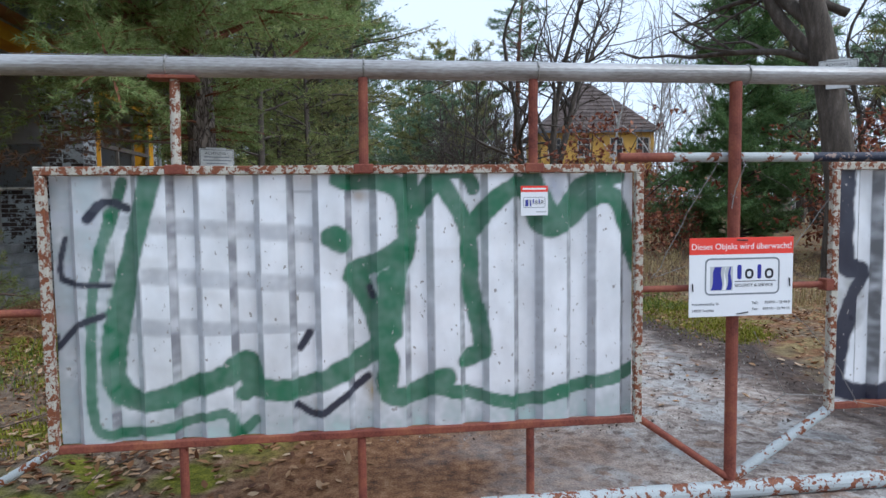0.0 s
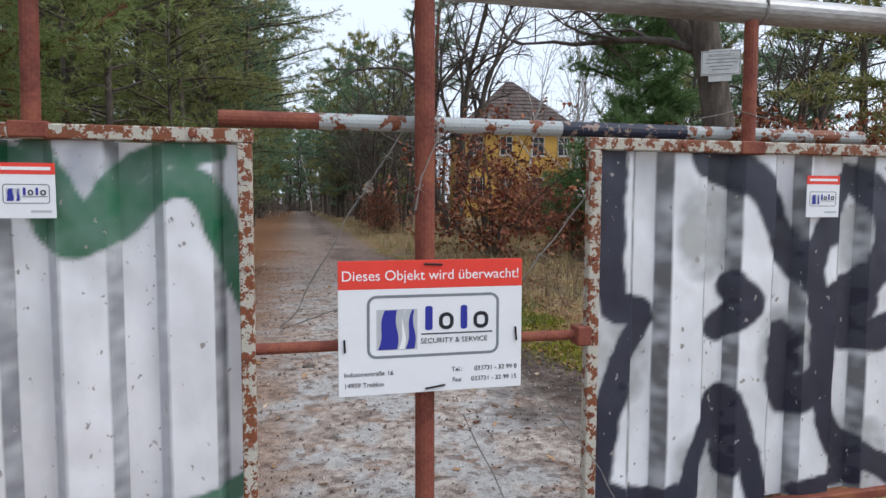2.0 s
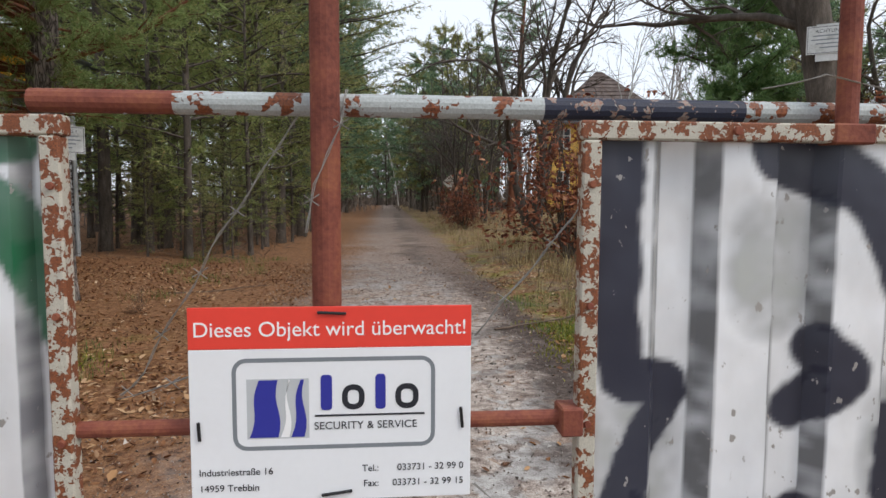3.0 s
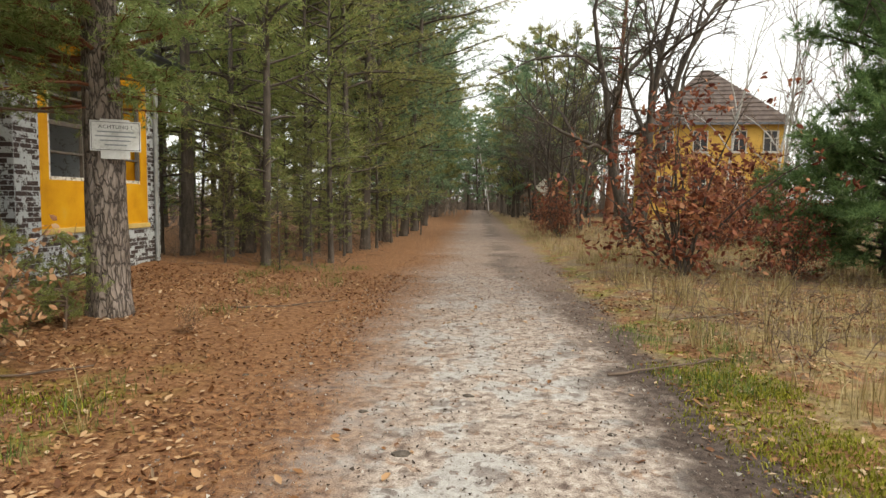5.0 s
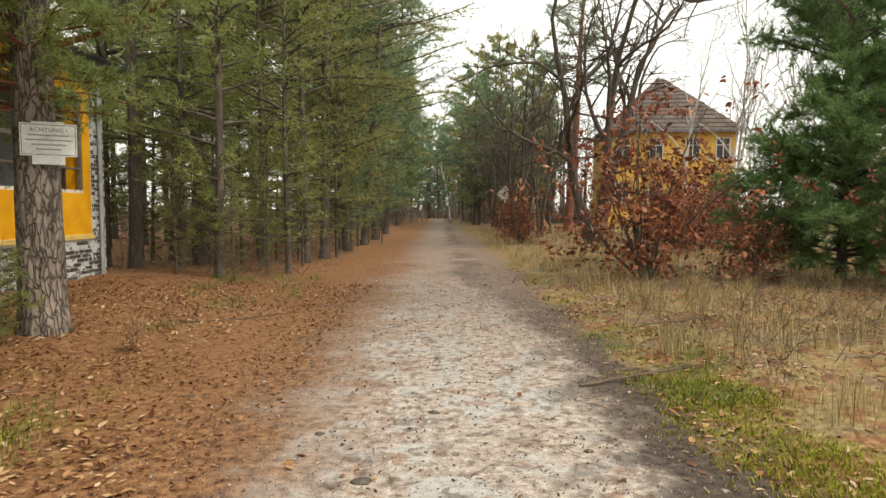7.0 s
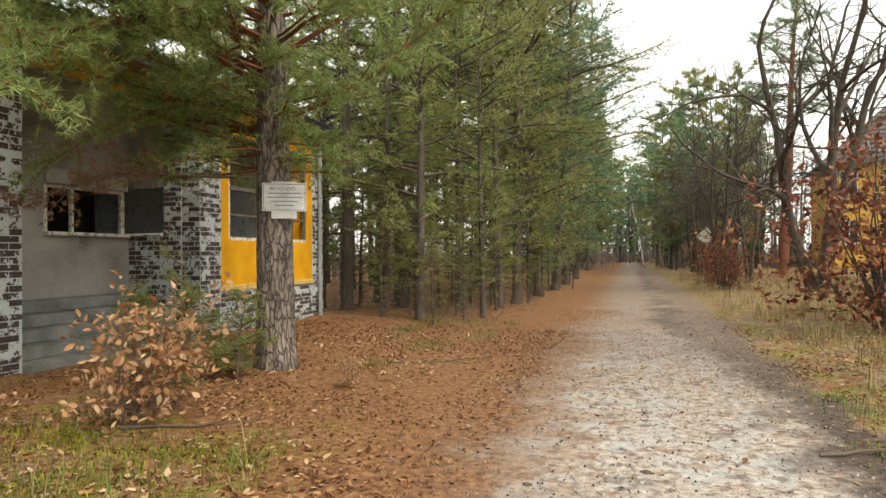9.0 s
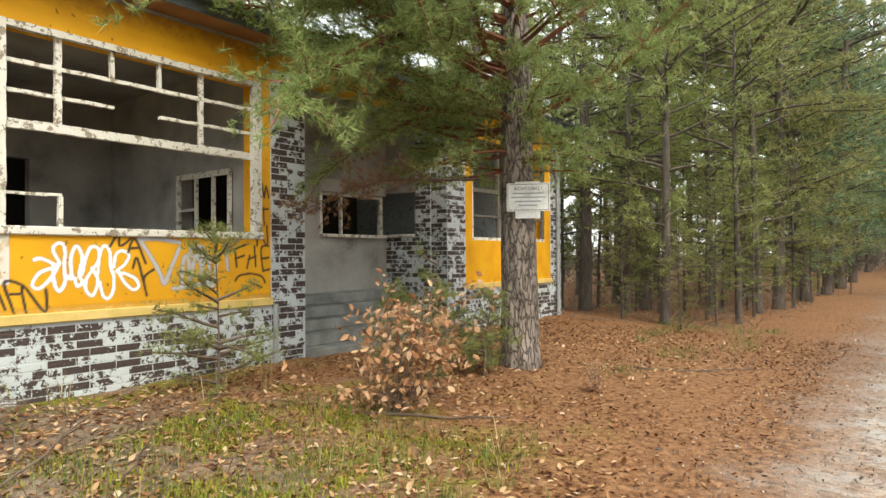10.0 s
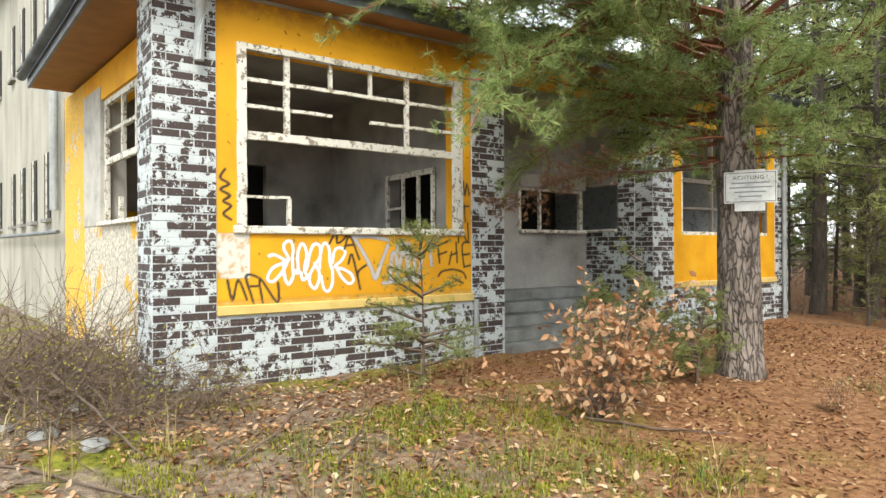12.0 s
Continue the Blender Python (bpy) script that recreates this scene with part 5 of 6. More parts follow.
pts = scatter(85000, -7, -0.7, 1.5, 20, lambda x, y: outside(x, y) and patchy(x, y, 0.5, -0.25))
a, b, c = turned(len(pts), 0.88)
ln, w = rng.uniform(0.03, 0.07, len(pts))[:, None], 0.0022
rust_needles = island_material("fallen_pine_needles", [(0.0, (0.12, 0.045, 0.018)), (0.5, (0.3, 0.12, 0.045)), (1.0, (0.45, 0.25, 0.11))], 0.8)
clods = scatter(7000, -1.6, 2.3, 0.9, 18, lambda x, y: patchy(x, y, 1.1, 0.1) or abs(x - 0.3) > 1.2)
dark_bits = island_material("damp_leaf_bits_and_bark", [(0.0, (0.03, 0.02, 0.014)), (0.5, (0.1, 0.055, 0.035)), (1.0, (0.24, 0.13, 0.07))], 0.9)
soup("track_debris", leaves(clods, 0.024, 0.7, 0.4), LEAF_FACES, dark_bits, "damp scraps of leaf and bark strewn on the track", "debris")
grit = scatter(14000, -1.7, 2.0, 0.9, 13)
a2, b2, c2 = turned(len(grit))
gs = rng.gamma(1.6, 0.0022, len(grit))[:, None] + 0.002
pebble_mat = island_material("pale_and_dark_grit", [(0.0, (0.07, 0.055, 0.048)), (0.4, (0.2, 0.165, 0.14)), (0.8, (0.4, 0.36, 0.32)), (1.0, (0.55, 0.52, 0.48))], 0.9)
soup("track_grit", np.stack([grit + a2 * gs, grit - a2 * gs * 0.6 + b2 * gs, grit - a2 * gs * 0.6 - b2 * gs, grit + c2 * gs * 0.8], 1), [(0, 1, 2), (0, 1, 3), (1, 2, 3), (2, 0, 3)], pebble_mat, "loose grey and brown grit on the track", "gravel")
soup("needle_litter", np.stack([pts - a * ln, pts + b * w, pts + a * ln], 1), [(0, 1, 2)], rust_needles, "rust coloured fallen pine needles beside the track", "needles")


def blades(points, height, lean=0.5, width=0.004):
    n = len(points)
    h = (height * rng.uniform(0.4, 1.3, n))[:, None]
    d = rng.normal(size=(n, 3)) * np.array([1, 1, 0])
    d /= np.linalg.norm(d, axis=1)[:, None] + 1e-9
    s = np.stack([-d[:, 1], d[:, 0], 0 * d[:, 0]], 1) * width
    up = np.array([0, 0, 1.0])
    le = (lean * rng.uniform(0.2, 1.4, n))[:, None]
    P = np.asarray(points) - np.array([0, 0, 0.01])
    return np.stack([P - s, P + s, P + up * h * 0.6 + d * h * le * 0.35 - s * 0.7, P + up * h * 0.6 + d * h * le * 0.35 + s * 0.7, P + up * h * (1 - 0.25 * le) + d * h * le], 1)


BLADE_FACES = [(0, 1, 3), (0, 3, 2), (2, 3, 4)]


def tufts(n, per, spread, *area, keep=None):
    c = scatter(n, *area, keep=keep)
    q = np.repeat(c, per, 0) + np.concatenate([rng.normal(size=(len(c) * per, 2)) * spread, np.zeros((len(c) * per, 1))], 1)
    return q


soup("dry_grass", blades(np.concatenate([tufts(260, 22, 0.09, 2.5, 9, 4.5, 20), tufts(520, 18, 0.16, 2.4, 12, 14, 45), tufts(26, 9, 0.05, -8, -2, 0.5, 5, keep=outside)]), 0.38, 0.55, 0.004), BLADE_FACES, straw, "tufts of bleached dry grass along the verge", "grass")
soup("green_grass", blades(np.concatenate([tufts(24, 50, 0.13, 1.9, 2.9, 5.2, 8), tufts(36, 48, 0.15, -5.0, -2.4, 2.0, 5.2), tufts(24, 60, 0.16, -4.3, -2.2, 8, 15), tufts(60, 12, 0.1, -8, 6, -2.5, 0.4, keep=lambda x, y: abs(x) > 2)]), 0.13, 0.9, 0.0028), BLADE_FACES, green_blade, "low tufts of green grass and moss beside the track", "grass")
moss_pts = np.concatenate([tufts(85, 150, 0.14, -5.2, -2.6, 1.0, 4.6), tufts(60, 110, 0.14, 1.8, 2.7, 3.2, 6.2)])
moss_blade = island_material("moss_fronds", [(0.0, (0.1, 0.11, 0.01)), (0.6, (0.22, 0.22, 0.02)), (1.0, (0.36, 0.34, 0.05))], 0.9, 0.2)
soup("moss", blades(moss_pts, 0.042, 0.8, 0.005), BLADE_FACES, moss_blade, "bright yellow green moss cushions on the verge", "moss")

# ---- trees ----
def bent(p, d, length, steps, droop=0.0, wander=0.15):
    """Points of a branch from p along d."""
    pts, p, d = [Vector(p)], Vector(p), Vector(d).normalized()
    for k in range(steps):
        d = (d + Vector((random.gauss(0, wander), random.gauss(0, wander), random.gauss(0, wander) - droop))).normalized()
        p = p + d * (length / steps)
        pts.append(p.copy())
    return pts


def tapered(r0, r1, n):
    return [r0 + (r1 - r0) * (k / (n - 1)) for k in range(n)]


def needles(tufts_, per, length, width):
    """Needle bunches: tufts_ are (place, direction)."""
    P = np.repeat(np.array([t[0] for t in tufts_]), per, 0)
    D = np.repeat(np.array([t[1] for t in tufts_]), per, 0)
    n = len(P)
    d = D * 0.75 + rng.normal(size=(n, 3)) * 0.55
    d /= np.linalg.norm(d, axis=1)[:, None]
    s = np.cross(d, rng.normal(size=(n, 3)))
    s /= np.linalg.norm(s, axis=1)[:, None] + 1e-9
    L = (length * rng.uniform(0.6, 1.25, n))[:, None]
    P = P - D * (rng.uniform(0, 0.5, n) * length)[:, None]
    return np.stack([P - s * width * 0.5, P + s * width * 0.5, P + d * L], 1)


def bough(wood, tufts_, p, d, length, r, droop, side=5, every=0.1, bare=0.25, fork=0.45, woody=1.0):
    """A pine bough with side shoots that carry needles from the share bare onwards."""
    n = max(4, int(length / 0.32))
    pts = bent(p, d, length, n, droop, 0.1)
    tube(wood, pts, tapered(r, max(0.004, r * 0.2), len(pts)), 4, False)
    for k in range(side):
        t = bare + (1 - bare) * (k + random.random()) / side
        i = min(int(t * n), n - 1)
        q = pts[i].lerp(pts[i + 1], t * n - i)
        ax = (pts[i + 1] - pts[i]).normalized()
        sd = (ax * random.uniform(0.5, 1.1) + Vector((random.gauss(0, 0.6), random.gauss(0, 0.6), random.gauss(0.05, 0.3)))).normalized()
        ln = length * fork * random.uniform(0.5, 1.1) * (1.1 - 0.6 * t)
        sp = bent(q, sd, ln, 3, droop * 0.5 - 0.03, 0.16)
        if random.random() < woody:
            tube(wood, sp[:3], tapered(max(0.004, r * 0.3), 0.003, 3), 3, False)
        for a, b in zip(sp, sp[1:]):
            m = max(1, int((b - a).length / every))
            for j in range(m):
                u = Vector((random.gauss(0, 0.04), random.gauss(0, 0.04), random.gauss(0, 0.04)))
                tufts_.append((a.lerp(b, (j + random.random()) / m) + u, ((b - a).normalized() + Vector((random.gauss(0, 0.5), random.gauss(0, 0.5), random.gauss(0.15, 0.4)))).normalized()))
    m = max(1, int(length * 0.3 / every))
    for j in range(m):
        i = n - 1 - int(j * 0.3 * n / m)
        tufts_.append((pts[i], (pts[min(i + 1, n)] - pts[i - 1]).normalized()))


def trunk_line(h, lean, sway=0.12):
    ph = random.uniform(0, 6)
    return lambda z: Vector((lean[0] * z + sway * math.sin(z * 0.5 + ph) * z / h - sway * math.sin(ph) * z / h, lean[1] * z + sway * math.cos(z * 0.4 + ph) * z / h, z))


def furrowed(bm, line, r, h, top, sides=44, step=0.045):
    """A trunk with vertical furrows and plates of bark up to the height top."""
    rings, n = [], int(top / step)
    for j in range(n + 1):
        z = -0.1 + (top + 0.1) * j / n
        rad = r * (1 - 0.88 * (max(z, 0) / h) ** 1.1 + 0.12 * math.exp(-max(z, 0) / 0.14))
        c, ring = line(max(z, 0)), []
        for k in range(sides):
            a = 2 * math.pi * k / sides
            u = Vector((math.cos(a), math.sin(a), 0))
            f = abs(noise.noise(Vector((u.x * 4.5, u.y * 4.5, z * 2.6 + 0.8 * noise.noise(Vector((u.x * 2, u.y * 2, z))))))) ** 0.6
            g = noise.noise(Vector((u.x * 9, u.y * 9, z * 7 + 5)))
            q = c + u * (rad - 0.012 + 0.022 * f + 0.006 * g)
            ring.append(bm.verts.new((q.x, q.y, z)))
        rings.append(ring)
    for a, b in zip(rings, rings[1:]):
        for k in range(sides):
            bm.faces.new((a[k], a[(k + 1) % sides], b[(k + 1) % sides], b[k]))


def outline(f, shape):
    """Share of the full bough length at the share f of the crown's height."""
    if shape != "round":
        return (1.05 - f) ** 0.55
    return (0.45 + 0.55 * min(1, f / 0.35)) * (1 - max(0, (f - 0.5) / 0.5) ** 2 * 0.8)


def pine(name, at, label, h, r, crown, spread, bark, leafy, per, length, width, step=0.45, lean=(0, 0), group="", extra=None, dead=0, every=0.1, low_bark=None, shape="cone", furrow=0.0):
    """A pine: tapered trunk, whorls of boughs from the height crown, many needles."""
    t = thing(name, at, label, "tree", group)
    line = trunk_line(h, lean)
    bm = bmesh.new()
    zs_ = [0, 0.12, 0.35, 0.8, 1.6] + list(np.linspace(2.6, h, 9)) if h > 4 else list(np.linspace(0, h, 9))
    rad = [r * (1.35 if z < 0.05 else 1.18 if z < 0.2 else 1.05 if z < 0.5 else 1 - 0.88 * (z / h) ** 1.1) for z in zs_]
    if furrow:
        furrowed(bm, line, r, h, furrow)
        zs_, rad = [z for z in zs_ if z > furrow - 0.6], rad[-len([z for z in zs_ if z > furrow - 0.6]):]
    tube(bm, [line(z) - Vector((0, 0, 0.12)) if z == 0 else line(z) for z in zs_], rad, 12, True, 0.07)
    part("trunk", bm, bark, t, smooth=True)
    wood, tf = bmesh.new(), []
    z = crown
    while z < h - 0.2:
        f = (z - crown) / (h - crown)
        for k in range(random.choice((3, 4, 4, 5) if shape != "round" else (2, 3, 3, 4))):
            a = random.uniform(0, 2 * math.pi)
            ln = spread * outline(f, shape) * (random.uniform(0.5, 1.2) if shape != "round" else random.uniform(0.35, 1.35)) * (0.75 if f < 0.06 else 1)
            bough(wood, tf, line(z + random.uniform(-0.15, 0.15)), (math.cos(a), math.sin(a), 0.15 + 0.5 * f), ln, 0.012 + 0.012 * ln, 0.02, max(3, int(ln * (4.5 if shape != "dense" else 9))) if h > 5 else int(4 + ln * 14), every, 0.25, 0.45, 0.1 if h > 5 else 1.0)
        z += step * random.uniform(0.8, 1.25)
    for k in range(dead):
        a, z = random.uniform(0, 2 * math.pi), random.uniform(0.8, crown + 1)
        tube(wood, bent(line(z), (math.cos(a), math.sin(a), random.uniform(-0.3, 0.25)), random.uniform(0.4, 1.6), 4, 0.04, 0.2), tapered(0.012, 0.003, 5), 3, False)
    if extra:
        extra(wood, tf, line)
    tagged(part("branching", wood, low_bark or bark, t), kind="stuff")
    cr = soup("crown", needles(tf, per, length, width), [(0, 1, 2)], leafy, "", "")
    tagged(cr, kind="stuff").parent = t
    return t


random.seed(11)


def big_boughs(wood, tf, line):
    """Low boughs of the pine in front of the house, reaching over the front and towards the track."""
    for z, d, ln, r, dr in ((3.9, (-0.18, -1, 0.12), 3.9, 0.055, 0.008), (3.5, (-0.1, -1, 0.08), 3.2, 0.05, 0.01), (4.4, (-0.3, -1, 0.14), 4.2, 0.055, 0.012), (4.9, (-0.12, -1, 0.12), 4.4, 0.055, 0.015),
                            (5.3, (-0.35, -1, 0.15), 4.4, 0.05, 0.02), (3.7, (-0.28, -1, 0.12), 4.3, 0.05, 0.008), (4.1, (-0.22, -1, 0.14), 4.5, 0.055, 0.01), (4.6, (-0.05, -1, 0.14), 4.2, 0.05, 0.015),
                            (5.0, (0.1, -1, 0.12), 4.2, 0.05, 0.02), (3.2, (-0.5, -0.9, 0.05), 2.2, 0.035, 0.02), (4.2, (-0.75, -0.7, 0.1), 3.0, 0.045, 0.015),
                            (4.6, (0.5, -1, 0.1), 3.2, 0.05, 0.03), (3.1, (1, 0.45, 0.42), 3.6, 0.045, -0.01), (3.9, (1, 0.1, 0.5), 3.4, 0.05, 0.0),
                            (2.8, (-0.9, -0.3, 0.05), 1.6, 0.03, 0.02), (4.2, (-1, 0.2, 0.1), 2.4, 0.04, 0.02), (5.6, (0.2, -1, 0.3), 3.8, 0.05, 0.02), (4.7, (-0.6, -1, 0.08), 3.8, 0.05, 0.015), (5.5, (-0.6, -0.8, 0.1), 4.0, 0.05, 0.02),
                            (3.3, (-1, -0.15, 0.05), 2.4, 0.04, 0.03), (3.0, (-1, 0.15, 0.0), 2.0, 0.035, 0.03), (3.7, (-1, -0.4, 0.1), 2.8, 0.045, 0.03), (2.5, (-0.8, -0.5, 0.1), 1.3, 0.025, 0.03)):
        bough(wood, tf, line(z), d, ln, r, dr, int(ln * 9), 0.035, 0.32, 0.34)
    for z, x, y, ln in ((3.1, -0.45, -1.0, 1.8), (3.4, -0.6, -0.8, 2.0), (3.1, 0.15, -1.0, 1.5), (2.75, -0.7, -0.6, 1.5), (3.6, -0.1, -1.0, 3.2), (3.7, 0.2, -1.0, 2.6), (2.6, 0.7, -0.5, 1.0), (2.9, -1.0, 0.3, 1.8), (3.4, -0.9, 0.5, 2.4), (2.5, -0.9, -0.1, 0.9)):
        bough(wood, tf, line(z), (x, y, 0.06), ln, 0.032, 0.03, int(ln * 9), 0.04, 0.35, 0.36)
    for k in range(16):
        a, z = k * 1.7 + 0.5, 2.65 + 0.085 * k
        bough(wood, tf, line(z), (math.cos(a), math.sin(a), random.uniform(-0.15, 0.15)), random.uniform(0.6, 1.25), 0.018, 0.03, 11, 0.04, 0.2, 0.45)
    for k in range(16):
        a, z = k * 2.4 + random.uniform(-0.3, 0.3), 2.45 + 0.13 * k
        bough(wood, tf, line(z), (math.cos(a), math.sin(a), random.uniform(-0.1, 0.2)), random.uniform(0.9, 1.9) + 0.02 * k, 0.022, 0.02, 13, 0.045, 0.3, 0.4)
    for z, x, y, ln in ((3.0, -0.75, -0.45, 2.6), (3.4, -0.9, -0.55, 2.9), (3.8, -0.8, -0.75, 3.2), (2.7, -0.95, -0.2, 2.1), (4.2, -0.95, -0.3, 3.0), (4.4, 0.6, -1.0, 3.6), (4.0, 0.9, -0.6, 3.0), (5.0, 0.8, -0.9, 3.8)):
        bough(wood, tf, line(z), (x, y, 0.04), ln, 0.035, 0.025, int(ln * 8), 0.045, 0.3, 0.36)


main_pine = pine("pine_tree", (-4.3, 7.6, 0.12), "large pine with furrowed grey bark beside the house, carrying a notice", 12.5, 0.25, 4.4, 2.4, pine_bark, needle_bright, 11, 0.115, 0.009, 0.95, (0.006, -0.004), "", big_boughs, 5, 0.085, pine_upper, "cone", 5.2)

# dead bough with brown needles in front of the porch
dead = thing("dead_bough", (-4.55, 7.4, 2.5), "dead pine bough with brown needles hanging before the porch", "branch")
wood, tf = bmesh.new(), []
bough(wood, tf, (0, 0, 0), (-0.55, -0.8, -0.03), 2.5, 0.02, 0.02, 22, 0.05, 0.3, 0.4)
tagged(part("branching", wood, twig_bark, dead), kind="stuff")
soup("needles", needles(tf, 20, 0.07, 0.008), [(0, 1, 2)], needle_dead, "", "").parent = dead

FIR = (8.5, 13.4, 0.03)
FOREST = "pines of the wood beside the track"
BARE, YOUNG = "tall forest pine with bare lower trunk and dead twigs", "slender young pine with green boughs and dead lower twigs"
forest = [pine("pine_tree", (-6.9, 15.2, 0.02), BARE, 14, 0.16, 3.0, 2.5, dark_bark, needle_mat, 5, 0.26, 0.036, 0.5, (0.02, 0), FOREST, None, 34, 0.16, None, "round"),
          pine("pine_tree", (-6.2, 17.4, 0.0), BARE, 16, 0.18, 3.6, 2.7, dark_bark, needle_mat, 5, 0.26, 0.036, 0.55, (-0.01, 0), FOREST, None, 38, 0.16, None, "round")]
edge = [pine("pine_tree", (-4.4, 13.6, 0.0), YOUNG, 12, 0.1, 1.3, 2.3, dark_bark, needle_mat, 5, 0.19, 0.022, 0.36, (0.012, 0), FOREST, None, 22, 0.12, None, "round"),
        pine("pine_tree", (-3.6, 21.5, 0.0), YOUNG, 14, 0.13, 1.0, 2.6, dark_bark, needle_olive, 5, 0.2, 0.025, 0.4, (0.015, 0), FOREST, None, 18, 0.13, None, "round"),
        pine("pine_tree", (-3.7, 27.5, 0.0), YOUNG, 15, 0.14, 1.2, 2.7, dark_bark, needle_blue, 5, 0.22, 0.028, 0.42, (0.02, 0), FOREST, None, 14, 0.15, None, "round")]
far = [pine("pine_tree", (-4.0, 47, 0.0), "distant pine of the wood with blue green crown", 15, 0.15, 1.4, 2.9, dark_bark, needle_blue, 4, 0.42, 0.075, 0.55, (0.02, 0), FOREST, None, 6, 0.3, None, "round"),
       pine("pine_tree", (-5.6, 52, 0.0), "distant pine of the wood with olive crown", 16, 0.16, 2.2, 2.8, dark_bark, needle_olive, 4, 0.42, 0.075, 0.6, (-0.02, 0), FOREST, None, 6, 0.3, None, "round")]
fir = pine("pine_tree", FIR, "dense green young pine behind the verge", 8.0, 0.1, 0.45, 2.3, dark_bark, needle_green, 15, 0.19, 0.016, 0.15, (0, 0), "", None, 0, 0.085, None, "dense")

random.seed(21)
spots = []


def plant(kinds, n, x0, x1, y0, y1, gap, s0, s1, keep=None):
    made = 0
    for _ in range(n * 30):
        x, y = random.uniform(x0, x1), random.uniform(y0, y1)
        if any((x - a) ** 2 + (y - b) ** 2 < gap * gap for a, b in spots) or (keep and not keep(x, y)):
            continue
        spots.append((x, y))
        s = random.uniform(s0, s1)
        c = copy_thing(random.choice(kinds), pose(x, y, lie(x, y) - 0.02, random.uniform(-2, 2), random.uniform(-2, 2), random.uniform(0, 360)))
        c.scale = (s, s, s * random.uniform(0.92, 1.1))
        made += 1
        if made >= n:
            break


spots += [(-6.9, 15.2), (-6.2, 17.4), (-4.4, 13.6), (-3.6, 21.5), (-3.7, 27.5), (-4.3, 7.6), (-4.0, 47), (-5.6, 52)]
for k, x, y, s in ((0, -5.7, 14.9, 0.85), (0, -3.3, 15.0, 0.7), (1, -3.5, 18.0, 0.8), (2, -3.5, 24.2, 0.85), (1, -3.4, 31, 0.95), (2, -3.5, 36, 0.95), (0, -3.0, 20.0, 0.5), (1, -3.1, 26.0, 0.35), (0, -2.9, 22.6, 0.3), (1, -3.0, 29.0, 0.4), (0, -2.9, 33.0, 0.5), (0, -3.4, 17.0, 0.35), (0, -5.0, 19.5, 1.05), (1, -5.0, 24, 1.0), (0, -4.3, 16.6, 0.85), (0, -8.2, 16.4, 1.0)):
    c = copy_thing(edge[k], pose(x, y, -0.02, 0, 0, random.uniform(0, 360)))
    c.scale = (s, s, s)
    spots.append((x, y))
for k, x, y, s in ((1, -3.3, 19.6, 1.05), (2, -3.1, 23.2, 1.05), (1, -3.0, 27.2, 1.1), (2, -3.0, 32, 1.15), (2, -3.1, 39, 1.15)):
    c = copy_thing(edge[k], pose(x, y, -0.02, 0, 4, 200 + y * 31))
    c.scale = (s * 1.1, s * 1.1, s)
    spots.append((x, y))
plant(forest, 7, -13, -6.2, 16.5, 30, 1.6, 0.8, 1.15)
plant(forest + edge, 5, -15, -4.6, 20, 36, 1.7, 0.85, 1.2)
plant(far, 12, -16, -4.2, 34, 60, 1.9, 0.85, 1.2)
plant(far, 12, -6.0, -3.6, 40, 100, 3.0, 0.9, 1.2)
plant(far, 6, -30, -14, 10, 40, 3.0, 0.9, 1.3)
plant(far, 5, 6.5, 16, 56, 100, 3.5, 0.9, 1.2, lambda x, y: x / y < 0.2)
plant(far, 8, -16, 18, 105, 150, 3.0, 0.9, 1.3)
# unseen pines behind the camera, added to darken what the gate sheets reflect
plant(far, 5, -16, 18, -34, -20, 5.0, 0.9, 1.2)
plant(far, 6, 14, 28, 22, 38, 4.0, 0.8, 1.0, lambda x, y: x / y > 0.68)
for x, y, s in ((13.2, 9.5, 0.8), (17.0, 14.5, 0.9), (20.0, 9.0, 1.0)):
    c = copy_thing(far[1], pose(x, y, 0, 0, 0, x * 40))
    c.scale = (s, s, s)
for k, (x, y, s) in enumerate(((-1.6, 112, 1.1), (0.4, 118, 1.2), (2.2, 113, 1.1), (4.4, 108, 1.1), (6.5, 112, 1.2), (4.2, 90, 0.8), (7.5, 50, 0.8), (6.4, 44, 0.85), (4.9, 52, 0.95), (6.0, 58, 1.1), (4.4, 66, 1.0), (3.6, 61, 1.05), (3.8, 71, 1.15), (3.3, 82, 1.2), (3.2, 95, 1.2))):
    c = copy_thing(far[k % 2], pose(x, y, 0, 0, 0, k * 77))
    c.scale = (s, s, s)
for k, (x, y, s) in enumerate(((-5.2, 15.6, 0.35), (-4.0, 15.2, 0.3), (-6.4, 18.5, 0.4), (-3.9, 18.8, 0.3), (-5.6, 20.5, 0.4), (-7.6, 17.6, 0.4), (-9.0, 20, 0.5), (-3.9, 13.0, 0.16), (-5.0, 17.0, 0.38), (-4.4, 18.2, 0.33), (-6.0, 16.3, 0.36), (-5.3, 13.6, 0.24), (-3.6, 14.4, 0.26), (-4.0, 20.6, 0.4), (-3.5, 23.8, 0.36), (-7.4, 19.0, 0.42))):
    c = copy_thing(edge[k % 2], pose(x, y, 0, 0, 0, k * 77))
    c.scale = (s, s, s)


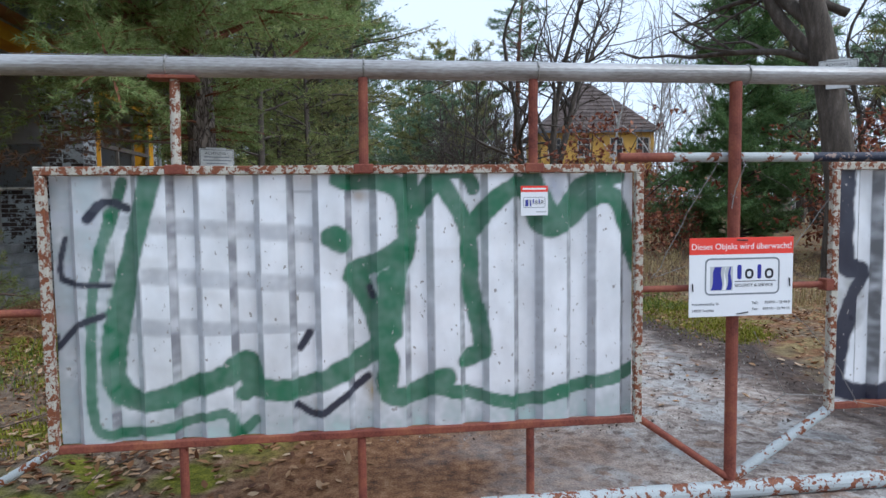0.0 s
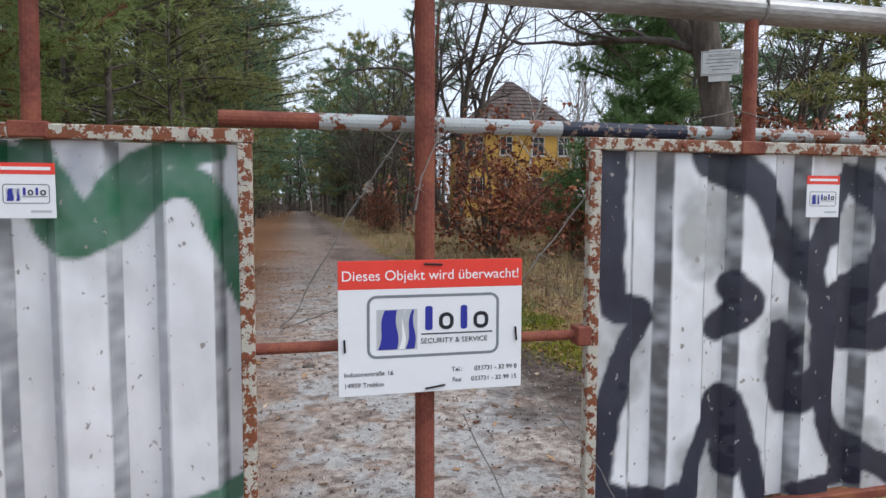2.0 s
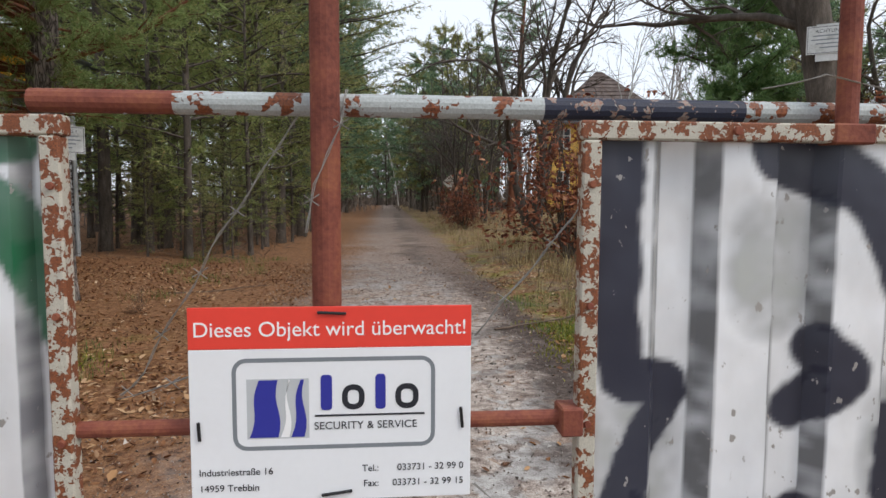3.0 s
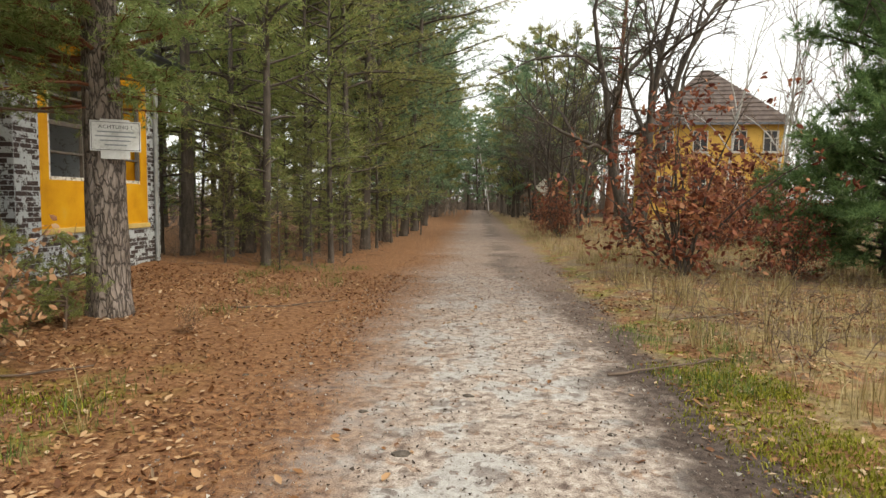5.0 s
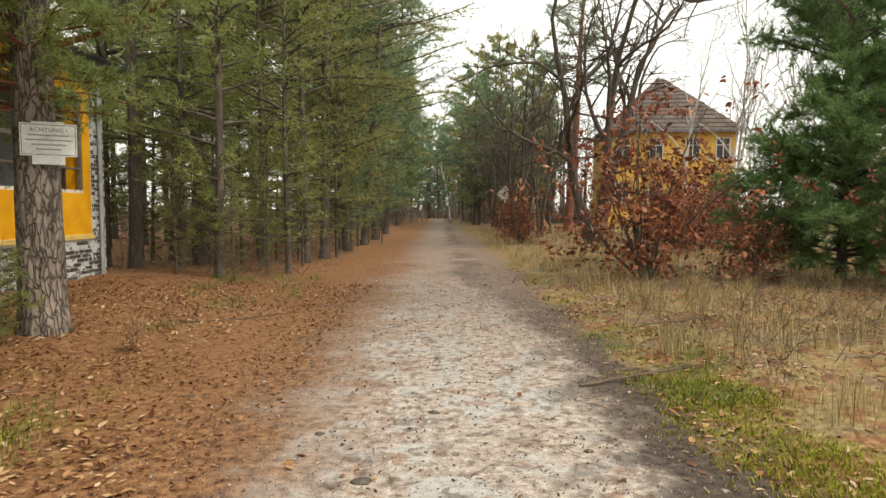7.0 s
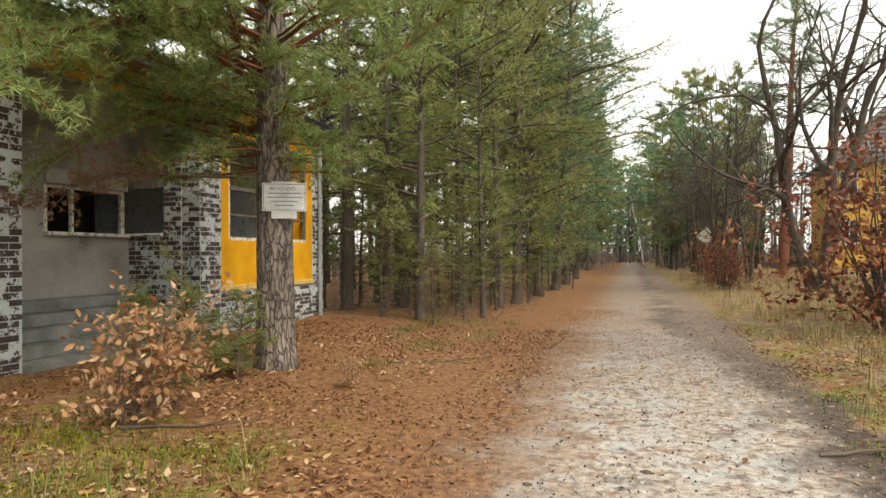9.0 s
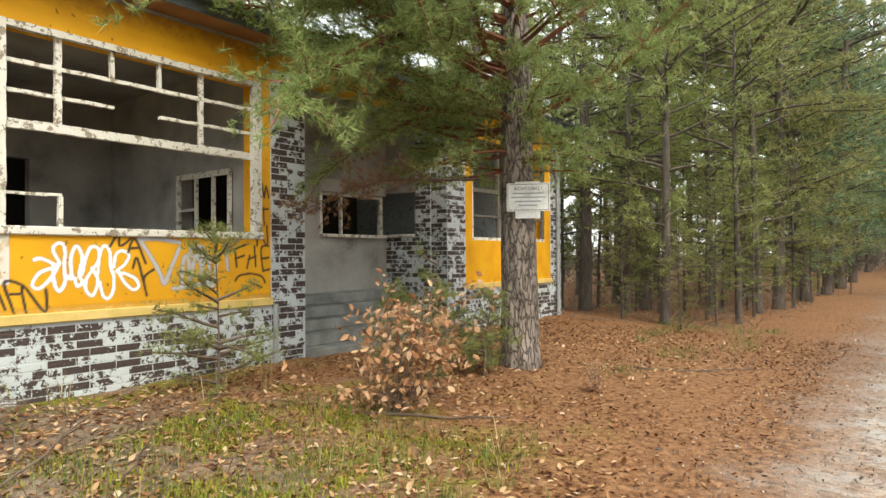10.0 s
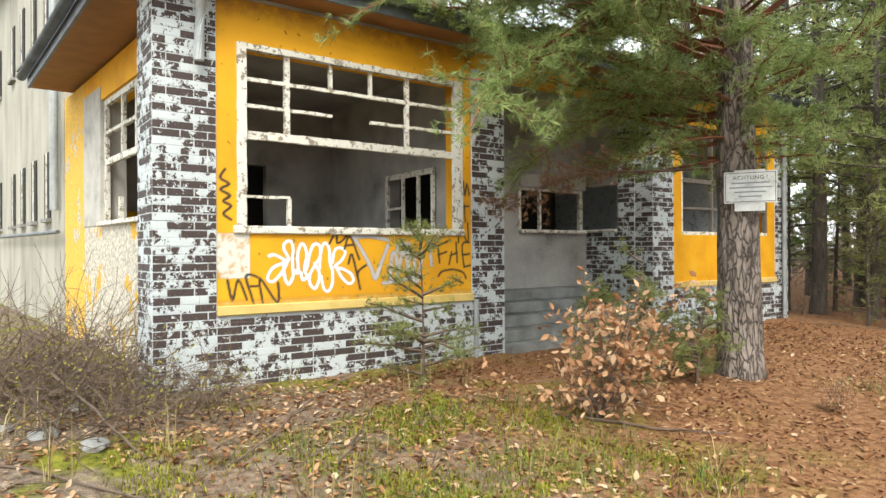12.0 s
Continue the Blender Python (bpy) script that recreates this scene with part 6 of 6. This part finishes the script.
def bare_tree(name, at, label, h, r, bark, levels=4, stems=1, lean=0.1, group="", spread=0.9, twig=0.004, low=0.25, droop=0.0, seed=1, limbs=()):
    """A leafless tree: stems that fork into limbs and fine twigs."""
    random.seed(seed)
    t = thing(name, at, label, "tree", group)
    trunk, fine = bmesh.new(), bmesh.new()

    def grow(p, d, ln, rad, lv):
        n = 5 if lv < 2 else 4
        pts = bent(p, d, ln, n, droop * lv * 0.3, 0.1 + 0.05 * lv)
        tube(trunk if lv < 2 else fine, pts, tapered(rad, max(twig * 0.6, rad * 0.45), n + 1), (10, 7, 4, 3, 3)[min(lv, 4)], False, 0.05 if lv < 2 else 0)
        if lv >= levels:
            return
        for k in range((5, 4, 4, 2)[min(lv, 3)]):
            u = low + (1 - low) * (k + random.random()) / 5
            i = min(int(u * n), n - 1)
            q = pts[i].lerp(pts[i + 1], u * n - i)
            ax = (pts[i + 1] - pts[i]).normalized()
            sd = (ax + Vector((random.gauss(0, spread), random.gauss(0, spread), random.gauss(0.1, spread * 0.5)))).normalized()
            grow(q, sd, ln * random.uniform(0.4, 0.68), max(twig, rad * (0.62 - 0.3 * u)), lv + 1)
        if lv < 2:
            grow(pts[-1], (pts[-1] - pts[-2]), ln * 0.6, max(twig, rad * 0.45), lv + 1)
    for s in range(stems):
        a = 2 * math.pi * (s + random.random() * 0.5) / stems
        o = Vector((math.cos(a), math.sin(a), 0)) * (r * 0.9 if stems > 1 else 0)
        tube(trunk, [o - Vector((0, 0, 0.15)), o + Vector((0, 0, 0.12)), o + Vector((0, 0, 0.3))], [r * 1.4, r * 1.15, r], 10, False, 0.08)
        grow(o + Vector((0, 0, 0.25)), Vector((math.cos(a) * lean, math.sin(a) * lean, 1)), h * 0.55, r, 0)
    for z, d, ln, rr in limbs:
        grow(Vector((0, 0, z)), Vector(d), ln, rr, 1)
    part("trunk", trunk, bark, t, smooth=True)
    tagged(part("twigwork", fine, bark if bark is not birch_bark else twig_bark, t), kind="stuff")
    return t


stem_tree = bare_tree("bare_tree", (6.4, 25.5, 0.0), "leafless many stemmed tree with dark curving limbs", 13, 0.22, dark_bark, 4, 3, 0.22, "", 0.75, 0.008, 0.35, 0.02, 5)
oak = bare_tree("bare_tree", (6.3, 6.95, 0.0), "thick mossy old oak trunk with heavy limbs, carrying a notice", 12, 0.3, dark_bark, 4, 1, 0.03, "", 0.8, 0.006, 0.45, 0.0, 8, ((3.7, (-1, 0.9, 0.75), 2.6, 0.08), (4.6, (-0.8, 0.4, 0.8), 2.6, 0.08)))
grey_tree = bare_tree("bare_tree", (3.9, 31.0, 0.0), "slender grey leafless tree behind the verge", 9.5, 0.09, dark_bark, 4, 2, 0.12, "leafless trees along the verge", 0.7, 0.007, 0.25, 0.0, 13)
birch = bare_tree("birch_tree", (14.5, 38.0, 0.0), "leafless birch with a pale slender trunk", 15, 0.11, birch_bark, 3, 1, 0.05, "birches near the far house", 0.45, 0.007, 0.35, 0.05, 17)
tall_pine = pine("pine_tree", (8.6, 41.5, 0.0), "tall pine with pale straight trunk and high crown", 19, 0.3, 9.5, 3.0, pine_upper, needle_blue, 9, 0.3, 0.035, 0.6, (0.05, 0), "", None, 4, 0.22)
random.seed(31)
for ob, places in ((grey_tree, ((7.0, 39), (5.4, 48), (6.2, 54), (4.8, 44), (7.6, 58), (5.0, 66), (4.2, 42), (4.6, 52), (4.0, 60), (5.6, 34), (5.2, 36), (6.6, 46), (3.8, 75), (-1.0, 118), (1.5, 112), (4.0, 100))), (birch, ((19.6, 43), (17.4, 37.5), (19, 40.5), (23.5, 44), (21, 36), (24.5, 40), (27, 46), (2.0, 105), (0.3, 120), (28, 38), (20.5, 31), (25, 50))), (stem_tree, ((26, 33), (11, 64), (19, 20)))):
    for x, y in places:
        s = random.uniform(0.8, 1.15)
        copy_thing(ob, pose(x, y, 0, 0, 0, random.uniform(0, 360))).scale = (s, s, s)


copy_thing(grey_tree, pose(-2.35, 28.3, 0, 0, 6, 40)).scale = (0.28, 0.28, 0.28)


def leafy_shrub(name, at, label, h, w, leaf, size, count, bark, seed, stems=6, group="", flat=0.1):
    random.seed(seed)
    t = thing(name, at, label, "shrub", group)
    bm, tips = bmesh.new(), []
    for s in range(stems):
        a = random.uniform(0, 2 * math.pi)
        lean = random.uniform(0.1, 1.0) * w / h
        pts = bent((0.06 * math.cos(a), 0.06 * math.sin(a), -0.05), (math.cos(a) * lean * 0.6, math.sin(a) * lean * 0.6, 1), h * random.uniform(0.6, 1.0), 8, 0.0, 0.1)
        tube(bm, pts, tapered(0.006 + 0.006 * h, 0.004, 9), 5, False)
        for k in range(10):
            i = random.randint(1, 7)
            d = Vector((random.gauss(0, 1), random.gauss(0, 1), random.gauss(0.15, 0.3)))
            sp = bent(pts[i], d, w * random.uniform(0.2, 0.55) * (1.15 - 0.09 * i), 5, 0.0, 0.2)
            tube(bm, sp, tapered(0.005, 0.002, 6), 3, False)
            tips += [sp[2].lerp(sp[3], random.random()), sp[3].lerp(sp[4], random.random()), sp[4].lerp(sp[5], random.random()), sp[5]]
            for q in range(2):
                tw = bent(sp[random.randint(1, 4)], Vector((random.gauss(0, 1), random.gauss(0, 1), random.gauss(0.1, 0.4))), w * 0.2, 3, 0, 0.2)
                tube(bm, tw, tapered(0.003, 0.0015, 4), 3, False)
                tips += tw[1:]
    tagged(part("stem_work", bm, bark, t), kind="stuff")
    tp = np.array([tuple(p) for p in tips])
    P = tp[rng.integers(0, len(tp), count)] + rng.normal(size=(count, 3)) * 0.045
    soup("foliage", leaves(P, size, flat, 0.35), LEAF_FACES, leaf, "", "", "stuff").parent = t
    return t


oak_shrub = leafy_shrub("oak_shrub", (4.4, 13.3, 0.05), "young oak still holding its copper brown leaves", 4.5, 4.2, copper_leaf, 0.13, 3000, dark_bark, 41, 13, "young oaks with copper leaves")
for x, y, s, a in ((6.4, 12.9, 0.45, 80), (9.6, 10.2, 0.9, 200), (11.5, 12.0, 0.95, 20), (4.3, 36, 0.7, 140), (3.7, 27.5, 0.6, 50), (13, 9, 1.0, 300), (8.0, 21.0, 0.6, 10), (8.2, 7.6, 0.75, 130), (15.5, 12, 1.1, 30), (9.4, 23.5, 0.8, 70), (11.4, 27, 1.0, 190), (13.6, 30.5, 1.0, 250)):
    copy_thing(oak_shrub, pose(x, y, 0.03, 0, 0, a)).scale = (s, s, s)
beech = leafy_shrub("beech_shrub", (-4.1, 4.9, 0.12), "small beech bush with curled tan leaves by the porch", 1.6, 1.8, tan_leaf, 0.078, 1050, twig_bark, 43, 7)
copy_thing(beech, pose(-3.0, 7.0, 0.06, 0, 0, 90)).scale = (0.25, 0.25, 0.25)


def sapling(at, h, seed, label="small pine sapling with sparse whorls of green needles"):
    random.seed(seed)
    return pine("pine_sapling", at, label, h, 0.014, 0.12, h * 0.42, twig_bark, needle_mat, 14, 0.06, 0.005, h * 0.13, (0.02, 0), "pine saplings by the house", None, 0, 0.05)


sapling((-5.95, 4.3, 0.13), 1.7, 3)
sapling((-4.75, 6.5, 0.13), 1.5, 5)
sapling((-4.3, 6.75, 0.13), 1.1, 15)
sapling((-4.35, 5.6, 0.13), 0.8, 6)
sapling((-5.3, 6.4, 0.13), 1.1, 9)


def far_woods(name, rows, seed, label):
    """The woods that close the view, as one object: slim trunks with fans of twigs."""
    random.seed(seed)
    bm = bmesh.new()
    for x0, x1, y0, y1, n in rows:
        for k in range(n):
            x, y, h = random.uniform(x0, x1), random.uniform(y0, y1), random.uniform(8, 15)
            pts = bent((x, y, -0.2), (random.gauss(0, 0.05), random.gauss(0, 0.05), 1), h, 4, 0, 0.04)
            tube(bm, pts, tapered(random.uniform(0.08, 0.2), 0.03, 5), 4, False)
            for q in range(16):
                i = random.randint(1, 3)
                p = pts[i].lerp(pts[i + 1], random.random())
                tube(bm, bent(p, (random.gauss(0, 1), random.gauss(0, 1), random.uniform(0.4, 1.6)), h * random.uniform(0.12, 0.3), 3, 0, 0.2), tapered(0.035, 0.012, 4), 3, False)
            for q in range(12):
                tube(bm, bent((x + random.gauss(0, 1.5), y + random.gauss(0, 1.5), 0), (random.gauss(0, 0.4), random.gauss(0, 0.4), 1), random.uniform(1.5, 4), 3, 0, 0.15), tapered(0.04, 0.015, 4), 3, False)
    tagged(link_mesh(name, bm, far_bark), label, "woods", kind="stuff")


far_bark = plain("hazy_grey_brown_bark", (0.2, 0.165, 0.14), 0.95, 0.2)
far_woods("far_woods", ((-14, 22, 108, 150, 90), (-60, -14, 45, 120, 60), (14, 70, 66, 110, 120), (34, 60, 5, 60, 45), (12, 22, 66, 100, 25), (-8, -3.2, 55, 108, 26), (4, 9, 62, 108, 40), (-40, -15, 14, 45, 40)), 71, "hazy leafless woods closing the view")


far_leaf = island_material("hazy_brown_undergrowth", [(0.0, (0.13, 0.095, 0.07)), (0.6, (0.22, 0.175, 0.135)), (1.0, (0.3, 0.26, 0.19))], 0.9, 0.2)
low = np.concatenate([np.stack([rng.uniform(a, b, n), rng.uniform(c, d, n), rng.gamma(1.6, 0.9, n)], 1) for a, b, c, d, n in ((-14, 22, 112, 140, 2600), (16, 80, 68, 100, 4200), (34, 60, 10, 66, 2600), (-50, -16, 16, 100, 3600), (4.5, 10, 60, 108, 700), (-9, -4, 60, 108, 700))])
soup("far_undergrowth", leaves(low, 0.55, 0.0, 0.4), LEAF_FACES, far_leaf, "hazy brown undergrowth closing the view below the far trees", "undergrowth")


# ---- thicket, sticks, stones ----
def thicket(name, x0, x1, y0, y1, n, h, leafy, seed, label):
    random.seed(seed)
    bm, tips = bmesh.new(), []
    for k in range(n):
        x, y = random.uniform(x0, x1), random.uniform(y0, y1)
        d = Vector((random.gauss(0.1, 0.7), random.gauss(0, 0.7), random.uniform(0.3, 1.2)))
        pts = bent((x, y, lie(x, y) - 0.02), d, h * random.uniform(0.5, 1.3), 7, 0.09, 0.2)
        tube(bm, pts, tapered(0.0065, 0.002, 8), 3, False)
        tips += [pts[3], pts[5], pts[6]]
        for q in range(3):
            tube(bm, bent(pts[random.randint(2, 5)], (random.gauss(0, 1), random.gauss(0, 1), random.gauss(0.2, 0.5)), h * 0.3, 3, 0.03, 0.2), tapered(0.003, 0.001, 4), 3, False)
    t = link_mesh(name, bm, twig_bark)
    tagged(t, label, "bush", kind="stuff")
    if leafy:
        tp = np.array([tuple(p) for p in tips])
        lf = island_material("small_yellow_green_leaves", [(0.0, (0.12, 0.13, 0.02)), (0.6, (0.3, 0.28, 0.05)), (1.0, (0.42, 0.36, 0.1))], 0.7, 0.3)
        soup("foliage", leaves(tp[rng.integers(0, len(tp), leafy)] + rng.normal(size=(leafy, 3)) * 0.05, 0.03, 0.2), LEAF_FACES, lf, "small yellow green leaves on the bramble thicket", "leaves")
    return t


thicket("bramble_thicket", -9.0, -6.6, -0.6, 1.7, 620, 1.35, 2600, 51, "tangled grey bramble thicket against the house corner")
thicket("bramble_thicket", -7.0, -5.6, 0.9, 2.3, 170, 0.95, 900, 52, "tangled grey bramble thicket against the house corner")
thicket("dry_brush", -6.5, -3.0, 0.9, 3.6, 60, 0.45, 0, 53, "thin dead stems standing in the leaf litter")
thicket("dry_brush", -6.5, -4.2, -1.2, 0.3, 110, 0.8, 0, 54, "thin dead stems standing in the leaf litter")
thicket("dry_brush", 2.6, 8.0, 5.5, 13.0, 420, 0.6, 0, 55, "thin dead stems standing in the dry grass")
thicket("dry_brush", -8.5, -2.8, 13.0, 24.0, 340, 1.1, 0, 56, "thin dead stems under the pines")
thicket("dry_brush", -26.0, -5.0, 24.0, 50.0, 420, 2.6, 0, 58, "grey understorey stems beneath the pines")
thicket("dry_brush", 3.0, 9.0, 24.0, 50.0, 200, 1.5, 0, 57, "thin dead stems standing along the verge")


def stick(p, q, r, seed, fork=2):
    random.seed(seed)
    t = thing("fallen_stick", (p[0], p[1], lie(p[0], p[1])), "bare fallen stick lying on the leaf litter", "stick", "fallen sticks")
    bm = bmesh.new()
    d = Vector((q[0] - p[0], q[1] - p[1], 0))
    n = 8
    pts = [d * (k / n) + Vector((random.gauss(0, 0.012), random.gauss(0, 0.012), r + (p[2] + (q[2] - p[2]) * k / n) + lie(p[0] + d.x * k / n, p[1] + d.y * k / n) - lie(p[0], p[1]))) for k in range(n + 1)]
    tube(bm, pts, tapered(r, r * 0.4, n + 1), 6)
    for k in range(fork):
        tube(bm, bent(pts[random.randint(3, 7)], d.normalized() + Vector((random.gauss(0, 0.5), random.gauss(0, 0.5), 0.15)), d.length * 0.3, 4, 0.05, 0.1), tapered(r * 0.5, r * 0.2, 5), 4)
    part("wood", bm, twig_bark, t)


stick((1.38, 5.73, 0.0), (2.5, 6.15, 0.06), 0.014, 61, 3)
stick((-6.9, 0.95, 0.3), (-5.0, 1.4, 0.0), 0.014, 62, 1)
stick((-4.3, 4.6, 0.0), (-3.2, 5.5, 0.01), 0.016, 63, 1)
stick((-4.6, 1.9, 0.0), (-5.7, 3.4, 0.3), 0.01, 64, 2)
stick((-5.6, 0.4, 0.0), (-3.9, 1.6, 0.02), 0.012, 65, 1)
stick((-3.2, 8.6, 0.0), (-1.8, 9.4, 0.01), 0.012, 66, 2)
stick((2.6, 8.2, 0.0), (4.0, 8.8, 0.02), 0.013, 67, 2)
stick((-4.2, 2.5, 0.0), (-3.9, 2.6, 0.5), 0.009, 68, 2)


def stone(x, y, w, seed):
    random.seed(seed)
    bm = bmesh.new()
    bmesh.ops.create_icosphere(bm, subdivisions=2, radius=1)
    for v in bm.verts:
        k = 1 + 0.25 * noise.noise(v.co * 1.3 + Vector((seed, 0, 0)))
        v.co = Vector((v.co.x * w * k, v.co.y * w * 0.7 * k, v.co.z * w * 0.28 * k))
    ob = link_mesh("stone", bm, concrete)
    ob.location = (x, y, lie(x, y) + w * 0.12)
    tagged(ob, "flat mossy grey stone lying in the leaves", "stone", "stones by the house")


for k, (x, y, w) in enumerate(((-6.0, 0.85, 0.16), (-6.3, 0.6, 0.12), (-5.5, 1.15, 0.15), (-6.7, 1.15, 0.13), (-5.2, 0.5, 0.1))):
    stone(x, y, w, k + 3)
for k, (x, y, w) in enumerate(((-0.25, 3.87, 0.06), (0.14, 5.05, 0.045), (-1.8, 5.45, 0.03), (-0.62, 4.6, 0.035), (1.1, 4.3, 0.03))):
    bm = bmesh.new()
    bmesh.ops.create_icosphere(bm, subdivisions=2, radius=1)
    for v in bm.verts:
        q = 1 + 0.5 * noise.noise(v.co * 2 + Vector((k, 0, 0)))
        v.co = Vector((v.co.x * w * q, v.co.y * w * 0.7 * q, v.co.z * w * 0.3 * q))
    ob = link_mesh("soil_clod", bm, dark_bark)
    ob.location = (x, y, lie(x, y) + 0.004)
    tagged(ob, "small dark clod of soil lying on the track", "clod", "clods on the track")


# ---- notices on the trees, sign by the track ----
stained_board = material("weathered_white_board", [(0.3, (0.3, 0.3, 0.27)), (0.48, (0.56, 0.57, 0.56)), (0.7, (0.68, 0.69, 0.69))], 7, 0.6, 0.15, fine=50)


def notice(at, turn, w, h, label):
    t = thing("notice_board", at, label, "sign", "notices on the trees", turn=turn)
    part("board", boxed(-w / 2, -0.006, 0, w / 2, 0, h), stained_board, t)
    part("backing_board", boxed(-w * 0.3, 0.001, -0.09, w * 0.28, 0.006, h + 0.02), stained_board, t)
    part("border", ring_shape(-w / 2 + 0.012, 0.012, w / 2 - 0.012, h - 0.012, 0.004, 0.006, -0.0075), print_dark, t)
    letters("ACHTUNG !", 0.062, print_dark, t, (0, -0.0075, h - 0.09), 1.05, align="CENTER")
    for k in range(4):
        ww = w * (0.36, 0.4, 0.3, 0.22)[k]
        part("caption_bar", flat_shape([(-ww, h - 0.135 - 0.05 * k), (ww, h - 0.135 - 0.05 * k), (ww, h - 0.12 - 0.05 * k), (-ww, h - 0.12 - 0.05 * k)], -0.0075), print_grey, t)
    return t


notice((-4.06, 7.41, 2.06), 28, 0.53, 0.35, "white warning notice fixed to the pine trunk")
notice((5.85, 6.58, 3.38), -30, 0.55, 0.36, "white warning notice fixed to the oak trunk")

rhomb = thing("track_sign", (4.09, 37.85, 0.0), "pale rhombic board on a thin post beside the track", "sign")
part("post", pipe((0, 0, -0.1), (0, 0, 2.0), 0.03, 8), rust, rhomb)
bm = boxed(-0.36, -0.01, -0.36, 0.36, 0.01, 0.36)
bm.transform(Matrix.Translation((0, -0.04, 2.43)) @ Matrix.Rotation(radians(45), 4, "Y"))
part("board", bm, plain("weathered_pale_board", (0.55, 0.53, 0.46), 0.7), rhomb)


# ---- houses among the trees ----
roof_tiles = material("weathered_roof_tiles", [(0.3, (0.06, 0.045, 0.04)), (0.55, (0.13, 0.1, 0.09)), (0.75, (0.2, 0.17, 0.15))], 2, 0.9, 0.5)
pale_frame = plain("pale_window_frame", (0.5, 0.48, 0.44), 0.7)
glass_dark = plain("dark_window_opening", (0.03, 0.032, 0.036), 0.3, 0.0)
house_ochre = material("pale_ochre_render", [(0.3, (0.42, 0.24, 0.05)), (0.6, (0.62, 0.38, 0.09)), (0.8, (0.66, 0.5, 0.24))], 0.7, 0.9, 0.2)


def villa(at, turn, w, d, eave, ridge, wins, label):
    t = thing("villa", at, label, "house", turn=turn)
    part("wall", boxed(-w / 2, 0, -0.2, w / 2, d, eave), house_ochre, t)
    bm = bmesh.new()
    o = 0.6
    v = [bm.verts.new(p) for p in ((-w / 2 - o, -o, eave), (w / 2 + o, -o, eave), (w / 2 + o, d + o, eave), (-w / 2 - o, d + o, eave), (-w * 0.03, d * 0.5, ridge), (w * 0.03, d * 0.5, ridge))]
    for f in ((0, 1, 5, 4), (1, 2, 5), (2, 3, 4, 5), (3, 0, 4), (3, 2, 1, 0)):
        bm.faces.new([v[i] for i in f])
    roof = part("roof", bm, roof_tiles, t, "dark weathered hipped tile roof")
    rows = int((ridge - eave) / 0.42)
    for k in range(rows):
        u = (k + 0.5) / rows
        x0, x1 = -(w / 2 + o) * (1 - u) - w * 0.03 * u, (w / 2 + o) * (1 - u) + w * 0.03 * u
        y, z = -o + (d * 0.5 + o) * u, eave + (ridge - eave) * u
        bm = boxed(x0, -0.04, -0.03, x1, 0.04, 0.04)
        bm.transform(Matrix.Translation((0, y - 0.02, z + 0.02)))
        part("tile_course", bm, roof_tiles, roof)
    part("eaves_board", boxed(-w / 2 - o, -o - 0.02, eave - 0.22, w / 2 + o, -o + 0.05, eave), dark_zinc, t)
    for x, z, ww, hh in wins:
        win = part("window", boxed(x - ww / 2, -0.03, z, x + ww / 2, -0.004, z + hh), glass_dark, t)
        for a in (-ww / 2, -0.04, ww / 2 - 0.08):
            part("frame", boxed(x + a, -0.07, z, x + a + 0.08, -0.031, z + hh), pale_frame, win)
        for b in (0, hh * 0.62, hh - 0.08):
            part("frame", boxed(x - ww / 2 + 0.081, -0.065, z + b, x + ww / 2 - 0.081, -0.031, z + b + 0.08), pale_frame, win)
        part("sill", boxed(x - ww / 2 - 0.1, -0.16, z - 0.12, x + ww / 2 + 0.1, -0.004, z - 0.02), pale_frame, win)
    return t


villa((21.7, 59.0, 0.0), -6, 11.5, 10, 8.9, 14.6, [(x, z, 1.3, 1.9) for x in (-4.4, -1.4, 1.9, 4.6) for z in (6.3, 2.2)], "two storey ochre villa with a dark hipped roof behind trees")
villa((29.5, 16.0, 0.0), -58, 14, 9, 9.0, 13, [(x, z, 1.2, 1.8) for x in (-5, -2.2, 0.8, 3.6) for z in (5.0, 1.6)], "two storey ochre villa half hidden by shrubs")

# ---- bricks, laid last ----
random.seed(77)
for w, y0, y1, z0, z1, single, fr in brick_jobs:
    fr = fr or Matrix.Identity(4)
    rest = []
    row, z = 0, z0 + 0.008
    while z + 0.07 < z1:
        y = y0 + 0.004 - (0.131 if row % 2 else 0)
        while y < y1 - 0.05:
            a, b = max(y, y0 + 0.004), min(y + 0.25, y1 - 0.004)
            if b - a > 0.05:
                m = fr @ Matrix.Translation((FX + random.uniform(-0.002, 0.002), (a + b) / 2, z))
                k = min(BRICKS, key=lambda q: abs(q - (b - a)))
                sc = Matrix.Diagonal((1, (b - a) / k, 1, 1))
                if single:
                    ob = new("brick", BRICKS[k])
                    ob.parent = w
                    ob.matrix_local = m @ sc
                else:
                    rest.append((BRICKS[k], m @ sc))
            y += LONG
        row += 1
        z += COURSE
    if rest:
        bm = bmesh.new()
        for me_, m in rest:
            n0 = len(bm.verts)
            bm.from_mesh(me_)
            bm.verts.ensure_lookup_table()
            for v in bm.verts[n0:]:
                v.co = m @ v.co
        tagged(part("brickwork", bm, old_brick, w), kind="stuff")
